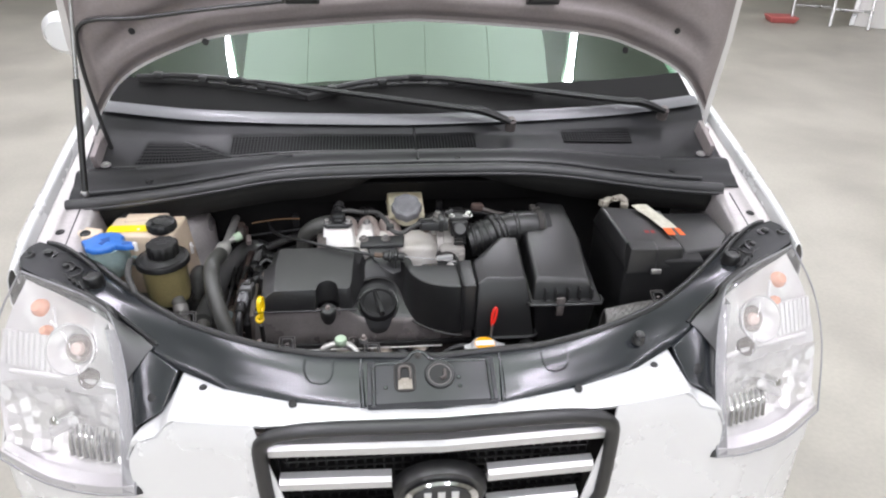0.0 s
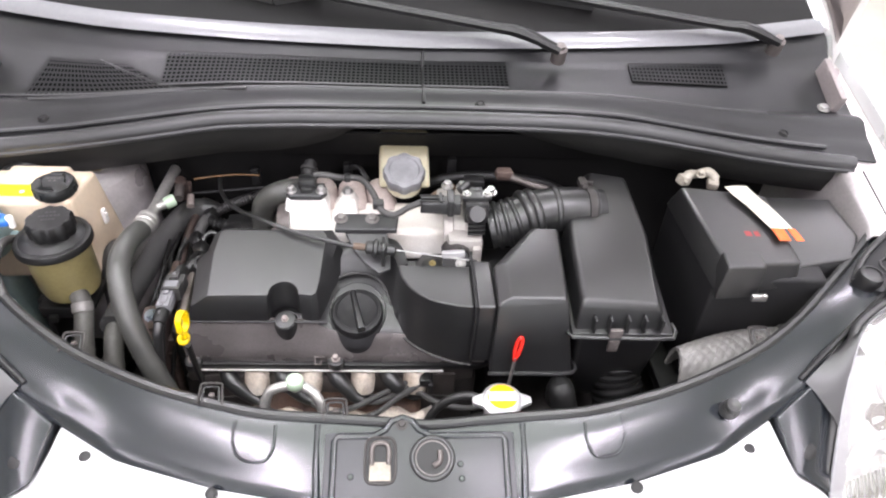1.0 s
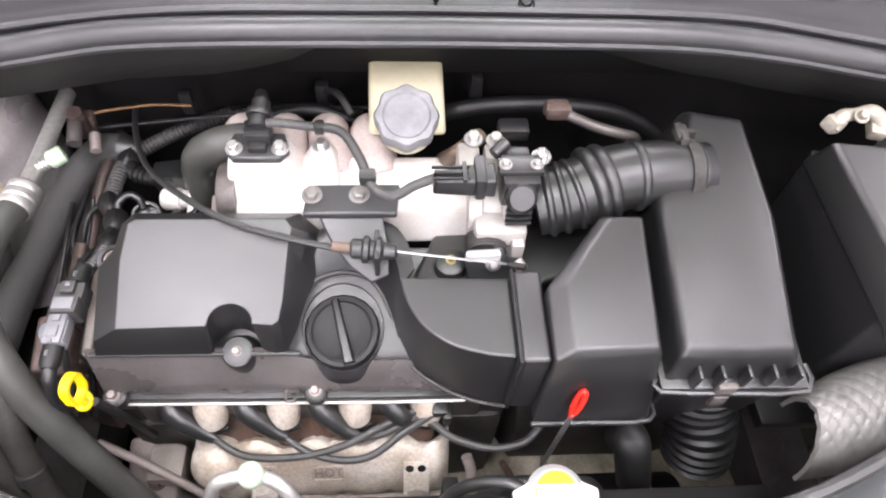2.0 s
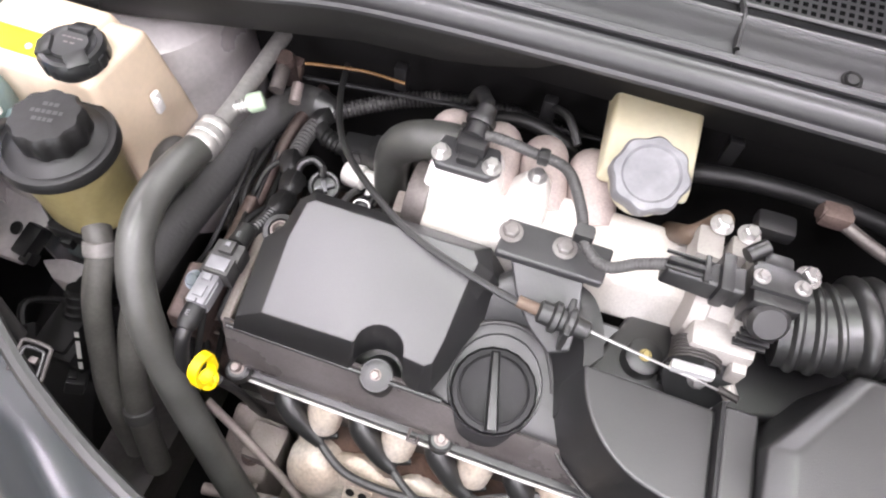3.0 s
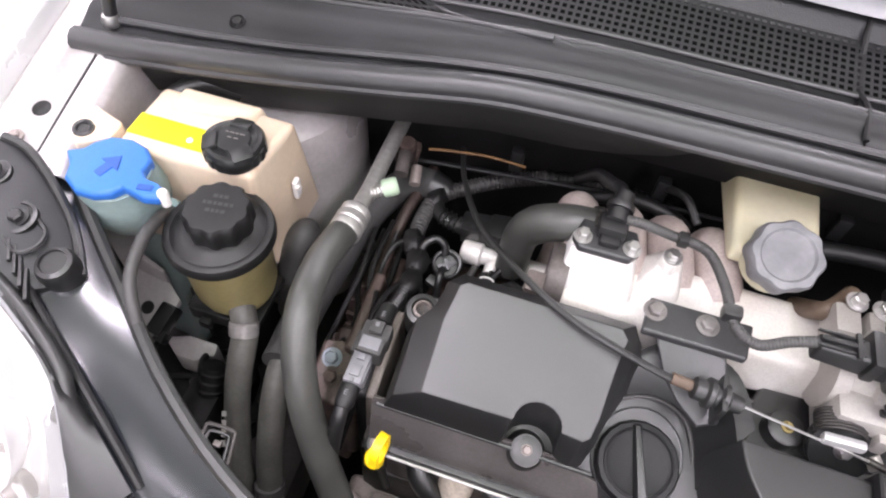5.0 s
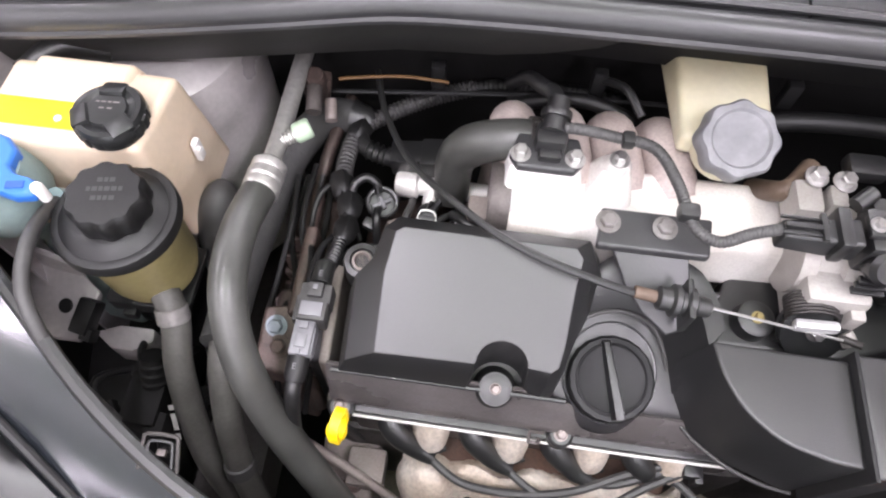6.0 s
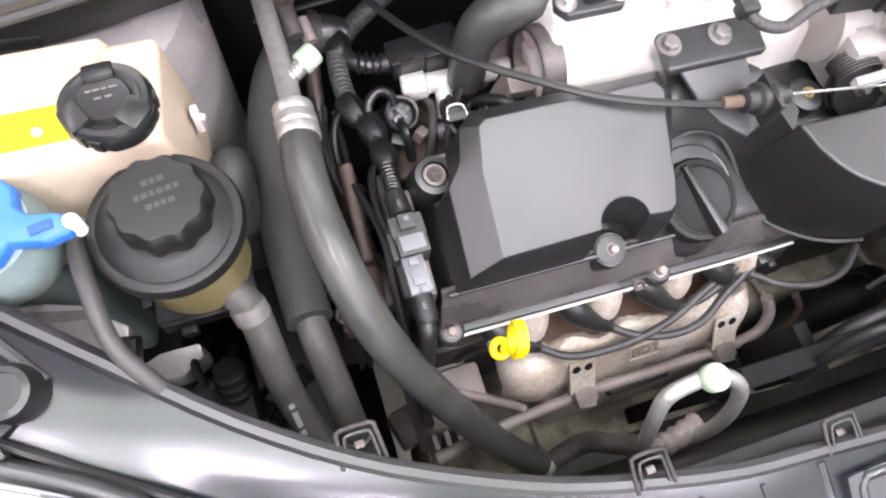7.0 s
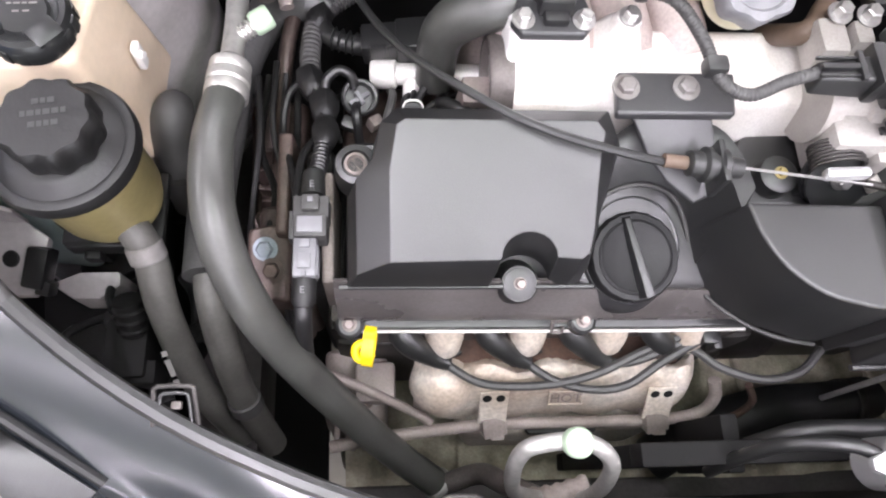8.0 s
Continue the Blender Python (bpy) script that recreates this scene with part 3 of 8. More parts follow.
# grille
grille = part("grille", merge(*[box((0, nose(0, 0.68) + 0.045, 0.59 + 0.0155 * k), (0.5, 0.01, 0.004), 0) for k in range(13)],
                              *[box((-0.26 + 0.0155 * k, nose(0, 0.68) + 0.047, 0.685), (0.004, 0.01, 0.2), 0) for k in range(34)]), DARK, car, "black mesh grille")
part("grille_backing", box((0, 0.0, 0.68), (0.56, 0.01, 0.22), 0), DARK, grille)
ring = []
for i in range(40):
    a = 2 * math.pi * i / 40
    c, s_ = math.cos(a), math.sin(a)
    px = math.copysign(abs(c) ** 0.35, c) * (0.277 + 0.022 * s_)
    pz = 0.695 + math.copysign(abs(s_) ** 0.35, s_) * 0.112
    ring.append((px, nose(px, pz) - 0.001, pz))
ring.append(ring[0])
part("surround", tube(ring, 0.012, 10, 1, curve=False), PLASTIC, grille, "black surround")
for z, w in ((0.757, 0.268), (0.688, 0.255), (0.622, 0.235)):
    spans = [(-w, w)] if z > 0.7 else [(-w, -0.078), (0.078, w)]
    for a, b in spans:
        rows = []
        for dz, dy in ((0.014, 0.01), (0.014, -0.004), (0.008, -0.011), (-0.008, -0.009), (-0.013, 0.0), (-0.013, 0.01)):
            rows.append([Vector((a + (b - a) * i / 16, nose(a + (b - a) * i / 16, z) + 0.012 + dy, z + dz)) for i in range(17)])
        part("bar", sheet(rows, 0.002), SATIN, grille, "satin silver bar")
emblem_n = Vector((0, -1, 0.14)).normalized()
emblem = part("emblem", lathe([(0, 0), (0.058, 0.0), (0.06, 0.004), (0.052, 0.007), (0.049, 0.0055), (0, 0.006)], (0, 0, 0), (0, 0, 1), 40), CHROME, grille, "oval chrome badge")
emblem.data.transform(axis_matrix((0.0, nose(0, 0.68) - 0.012, 0.672), emblem_n) @ Matrix.Diagonal((1.0, 0.58, 1, 1)))
bm = lathe([(0, 0.0062), (0.048, 0.0062), (0.046, 0.0072), (0, 0.0074)], (0, 0, 0), (0, 0, 1), 40)
bm.transform(axis_matrix((0.0, nose(0, 0.68) - 0.012, 0.672), emblem_n) @ Matrix.Diagonal((1.0, 0.58, 1, 1)))
part("emblem_field", bm, PLASTIC, grille, "dark badge field")
bm = lathe([(0.078, -0.03), (0.076, -0.012), (0.068, -0.004), (0, -0.001)], (0, 0, 0), (0, 0, 1), 36)
bm.transform(axis_matrix((0.0, nose(0, 0.68) - 0.012, 0.672), emblem_n) @ Matrix.Diagonal((1.0, 0.66, 1, 1)))
part("emblem_mount", bm, PLASTIC, grille, "dark moulded badge mount")
for k, x in enumerate((-0.022, 0.0, 0.022)):
    part("emblem_mark", box((x, nose(0, 0.68) - 0.0195, 0.672), (0.012, 0.003, 0.036), 0.001, (-8, 0, 0)), SATIN, grille, "plain silver badge mark")

# headlights
def headlight(s):
    top = [(0.54, 0.119, 0.896), (0.568, 0.138, 0.903), (0.62, 0.165, 0.912), (0.70, 0.195, 0.93)]
    bottom = [(0.484, -0.077, 0.672), (0.55, -0.064, 0.664), (0.64, -0.029, 0.655), (0.745, 0.036, 0.652)]
    left = [(0.54, 0.119, 0.896), (0.513, 0.073, 0.857), (0.492, 0.0, 0.778), (0.484, -0.077, 0.672)]
    right = [(0.70, 0.195, 0.93), (0.737, 0.15, 0.86), (0.753, 0.098, 0.77), (0.745, 0.036, 0.652)]
    f = [[(s * p[0], p[1], p[2]) for p in c] for c in (top, bottom, left, right)]
    mid_ = Vector((s * 0.62, 0.06, 0.79))
    deep = [[mid_ + (q - mid_) * 0.95 + Vector((0, 0.012, -0.012)) for q in r] for r in coons(*f, 16, 14, (0, 0.05, -0.03))]
    lamp = part("headlight", sheet(deep, 0.002), REFLECTOR, car, "large clear headlight with chrome reflectors")
    part("lens", sheet(coons(*f, 20, 18, (s * 0.01, -0.02, 0.02)), 0), LENS, lamp, "clear lens").visible_shadow = False
    rim = spline(f[0], 6) + spline(f[3], 6)[1:] + spline(f[1][::-1], 6)[1:] + spline(f[2][::-1], 6)[1:]
    part("rim", tube(rim[::2] + [rim[0]], 0.0018, 8, 1, curve=False), BEZEL, lamp)
    seal = [Vector(p) + Vector((-s * 0.002, 0.007, -0.006)) for p in spline(f[0][::-1], 6) + spline(f[2], 6)[1:]]
    part("seal", tube(seal, 0.0065, 10, 1, curve=False), RUBBER, lamp, "black rubber edge seal")
    inner = [Vector(p) for p in f[2]]
    part("bezel", sheet([[p + Vector((0, 0.004, -0.001)) for p in spline(inner, 6)[4:]], [p + Vector((s * 0.022, 0.006, -0.002)) for p in spline(inner, 6)[4:]], [p + Vector((s * 0.026, 0.03, -0.006)) for p in spline(inner, 6)[4:]]], 0.0015), BEZEL, lamp, "grey bezel strip")
    low = [Vector(p) for p in f[1]]
    part("bezel", sheet([[p + Vector((0, 0.004, 0.0)) for p in spline(low, 6)], [p + Vector((0, 0.008, 0.010)) for p in spline(low, 6)], [p + Vector((0, 0.03, 0.014)) for p in spline(low, 6)]], 0.0015), SATIN, lamp, "grey bezel strip")

    def at(x, y, z):
        return (s * x, y, z)
    # lower many-faceted reflector, ledge, upper bowl, indicator with its ribs
    rng = random.Random(5)
    rows = []
    for j in range(11):
        v = j / 10
        a, b = Vector(at(0.505, 0.004, 0.682)).lerp(Vector(at(0.516, 0.047, 0.797)), v), Vector(at(0.715, 0.075, 0.676)).lerp(Vector(at(0.73, 0.118, 0.785)), v)
        row = []
        for i in range(19):
            u = i / 18
            deep_ = 0.05 * math.sin(math.pi * u) ** 0.7 * math.sin(math.pi * v) ** 0.7
            row.append(a.lerp(b, u) + Vector((rng.uniform(-0.004, 0.004), -0.032 + 0.55 * deep_ + rng.uniform(-0.005, 0.005), rng.uniform(-0.004, 0.004) - 0.2 * deep_)))
        rows.append(row)
    part("reflector", sheet(rows, 0.0), FACETS, lamp, "many-faceted chrome reflector", angle=4)
    for k in range(7):
        x = 0.53 + 0.012 * k
        part("flute", tube([at(x, -0.022 + 0.3 * (x - 0.53), 0.688), at(x + 0.003, -0.008 + 0.3 * (x - 0.53), 0.712), at(x + 0.004, 0.012 + 0.3 * (x - 0.53), 0.728)], 0.0042, 6, 4), CHROME, lamp)
    part("ledge", tube([at(0.504, 0.028, 0.797), at(0.56, 0.052, 0.798), at(0.63, 0.078, 0.792), at(0.722, 0.112, 0.782)], 0.0045, 8, 4), REFLECTOR, lamp)
    part("divider", tube([at(0.628, 0.128, 0.897), at(0.629, 0.112, 0.85), at(0.626, 0.082, 0.795)], 0.0028, 8, 4), REFLECTOR, lamp)
    part("bulb", lathe([(0, 0.05), (0.008, 0.047), (0.011, 0.02), (0.011, -0.01)], at(0.612, 0.05, 0.735), (s * 0.15, -0.85, 0.45), 14), CHROME, lamp)
    # bright slanted rod added to imitate a white reflected flash
    part("flash_rod", rod(at(0.592, 0.018, 0.748), at(0.635, 0.022, 0.722), 0.010, w=0.003), BOWL, lamp, "bright rod standing in for a white reflection")
    part("bowl", lathe([(0.01, -0.008), (0.024, -0.002), (0.036, 0.014), (0.04, 0.026), (0.043, 0.026), (0.037, 0.01), (0.022, -0.006), (0.01, -0.012)], at(0.585, 0.088, 0.842), (s * 0.2, -0.8, 0.56), 32), BOWLCHROME, lamp, "chrome side lamp bowl")
    part("bulb_ring", lathe([(0.018, 0.004), (0.021, 0.006), (0.024, 0.003)], at(0.585, 0.088, 0.842), (s * 0.2, -0.8, 0.56), 28), LAMPGREY, lamp)
    part("bulb", lathe([(0, 0.014), (0.01, 0.011), (0.013, 0.0), (0.013, -0.008)], at(0.585, 0.088, 0.842), (s * 0.2, -0.8, 0.56), 14), PALEPINK, lamp, "pale pinkish bulb")
    part("lower_pocket", lathe([(0, -0.004), (0.012, -0.002), (0.016, 0.006), (0.018, 0.006), (0.014, -0.006), (0, -0.007)], at(0.566, 0.055, 0.806), (s * 0.2, -0.8, 0.56), 20), LAMPGREY, lamp, "small grey pocket")
    for q_, r_ in ((at(0.668, 0.152, 0.885), 0.015), (at(0.66, 0.134, 0.848), 0.010)):
        part("indicator", lathe([(0, 0.004), (r_ * 0.6, 0.003), (r_, -0.004), (r_ * 1.05, -0.012)], q_, (s * 0.3, -0.6, 0.7), 16), PINKLENS, lamp, "orange bulb")
    for k in range(10):
        x = 0.636 + 0.0105 * k
        part("flute", tube([at(x, 0.118 + 0.3 * (x - 0.62), 0.842), at(x + 0.004, 0.104 + 0.32 * (x - 0.62), 0.815), at(x + 0.006, 0.088 + 0.35 * (x - 0.62), 0.788)], 0.0046, 6, 4), REFLECTOR, lamp)
    # black bracket piece between lamp and shield
    q = [(s * 0.418, 0.036, 0.828), (s * 0.50, 0.088, 0.86), (s * 0.492, 0.0, 0.765), (s * 0.478, -0.03, 0.772), (s * 0.436, -0.012, 0.787)]
    part("lamp_bracket", hexa([(x, y + 0.03, z - 0.02) for x, y, z in q], q, 0.003), GLOSS, car, "black plastic lamp bracket")
    G = spline([(s * 0.61, 0.177, 0.903), (s * 0.575, 0.152, 0.894), (s * 0.53, 0.121, 0.879), (s * 0.49, 0.093, 0.863), (s * 0.462, 0.073, 0.85)], 6)
    L = spline([(s * 0.628, 0.166, 0.911), (s * 0.588, 0.147, 0.906), (s * 0.541, 0.118, 0.897), (s * 0.514, 0.074, 0.859), (s * 0.500, 0.03, 0.812)], 6)
    part("lamp_strip", sheet([[g + Vector((0, 0, -0.012)) for g in G], G, [g.lerp(l, 0.3) + Vector((0, 0, 0.004)) for g, l in zip(G, L)], [g.lerp(l, 0.8) + Vector((0, 0, 0.004)) for g, l in zip(G, L)], [l + Vector((0, 0, 0.001)) for l in L], [l + Vector((0, 0.004, -0.01)) for l in L]], 0.002), COVER, car, "satin black strip along the headlight", angle=50)
    part("strip_gap", tube([g + Vector((-s * 0.004, 0.005, -0.001)) for g in G[::2]], 0.0035, 8, 2), DARK, car)
    part("clip", lathe([(0.011, 0), (0.011, 0.004), (0.006, 0.006), (0, 0.006)], (s * 0.455, 0.012, 0.797), (0, -0.5, 0.86), 16), DARK, car)
    return lamp


for s in (-1, 1):
    headlight(s)

# fenders and the gutters inside them
FEND = [(0.19, 0.708, 0.938), (0.30, 0.722, 0.958), (0.42, 0.731, 0.980), (0.55, 0.739, 1.005), (0.70, 0.745, 1.035), (0.85, 0.75, 1.06)]
for s in (-1, 1):
    rows = []
    for off in [(-0.006, -0.03), (-0.006, -0.008), (-0.003, -0.002), (0.003, 0.0), (0.014, -0.006), (0.026, -0.022), (0.037, -0.06), (0.045, -0.13), (0.05, -0.2), (0.048, -0.29), (0.04, -0.37)]:
        rows.append([Vector((s * (x + off[0] * (1 if i else 0.6)), y + 0.0 * off[1], z + off[1])) for i, (y, x, z) in enumerate(FEND)])
    part("fender", sheet(rows, 0.002), WHITE, car, angle=60)
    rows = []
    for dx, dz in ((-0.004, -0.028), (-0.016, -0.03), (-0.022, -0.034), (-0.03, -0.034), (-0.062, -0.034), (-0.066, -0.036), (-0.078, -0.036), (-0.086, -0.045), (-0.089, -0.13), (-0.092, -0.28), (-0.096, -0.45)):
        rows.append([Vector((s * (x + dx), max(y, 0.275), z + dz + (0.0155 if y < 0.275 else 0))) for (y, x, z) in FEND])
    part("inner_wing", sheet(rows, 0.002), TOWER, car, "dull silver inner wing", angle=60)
    for y0, r in ((0.331, 0.0075), (0.474, 0.006)):
        part("wing_hole", lathe([(0, 0.0012), (r, 0.0012), (r * 1.15, 0.0004)], (s * (lerp_table([(a, b) for a, b, c in FEND], y0) - 0.038), y0, lerp_table([(a, c) for a, b, c in FEND], y0) - 0.034), (0, -0.18, 1), 18), DARK, car)
    part("wing_bolt", hexnut((s * 0.690, 0.297, 0.925), (0, -0.18, 1), 0.0048, 0.005), CAST, car)
    part("seam", tube([(s * 0.664, 0.29, 0.9215), (s * 0.668, 0.34, 0.931), (s * 0.672, 0.40, 0.9425)], 0.0015, 6, 3), DARK, car)

# bay walls
for s in (-1, 1):
    part("splash_panel", box((s * 0.667, 0.285, 0.615), (0.004, 0.155, 0.52), 0.001), DARK, car, "black splash panel inside the wing")
part("firewall", sheet([[(x, 0.545, z) for x in (-0.62, -0.3, 0, 0.3, 0.62)] for z in (0.95, 0.7, 0.45, 0.25)], 0.004), SOOT, car, "dark firewall panel")
part("cowl_box", sheet([[(x, y, z) for x in (-0.66, -0.3, 0, 0.3, 0.66)] for y, z in ((0.47, 0.955), (0.50, 0.90), (0.545, 0.885))], 0.004), SOOT, car, "dark cowl box")
part("crossmember", box((0, 0.03, 0.42), (1.1, 0.07, 0.06), 0.01), IRON, car)
for s in (-1, 1):
    part("side_rail", box((s * 0.47, 0.25, 0.47), (0.08, 0.62, 0.1), 0.01), IRON, car)
# strut tower
for s in (-1,):
    part("strut_tower", lathe([(0, 0.0), (0.035, 0.0), (0.04, 0.003), (0.07, 0.0), (0.09, -0.012), (0.1, -0.04), (0.105, -0.3)], (s * 0.545, 0.488, 0.885), (0, 0, 1), 32), TOWER, car, "pressed silver strut tower")

# cabin: roof, pillars, doors and lower shell, kept plain
rows = []
for y, z, hw, drop in ((1.28, 1.42, 0.5, 0.03), (1.5, 1.475, 0.52, 0.03), (2.0, 1.49, 0.53, 0.03), (2.7, 1.46, 0.52, 0.03), (3.0, 1.40, 0.5, 0.03)):
    rows.append([(hw * u, y - 0.03 * (1 - u * u), z - drop * u * u) for u in (-1, -0.6, -0.2, 0.2, 0.6, 1)])
part("roof", sheet(rows, 0.01), WHITE, car, angle=60)
for s in (-1, 1):
    part("pillar", tube([(s * 0.70, 0.68, 1.045), (s * 0.63, 0.98, 1.235), (s * 0.51, 1.3, 1.40)], 0.025, 10, 5), WHITE, car)
    rows = []
    for z, x in ((1.04, 0.72), (0.9, 0.765), (0.75, 0.79), (0.5, 0.79), (0.22, 0.75)):
        rows.append([(s * x, y, z) for y in (0.85, 1.6, 2.3, 3.0)])
    part("body_side", sheet(rows, 0.01), WHITE, car, angle=60)
    for y0, y1 in ((1.72, 1.68), (2.62, 2.55), (3.03, 2.97)):
        part("pillar", hexa([(s * 0.70, y0 - 0.05, 1.035), (s * 0.725, y0 - 0.05, 1.035), (s * 0.725, y0 + 0.05, 1.035), (s * 0.70, y0 + 0.05, 1.035)], [(s * 0.51, y1 - 0.04, 1.45), (s * 0.53, y1 - 0.04, 1.45), (s * 0.53, y1 + 0.04, 1.45), (s * 0.51, y1 + 0.04, 1.45)], 0.006), WHITE, car)
    MX = -0.868 if s < 0 else 0.84
    mirror = part("door_mirror", lathe([(0, -0.05), (0.05, -0.045), (0.075, -0.01), (0.07, 0.025), (0.05, 0.03), (0, 0.03)], (MX, 1.0, 1.15), (0, 1, 0.05), 24), WHITE, car, "silver door mirror")
    mirror.data.transform(Matrix.Translation((MX, 1.0, 1.15)) @ Matrix.Diagonal((0.75, 0.8, 0.75, 1)) @ Matrix.Translation((-MX, -1.0, -1.15)))
    part("mirror_arm", box((s * 0.79, 1.0, 1.1), (0.14, 0.04, 0.03), 0.008), PLASTIC, mirror)
    for y in (0.36, 2.7):
        wheel = part("wheel", lathe([(0.17, -0.06), (0.2, -0.085), (0.265, -0.085), (0.283, -0.06), (0.283, 0.06), (0.265, 0.085), (0.2, 0.085), (0.17, 0.06)], (s * 0.66, y, 0.283), (1, 0, 0), 40), TYRE, car, "black tyre")
        part("rim", lathe([(0, 0.02), (0.05, 0.03), (0.06, 0.01), (0.15, 0.02), (0.172, 0.055), (0.172, -0.055), (0, -0.055)], (s * 0.66, y, 0.283), (s, 0, 0), 36), SATIN, wheel, "silver rim")
part("tailgate", sheet([[(x, y, z) for x in (-0.5 - 0.2 * (1.4 - z) / 0.7, 0, 0.5 + 0.2 * (1.4 - z) / 0.7)] for y, z in ((3.11, 1.05), (3.12, 0.7), (3.1, 0.3))], 0.01), WHITE, car)
part("cabin_floor", box((0, 1.9, 0.3), (1.36, 2.3, 0.05), 0.01), TRIMCLOTH, car)
part("dashboard", sheet([[(x, y, z) for x in (-0.68, -0.3, 0, 0.3, 0.68)] for y, z in ((0.66, 1.015), (0.85, 1.045), (1.0, 1.05), (1.1, 1.0), (1.12, 0.7))], 0.01), TRIMCLOTH, car, "dark dashboard")
part("rear_seat", merge(box((0, 2.65, 0.8), (1.2, 0.2, 0.75), 0.05, (-12, 0, 0)), box((0, 2.4, 0.5), (1.2, 0.5, 0.16), 0.05)), SEATCLOTH, car, "pale cloth rear seat")
for s in (-1, 1):
    part("seat", merge(box((s * 0.34, 1.7, 0.55), (0.46, 0.5, 0.16), 0.05), box((s * 0.34, 1.95, 0.88), (0.44, 0.14, 0.6), 0.05, (-12, 0, 0)), box((s * 0.34, 2.02, 1.24), (0.24, 0.1, 0.15), 0.03)), SEATCLOTH, car, "pale cloth front seat")

# windscreen
WS_Y = [(0, 0.614), (0.29, 0.624), (0.5, 0.637), (0.69, 0.675)]


def screen_point(x, v):
    a = abs(x)
    base = Vector((x, lerp_table(WS_Y, a), 1.038 + 0.02 * (a / 0.69) ** 2))
    top = Vector((x * 0.74, 1.26 + 0.012 * (a / 0.69) ** 2, 1.425 - 0.03 * (a / 0.69) ** 2))
    p = base.lerp(top, v)
    p.z += 0.03 * math.sin(math.pi * v) * 0.6
    p.x = x * (1 - 0.26 * v)
    return p


sx = [-0.69 + 1.38 * i / 24 for i in range(25)]
screen = part("windscreen", sheet([[screen_point(x, j / 10) for x in sx] for j in range(11)], 0.004), GLASS, car, "greenish tinted windscreen", angle=70)
screen.visible_shadow = False
part("screen_trim", sheet([[screen_point(x, v) + Vector((0, -0.012 + dy, dz)) for x in sx] for v, dy, dz in ((0.0, -0.006, -0.002), (0.0, 0.0, 0.005), (0.012, 0.008, 0.007), (0.02, 0.012, 0.004))], 0.001), GREYGLOSS, screen, "smooth grey strip along the glass")
part("screen_band", sheet([[screen_point(x, v) + Vector((0, -0.001, 0.0035)) for x in sx] for v in (0.0, 0.05, 0.12)], 0.001), SOOT, screen, "black printed band")
part("rear_view_mirror", merge(box((0, 1.13, 1.30), (0.22, 0.03, 0.065), 0.012), rod((0, 1.14, 1.32), (0, 1.2, 1.4), 0.008)), PLASTIC, car)

# bonnet, raised
HINGE = Vector((0, 0.60, 1.03))
OPEN = radians(91)


def bonnet_point(x, d, lift=0.0):
    """d metres forward of the hinge line on the closed bonnet; lift above its skin."""
    hw = lerp_table([(0, 0.69), (0.2, 0.685), (0.4, 0.66), (0.6, 0.56), (0.72, 0.42)], d)
    u = x / 0.69
    y = -d
    z = -0.16 * d - 0.22 * d * d + 0.03 * (1 - u * u) + lift
    ca, sa = math.cos(OPEN), math.sin(OPEN)
    yy = y * ca + z * sa
    zz = -y * sa + z * ca
    return Vector((u * hw, HINGE.y + yy, HINGE.z + zz))


ARCH = [(0, 0.24), (0.355, 0.215), (0.49, 0.18), (0.6, 0.125), (0.665, 0.05), (0.69, 0.0)]
ARCH_S = [(p.x, p.y) for p in spline([(-0.2, 0.234, 0)] + [(a, b, 0) for a, b in ARCH], 8)]
RELIEF = [(0, -0.006), (0.010, -0.008), (0.018, -0.022), (0.045, -0.026), (0.058, -0.014), (0.08, -0.012), (0.10, -0.028), (0.16, -0.03), (0.18, -0.012), (0.4, -0.012), (0.42, -0.03), (0.60, -0.03), (0.66, -0.006)]


def arch(x):
    return lerp_table(ARCH_S, abs(x))


rows = []
for k in range(15):
    row = []
    for i in range(57):
        x = -0.69 + 1.38 * i / 56
        d0 = arch(x) - 0.006
        row.append(bonnet_point(x, d0 + (0.72 - d0) * k / 14, 0.0))
    rows.append(row)
bonnet = part("bonnet", sheet(rows, 0.002), SILVER, car, "raised silver bonnet", angle=60)
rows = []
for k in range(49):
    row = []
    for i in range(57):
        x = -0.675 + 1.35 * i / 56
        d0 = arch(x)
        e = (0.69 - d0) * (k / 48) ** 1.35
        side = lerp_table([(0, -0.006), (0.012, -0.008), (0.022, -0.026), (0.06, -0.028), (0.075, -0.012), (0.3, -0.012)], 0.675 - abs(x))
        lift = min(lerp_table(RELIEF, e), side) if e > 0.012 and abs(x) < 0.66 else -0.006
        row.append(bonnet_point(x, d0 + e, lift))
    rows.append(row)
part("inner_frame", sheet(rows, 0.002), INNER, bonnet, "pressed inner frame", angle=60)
for x, e in ((-0.56, 0.07), (-0.545, 0.125), (0.56, 0.07), (0.545, 0.125), (-0.2, 0.13), (0.2, 0.13)):
    p = bonnet_point(x, arch(x) + e, -0.0165)
    part("frame_hole", lathe([(0, 0.0), (0.0055, 0.0), (0.0065, 0.001)], p, p - bonnet_point(x, arch(x) + e, -0.03), 14), DARK, bonnet)

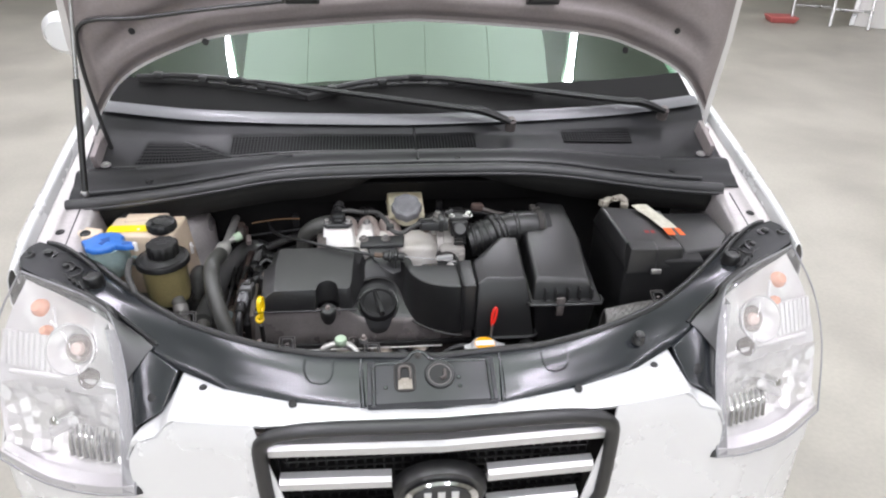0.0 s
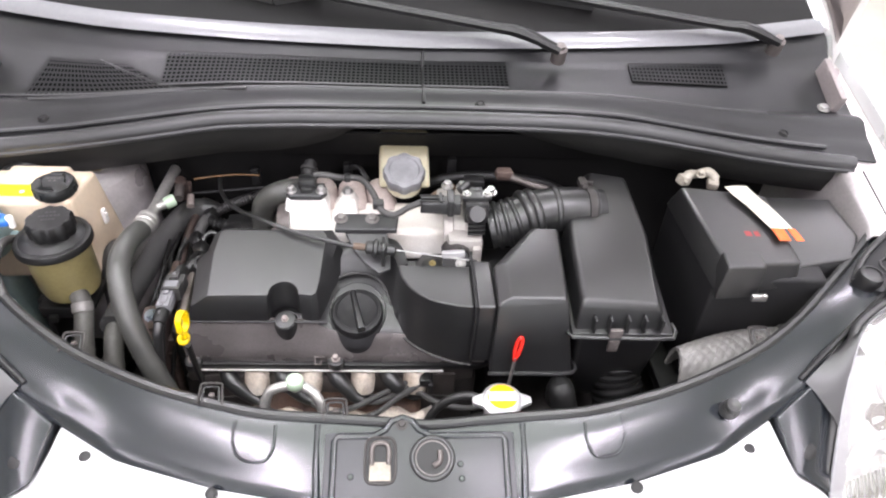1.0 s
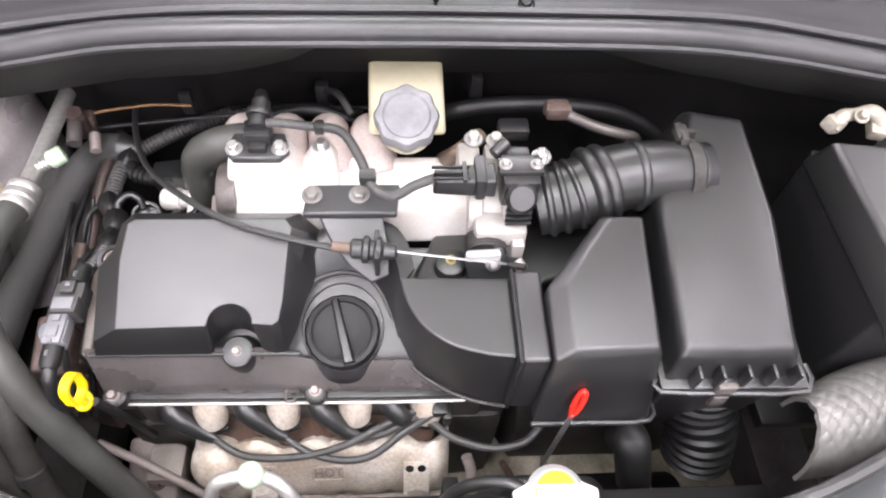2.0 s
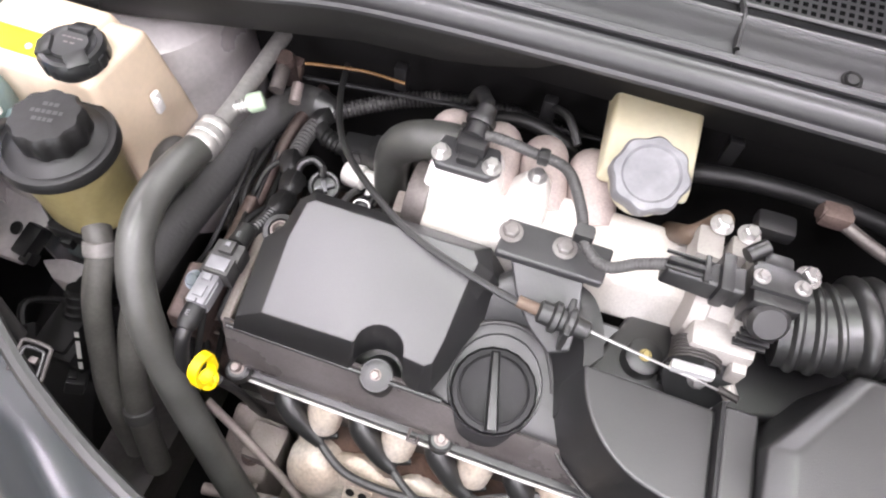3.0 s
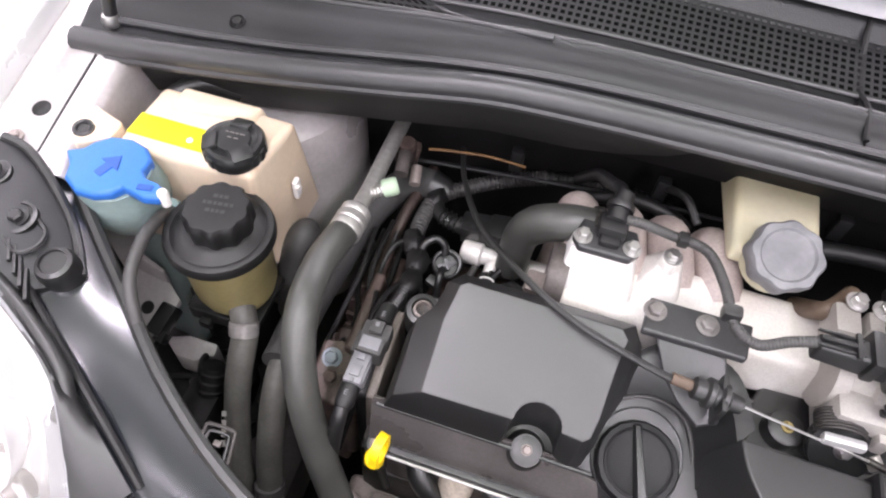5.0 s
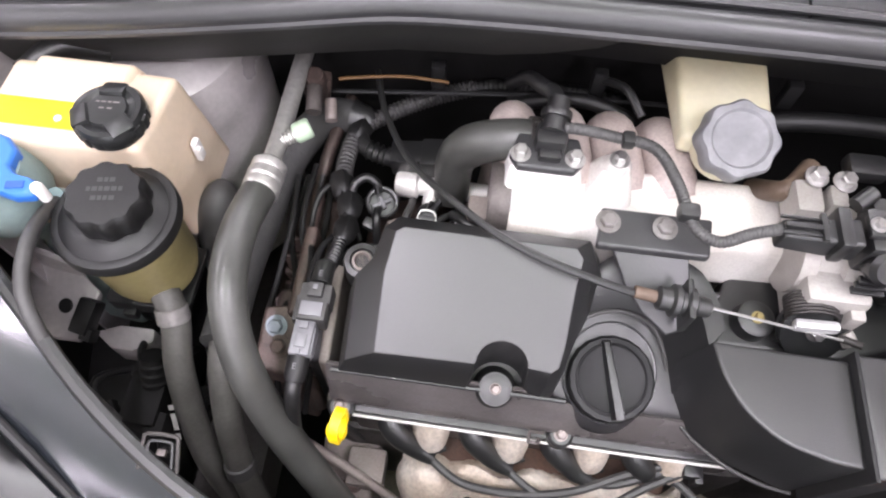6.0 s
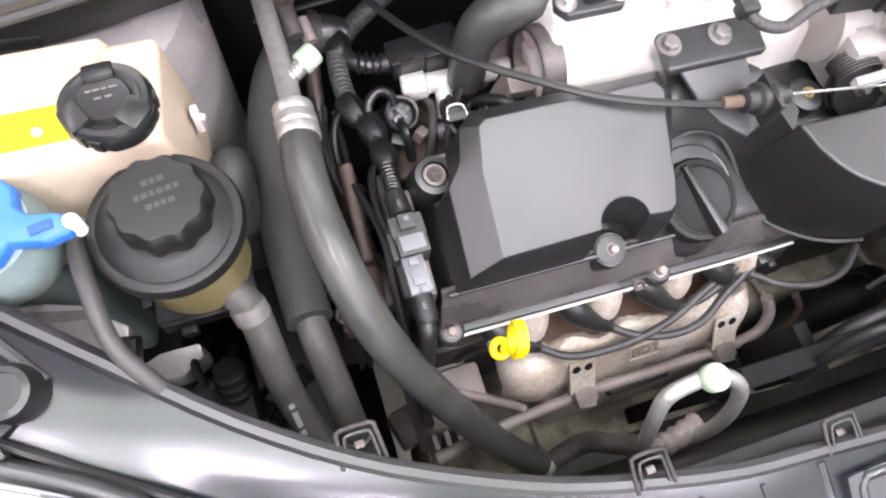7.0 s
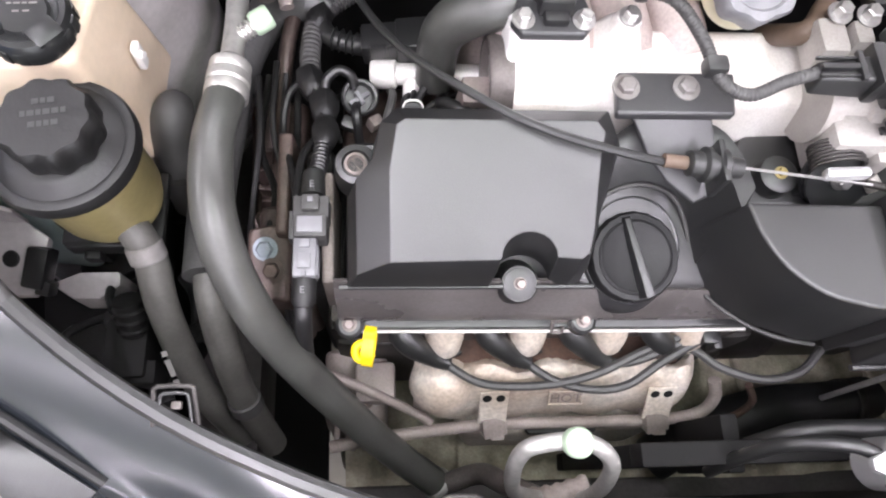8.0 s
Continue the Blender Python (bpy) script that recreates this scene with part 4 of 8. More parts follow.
# bonnet stay, cable and hinges
for s in (-1, 1):
    part("hinge", merge(box((s * 0.672, 0.56, 1.0), (0.012, 0.09, 0.05), 0.004, (20, 0, 0)), rod((s * 0.665, 0.575, 1.02), (s * 0.685, 0.575, 1.02), 0.009)), INNER, car, "silver bonnet hinge")
stay = thing("bonnet_stay", (-0.668, 0.43, 0.95), "thin black gas strut holding the bonnet up", "strut")
strut_top = bonnet_point(-0.645, 0.33, -0.03)
strut_low = Vector((-0.668, 0.43, 0.962))
part("cylinder", rod(strut_low, strut_low.lerp(strut_top, 0.55), 0.0062, w=0.001), PLASTIC, stay)
part("piston", rod(strut_low.lerp(strut_top, 0.5), strut_top, 0.004), STEEL, stay)
part("ball_joint", lathe([(0, -0.009), (0.007, -0.006), (0.009, 0), (0.007, 0.006), (0, 0.009)], strut_low, (0, 0, 1), 14), STEEL, stay)
hose_pts = [(-0.655, 0.575, 1.0)] + [tuple(bonnet_point(x, d, -0.035)) for x, d in ((-0.66, 0.05), (-0.66, 0.17), (-0.64, 0.24), (-0.53, 0.25), (-0.40, 0.266), (-0.30, 0.276), (-0.26, 0.28))]
solo("washer_hose", tube(hose_pts, 0.0042, 8, 6), RUBBER, "thin black washer hose along the bonnet", "hose")
for x in (-0.225, 0.26):
    solo("washer_nozzle", hexa([tuple(bonnet_point(x + a, 0.288 + b, -0.03)) for a, b in ((-0.035, -0.015), (0.035, -0.015), (0.035, 0.015), (-0.035, 0.015))],
                               [tuple(bonnet_point(x + a, 0.288 + b, -0.05)) for a, b in ((-0.03, -0.01), (0.03, -0.01), (0.03, 0.01), (-0.03, 0.01))], 0.004), PLASTIC, "black plastic washer nozzle under the bonnet", "nozzle", "washer nozzles")
for x, d in ((-0.5, 0.3), (0.5, 0.3), (-0.42, 0.2), (0.45, 0.18)):
    part("frame_hole", lathe([(0, 0.0), (0.006, 0.0), (0.007, 0.001)], bonnet_point(x, d, -0.031), bonnet_point(x, d, -0.04) - bonnet_point(x, d, -0.03), 14), DARK, bonnet)

# ---- cowl ----
cowl = thing("cowl_panel", (0, 0.5, 0.98), "weathered grey-black plastic cowl below the windscreen", "cowl")
EDGE_Y = [(0, 0.447), (0.3, 0.447), (0.5, 0.43), (0.71, 0.416)]
EDGE_Z = [(0, 1.0), (0.2, 0.998), (0.3, 0.991), (0.4, 0.978), (0.5, 0.965), (0.6, 0.955), (0.71, 0.949)]


def cowl_point(x, v, lift=0.0):
    """The cowl at x; v = 0 at its front edge, 1 under the windscreen."""
    a = abs(x)
    y0, z0 = lerp_table(EDGE_Y, a), lerp_table(EDGE_Z, a)
    y1, z1 = lerp_table(WS_Y, min(a, 0.69)) + 0.004, 1.034 + 0.02 * (min(a, 0.69) / 0.69) ** 2
    y, z = y0 + (y1 - y0) * v, z0 + (z1 - z0) * v
    step = min(max((v - 0.3) / 0.1, 0), 1)
    rise = min(max((v - 0.82) / 0.1, 0), 1)
    z += -0.014 * step * step * (3 - 2 * step) * (1 - rise * rise * (3 - 2 * rise)) + 0.007 * math.exp(-((v - 0.25) / 0.05) ** 2) + 0.002 * math.exp(-((v - 0.1) / 0.03) ** 2)
    return Vector((x, y, z + lift))


cx = [-0.70 + 1.4 * i / 70 for i in range(71)]
cv = [0, 0.03, 0.07, 0.1, 0.13, 0.17, 0.21, 0.25, 0.29, 0.32, 0.35, 0.38, 0.42, 0.5, 0.58, 0.66, 0.74, 0.82, 0.85, 0.88, 0.92, 1.0]
for a, b, nm in ((0, 36, "left"), (35, 71, "right")):
    xs2 = [x + (-0.0015 if nm == "left" and i == b - 1 else 0) for i, x in enumerate(cx)][a:b]
    part("panel", sheet([[cowl_point(x, v) for x in xs2] for v in cv], 0.003), COWL, cowl, angle=60)
part("seam", tube([cowl_point(0.0, v, 0.0015) for v in (0.12, 0.3, 0.5, 0.7, 0.9, 1.0)], 0.0025, 6, 3), DARK, cowl, "dark centre seam")
part("seal", tube([cowl_point(x, 0.0, -0.004) + Vector((0, -0.006, 0)) for x in cx[::4]], 0.012, 10, 4), SEAL, cowl, "ribbed rubber bonnet seal")
part("seal_lip", tube([cowl_point(x, 0.05, 0.005) for x in cx[2:-2:4]], 0.0035, 8, 4), SEAL, cowl)
LIPDEEP = [(-0.7, 1.0), (-0.21, 1.0), (-0.15, 0.8), (-0.10, 0.35), (-0.07, 0.14), (0.10, 0.14), (0.14, 0.4), (0.24, 0.85), (0.32, 1.0), (0.7, 1.0)]
rows = [[cowl_point(x, 0.0, -0.006 - f * lerp_table(LIPDEEP, x)) + Vector((0, g, 0)) for x in cx[2:-2:2]] for f, g in ((0.0, 0.0), (0.029, 0.002), (0.060, 0.012), (0.069, 0.04))]
part("underside", sheet(rows, 0.003), UNDER, cowl, "dull dark grey front lip", angle=60)
part("seal_rib", tube([cowl_point(x, 0.0, -0.012) + Vector((0, -0.014, 0)) for x in cx[::4]], 0.005, 8, 4), SEAL, cowl)
part("ridge", tube([cowl_point(x, 0.285, 0.0) for x in cx[6:-6:4]], 0.0022, 8, 4), SEAL, cowl)
part("grid_rim", tube([cowl_point(-0.40 + 0.535 * i / 12, 0.447, 0.0045) for i in range(13)], 0.0018, 8, 3), SEAL, cowl, "pale raised rim")
part("fork", tube([cowl_point(-0.63, 0.335, 0.003), cowl_point(-0.5, 0.33, 0.003), cowl_point(-0.38, 0.30, 0.002), cowl_point(-0.262, 0.25, 0.001)], 0.002, 8, 5), SEAL, cowl)
part("fork", tube([cowl_point(-0.50, 0.70, 0.003), cowl_point(-0.44, 0.56, 0.003), cowl_point(-0.36, 0.40, 0.002), cowl_point(-0.262, 0.255, 0.001)], 0.002, 8, 5), SEAL, cowl)
# air inlet grids open between their bars, with shade painted on a sheet below
def grid(x0, x1, v0, v1, nx, nv, name):
    L = lambda u, v: cowl_point(x0(v) + (x1(v) - x0(v)) * u, v0 + (v1 - v0) * v, 0.005)
    us = [x for i in range(nx + 1) for x in ((i - 0.2) / nx, (i + 0.2) / nx)]
    vs = [x for j in range(nv + 1) for x in ((j - 0.22) / nv, (j + 0.22) / nv)]
    bm = B()
    V = [[bm.verts.new(L(u, v)) for u in us] for v in vs]
    for j in range(len(vs) - 1):
        for i in range(len(us) - 1):
            if i % 2 == 0 or j % 2 == 0:
                bm.faces.new((V[j][i], V[j][i + 1], V[j + 1][i + 1], V[j + 1][i]))
    bmesh.ops.solidify(bm, geom=list(bm.faces), thickness=0.003)
    part(name, bm, COWL, cowl, "open plastic grid")
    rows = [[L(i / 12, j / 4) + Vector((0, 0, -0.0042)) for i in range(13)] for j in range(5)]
    # solid near-black sheet stands in for the shade under the bars
    part("grid_shade_sheet", sheet(rows, 0.001), SHADEBLACK, cowl, "black sheet painting the shade below the grid")


grid(lambda v: -0.40 + 0.0 * v, lambda v: 0.135, 0.46, 0.80, 76, 8, "inlet_grid")
grid(lambda v: -0.60 + 0.02 * v, lambda v: -0.36 - 0.1 * v, 0.36, 0.68, 30, 8, "inlet_grid")
grid(lambda v: 0.34, lambda v: 0.5, 0.60, 0.80, 24, 5, "inlet_grid")
for x, v in ((0.084, 0.12), (-0.55, 0.14), (0.56, 0.14)):
    part("clip", lathe([(0, 0.002), (0.004, 0.002), (0.005, 0.0), (0.006, 0.0), (0.007, 0.0015), (0.008, 0.0)], cowl_point(x, v, 0.001), (0, -0.25, 0.97), 18), DARK, cowl)
for s in (-1, 1):
    part("end_bolt", hexnut(cowl_point(s * 0.655, 0.42, 0.002), (0, -0.2, 1), 0.007, 0.005), STEEL, cowl)


def wiper(pivot, elbow, tip, blade, lab):
    t = thing("wiper", pivot, lab, "windscreen wiper", "wipers")
    pv, el, tp = Vector(pivot), Vector(elbow), Vector(tip)
    part("pivot", lathe([(0.012, -0.02), (0.012, 0.004), (0.007, 0.006), (0.007, 0.011), (0, 0.012)], pv, (0, -0.3, 0.95), 18), DARKCAST, t)
    part("arm", tube([pv, pv.lerp(el, 0.5) + Vector((0, 0, 0.008)), el, el.lerp(tp, 0.5), tp], [0.016, 0.019, 0.016, 0.012, 0.008], 8, 5, flat=0.5), DARK, t)
    bl = [Vector(b) for b in blade]
    part("blade", tube(bl, 0.006, 6, 5, flat=1.6), RUBBER, t)
    part("blade_frame", tube([b + Vector((0, -0.004, 0.005 + 0.010 * math.sin(math.pi * i / (len(bl) - 1)))) for i, b in enumerate(bl)], 0.0038, 8, 5, flat=1.5), PLASTIC, t)
    way = spline(bl, 10)
    n_ = len(way) - 1
    for k in (0.08, 0.3, 0.55, 0.78):
        i0, i1 = int(n_ * k), int(n_ * min(1.0, k + 0.16))
        part("yoke", tube([way[i0] + Vector((0, -0.003, 0.003)), way[(3 * i0 + i1) // 4] + Vector((0, -0.004, 0.011)), way[(i0 + 3 * i1) // 4] + Vector((0, -0.004, 0.011)), way[i1] + Vector((0, -0.003, 0.003))], 0.0026, 8, 4), PLASTIC, t)
    part("coupling", box(way[n_ // 2] + Vector((0, -0.004, 0.015)), (0.034, 0.014, 0.012), 0.003), MATTE, t)
    for k in (0.12, 0.35, 0.65, 0.88):
        i = k * (len(bl) - 1)
        p = bl[int(i)].lerp(bl[min(int(i) + 1, len(bl) - 1)], i - int(i))
        part("claw", box(p + Vector((0, -0.002, 0.01)), (0.02, 0.018, 0.014), 0.003), PLASTIC, t)
    return t


wiper((0.215, 0.567, 1.05), (0.096, 0.605, 1.072), (-0.36, 0.69, 1.112), [(-0.62, 0.722, 1.11), (-0.52, 0.714, 1.107), (-0.4, 0.697, 1.098), (-0.3, 0.678, 1.088), (-0.24, 0.665, 1.082)], "black windscreen wiper parked along the glass")
wiper((0.583, 0.605, 1.058), (0.475, 0.626, 1.078), (0.06, 0.694, 1.113), [(-0.24, 0.665, 1.08), (-0.12, 0.69, 1.095), (0.01, 0.7, 1.1), (0.15, 0.69, 1.095), (0.285, 0.672, 1.085)], "black windscreen wiper parked along the glass")

# ---- front shield details ----
latch_plate = thing("latch_plate", (0, -0.01, 0.83), "black pressed plate with bonnet latch and lock openings", "latch")
PN = Vector((0, -0.37, 0.93)).normalized()


def plate_z(y):
    return 0.8225 + 0.40 * (y + 0.068)


q = [(-0.112, -0.062), (0.094, -0.062), (0.094, 0.006), (0.0, 0.008), (-0.014, 0.014), (-0.029, 0.024), (-0.044, 0.014), (-0.058, 0.008), (-0.112, 0.006)]
part("plate", prism(q, 0.80, lambda x, y: plate_z(y), 0.002), PLATE, latch_plate)
part("rib", tube([(-0.102, -0.064, plate_z(-0.064) - 0.002), (-0.102, -0.002, plate_z(-0.002) - 0.002), (-0.098, 0.003, plate_z(0.003) - 0.002), (-0.06, 0.003, plate_z(0.003) - 0.002), (-0.047, 0.009, plate_z(0.009) - 0.002), (-0.04, 0.018, plate_z(0.018) - 0.002), (-0.029, 0.0215, plate_z(0.0215) - 0.002), (-0.018, 0.018, plate_z(0.018) - 0.002), (-0.011, 0.009, plate_z(0.009) - 0.002), (0.002, 0.003, plate_z(0.003) - 0.002), (0.080, 0.003, plate_z(0.003) - 0.002), (0.084, -0.002, plate_z(-0.002) - 0.002), (0.084, -0.064, plate_z(-0.064) - 0.002)], 0.0042, 12, 1, curve=False), GLOSS, latch_plate)
slot = [(-0.052 + 0.0165 * math.copysign(abs(math.cos(a)) ** 0.45, math.cos(a)), -0.022 + 0.0225 * math.copysign(abs(math.sin(a)) ** 0.45, math.sin(a))) for a in [2 * math.pi * (k + 0.5) / 28 for k in range(28)]]
part("latch_slot", prism([(x * 0.97 - 0.0015, y) for x, y in slot], 0.82, lambda x, y: plate_z(y) + 0.0012, 0.0), DARK, latch_plate, "dark latch opening")
part("slot_rim", tube([(x, y, plate_z(y) + 0.001) for x, y in slot + slot[:1]], 0.0014, 10, 2, curve=False), IRON, latch_plate, "dull worn edge")
part("latch_hook", prism([(-0.0635, -0.042), (-0.0405, -0.042), (-0.041, -0.024), (-0.063, -0.024)], 0.83, lambda x, y: plate_z(y) + 0.0022, 0.001), TERMINAL, latch_plate, "dusty pale steel latch hook")
part("latch_pawl", tube([(-0.061, -0.027, plate_z(-0.027) + 0.003), (-0.061, -0.012, plate_z(-0.012) + 0.003), (-0.057, -0.0065, plate_z(-0.0065) + 0.003), (-0.047, -0.0065, plate_z(-0.0065) + 0.003), (-0.043, -0.012, plate_z(-0.012) + 0.003), (-0.043, -0.027, plate_z(-0.027) + 0.003)], 0.0026, 10, 3), DARKCAST, latch_plate, "dull steel loop")
LK = (0.004, -0.02, plate_z(-0.02))
part("lock_ring", tube([Vector(LK) + axis_matrix((0, 0, 0), PN).to_3x3() @ Vector((0.0215 * math.cos(a), 0.0215 * math.sin(a), 0.001)) for a in [2 * math.pi * k / 36 for k in range(37)]], 0.0032, 10, 1, curve=False), PLASTIC, latch_plate)
part("lock_ring_inner", tube([Vector(LK) + axis_matrix((0, 0, 0), PN).to_3x3() @ Vector((0.0183 * math.cos(a), 0.0183 * math.sin(a), 0.001)) for a in [2 * math.pi * k / 36 for k in range(37)]], 0.0012, 10, 1, curve=False), DUSTY2, latch_plate, "worn bright inner edge")
part("lock_core", lathe([(0, 0.0014), (0.018, 0.0014), (0.0185, 0)], LK, PN, 32), DARK, latch_plate)
part("lock_tongue", tube([(0.012, -0.014, plate_z(-0.014) + 0.003), (0.012, -0.024, plate_z(-0.024) + 0.003), (0.005, -0.029, plate_z(-0.029) + 0.003)], 0.0032, 8, 4), DARKCAST, latch_plate)
part("plate_bolt", hexnut((-0.029, 0.014, plate_z(0.014)), PN, 0.0045, 0.0025), IRON, latch_plate)
for x, y in ((-0.083, -0.037), (0.035, -0.040), (0.034, -0.026)):
    part("stud", lathe([(0, 0.0016), (0.0026, 0.0014), (0.0036, 0)], (x, y, plate_z(y)), PN, 16), GLOSS, latch_plate)
for x in (-0.19, 0.2):
    part("oval_recess", tube([shield_point(x - 0.022, 0.1), shield_point(x - 0.022, 0.4), shield_point(x - 0.012, 0.58), shield_point(x + 0.012, 0.58), shield_point(x + 0.022, 0.4), shield_point(x + 0.022, 0.1)], 0.0018, 8, 4), GLOSS, shield)
for x in (-0.122, 0.106):
    part("swage", tube([shield_point(x, 0.04) - Vector((0, 0, 0.0022)), shield_point(x * 0.99, 0.5) - Vector((0, 0, 0.0022)), shield_point(x * 0.97, 0.97) - Vector((0, 0, 0.0022))], 0.0042, 12, 4), GLOSS, shield)
for s in (-1, 1):
    for x, y, z in ((0.372, 0.0, 0.821), (0.228, -0.045, 0.82)):
        part("clip", lathe([(0, 0.002), (0.004, 0.002), (0.0062, 0.001), (0.0065, -0.004)], (s * x, y, z), (0, -0.3, 1), 16), DARK, car)
bump_stop = thing("bump_stop", (0.35, 0.032, 0.845), "small black rubber stop on the shield", "rubber stop")
part("stop", lathe([(0.011, -0.006), (0.011, 0.0), (0.008, 0.004), (0.0095, 0.009), (0.008, 0.013), (0.004, 0.012), (0, 0.01)], (0.35, 0.032, 0.853), (0, -0.25, 1), 20), RUBBER, bump_stop)
for s in (-1, 1):
    trim = thing("lamp_top_trim", (s * 0.63, 0.22, 0.9), "black plastic trim bolted over the headlight", "engine bay trim", "lamp trims")
    out = [(0.70, 0.20), (0.622, 0.166), (0.598, 0.176), (0.572, 0.198), (0.60, 0.237), (0.640, 0.268), (0.672, 0.287), (0.703, 0.285), (0.710, 0.262), (0.711, 0.225)]
    part("plate", prism([(s * x, y) for x, y in out], lambda x, y: 0.888 + 0.22 * (abs(x) - 0.6), lambda x, y: 0.903 + 0.3 * (abs(x) - 0.6) + 0.15 * max(0.0, abs(x) - 0.68), 0.003), TRIM, trim)
    part("lip", tube([(s * 0.572, 0.203, 0.897), (s * 0.60, 0.239, 0.907), (s * 0.640, 0.2705, 0.918), (s * 0.670, 0.287, 0.927), (s * 0.692, 0.289, 0.932)], 0.0042, 8, 4), RUBBER, trim)
    part("post", lathe([(0.017, -0.012), (0.0165, 0.008), (0.0145, 0.013), (0.011, 0.0145), (0.0105, 0.0125), (0, 0.0125)], (s * 0.587, 0.2, 0.902), (0, -0.1, 1), 22), PLASTIC, trim)
    part("bolt", merge(lathe([(0.0135, -0.003), (0.0135, 0.0015), (0.011, 0.0025), (0, 0.0025)], (s * 0.677, 0.255, 0.926), (0, -0.1, 1), 22), hexnut((s * 0.677, 0.255, 0.928), (0, -0.1, 1), 0.0075, 0.006)), PLASTIC, trim)
    part("bolt", hexnut((s * 0.640, 0.227, 0.915), (0, -0.1, 1), 0.006, 0.006), PLASTIC, trim)
    part("boss", lathe([(0.016, -0.004), (0.016, 0.003), (0.013, 0.004), (0.012, 0.001), (0, 0.001)], (s * 0.640, 0.227, 0.9135), (0, -0.1, 1), 22), PLASTIC, trim)
    part("slot_rim", tube([(s * (0.643 + 0.0155 * math.cos(a) - 0.018 * (1 if math.cos(a) < 0 else 0)), 0.227 + 0.0155 * math.sin(a) - 0.013 * (1 if math.cos(a) < 0 else 0), 0.9165 - (0.004 if math.cos(a) < 0 else 0)) for a in [2 * math.pi * k / 20 for k in range(21)]], 0.002, 6, 1, curve=False), PLASTIC, trim)
    part("socket", lathe([(0.006, -0.01), (0.006, 0.003), (0.009, 0.004), (0.011, 0)], (s * 0.702, 0.236, 0.936), (0, -0.1, 1), 20), PLASTIC, trim)
    for k in range(4):
        part("rib", box((s * (0.6 + 0.01 * k), 0.178 + 0.008 * k, 0.905 + 0.002 * k), (0.003, 0.03, 0.008), 0.001, (0, 0, s * -35)), PLASTIC, trim)
for x, y, z in ((-0.414, 0.117, 0.867), (-0.242, 0.048, 0.858), (-0.103, 0.03, 0.852), (0.42, 0.125, 0.868)):
    c = thing("edge_clip", (x, y, z - 0.01), "small black wire clip on the shield's edge", "clip", "edge clips")
    part("loop", tube([(x - 0.013, y - 0.008, z), (x - 0.0125, y + 0.010, z + 0.006), (x - 0.010, y + 0.0145, z + 0.008), (x + 0.009, y + 0.0145, z + 0.008), (x + 0.0115, y + 0.010, z + 0.006), (x + 0.014, y - 0.008, z)], 0.0015, 8, 2), IRON, c)
    part("inner_loop", tube([(x - 0.009, y - 0.006, z + 0.001), (x - 0.0085, y + 0.007, z + 0.006), (x - 0.006, y + 0.0105, z + 0.007), (x + 0.006, y + 0.0105, z + 0.007), (x + 0.0085, y + 0.007, z + 0.006), (x + 0.010, y - 0.006, z + 0.001)], 0.0012, 8, 2), PLASTIC, c)
    part("tongue", box((x, y + 0.004, z + 0.0005), (0.0065, 0.005, 0.004), 0.0012), DARKCAST, c, "dull metal tongue")

# ---- radiator and fan ----
radiator = thing("radiator", (0, 0.06, 0.40), "radiator with black fan shroud behind the front shield", "radiator")
part("core", box((0.02, 0.024, 0.60), (0.62, 0.03, 0.38), 0.004), IRON, radiator)
part("top_tank", box((0.02, 0.03, 0.79), (0.62, 0.024, 0.03), 0.008), DARK, radiator)
for c_, s_ in (((0.12, 0.085, 0.72), (0.4, 0.02, 0.03)), ((0.12, 0.085, 0.45), (0.4, 0.02, 0.03)), ((-0.07, 0.085, 0.585), (0.02, 0.02, 0.24)), ((0.31, 0.085, 0.585), (0.02, 0.02, 0.24)), ((0.012, 0.093, 0.655), (0.016, 0.05, 0.11))):
    part("shroud_bar", box(c_, s_, 0.003), SOOT, radiator)
part("filler_neck", lathe([(0.02, -0.04), (0.02, 0.0), (0.024, 0.002)], (0.092, 0.072, 0.812), (0, 0, 1), 24), SATIN, radiator)
cap = part("radiator_cap", lathe([(0.022, 0.0), (0.025, 0.002), (0.025, 0.008), (0.021, 0.012), (0.019, 0.0135), (0, 0.0145)], (0.092, 0.072, 0.812), (0, 0, 1), 30), SATIN, radiator, "pressed steel radiator cap")
part("ear", merge(hexa([(0.067, 0.063, 0.814), (0.072, 0.06, 0.814), (0.072, 0.084, 0.814), (0.067, 0.081, 0.814), (0.056, 0.076, 0.814), (0.056, 0.068, 0.814)], [(0.067, 0.063, 0.821), (0.072, 0.06, 0.821), (0.072, 0.084, 0.821), (0.067, 0.081, 0.821), (0.056, 0.076, 0.821), (0.056, 0.068, 0.821)], 0.0015)), SATIN, cap)
part("ear", merge(hexa([(0.112, 0.06, 0.814), (0.117, 0.063, 0.814), (0.128, 0.068, 0.814), (0.128, 0.076, 0.814), (0.117, 0.081, 0.814), (0.112, 0.084, 0.814)], [(0.112, 0.06, 0.821), (0.117, 0.063, 0.821), (0.128, 0.068, 0.821), (0.128, 0.076, 0.821), (0.117, 0.081, 0.821), (0.112, 0.084, 0.821)], 0.0015)), SATIN, cap)
part("sticker", lathe([(0, 0.0152), (0.018, 0.0142)], (0.092, 0.072, 0.812), (0, 0, 1), 30), ORANGE, cap, "orange and white sticker")
part("sticker_band", box((0.092, 0.072, 0.8272), (0.033, 0.013, 0.0006), 0), PAPER, cap, "white band with unreadable writing")

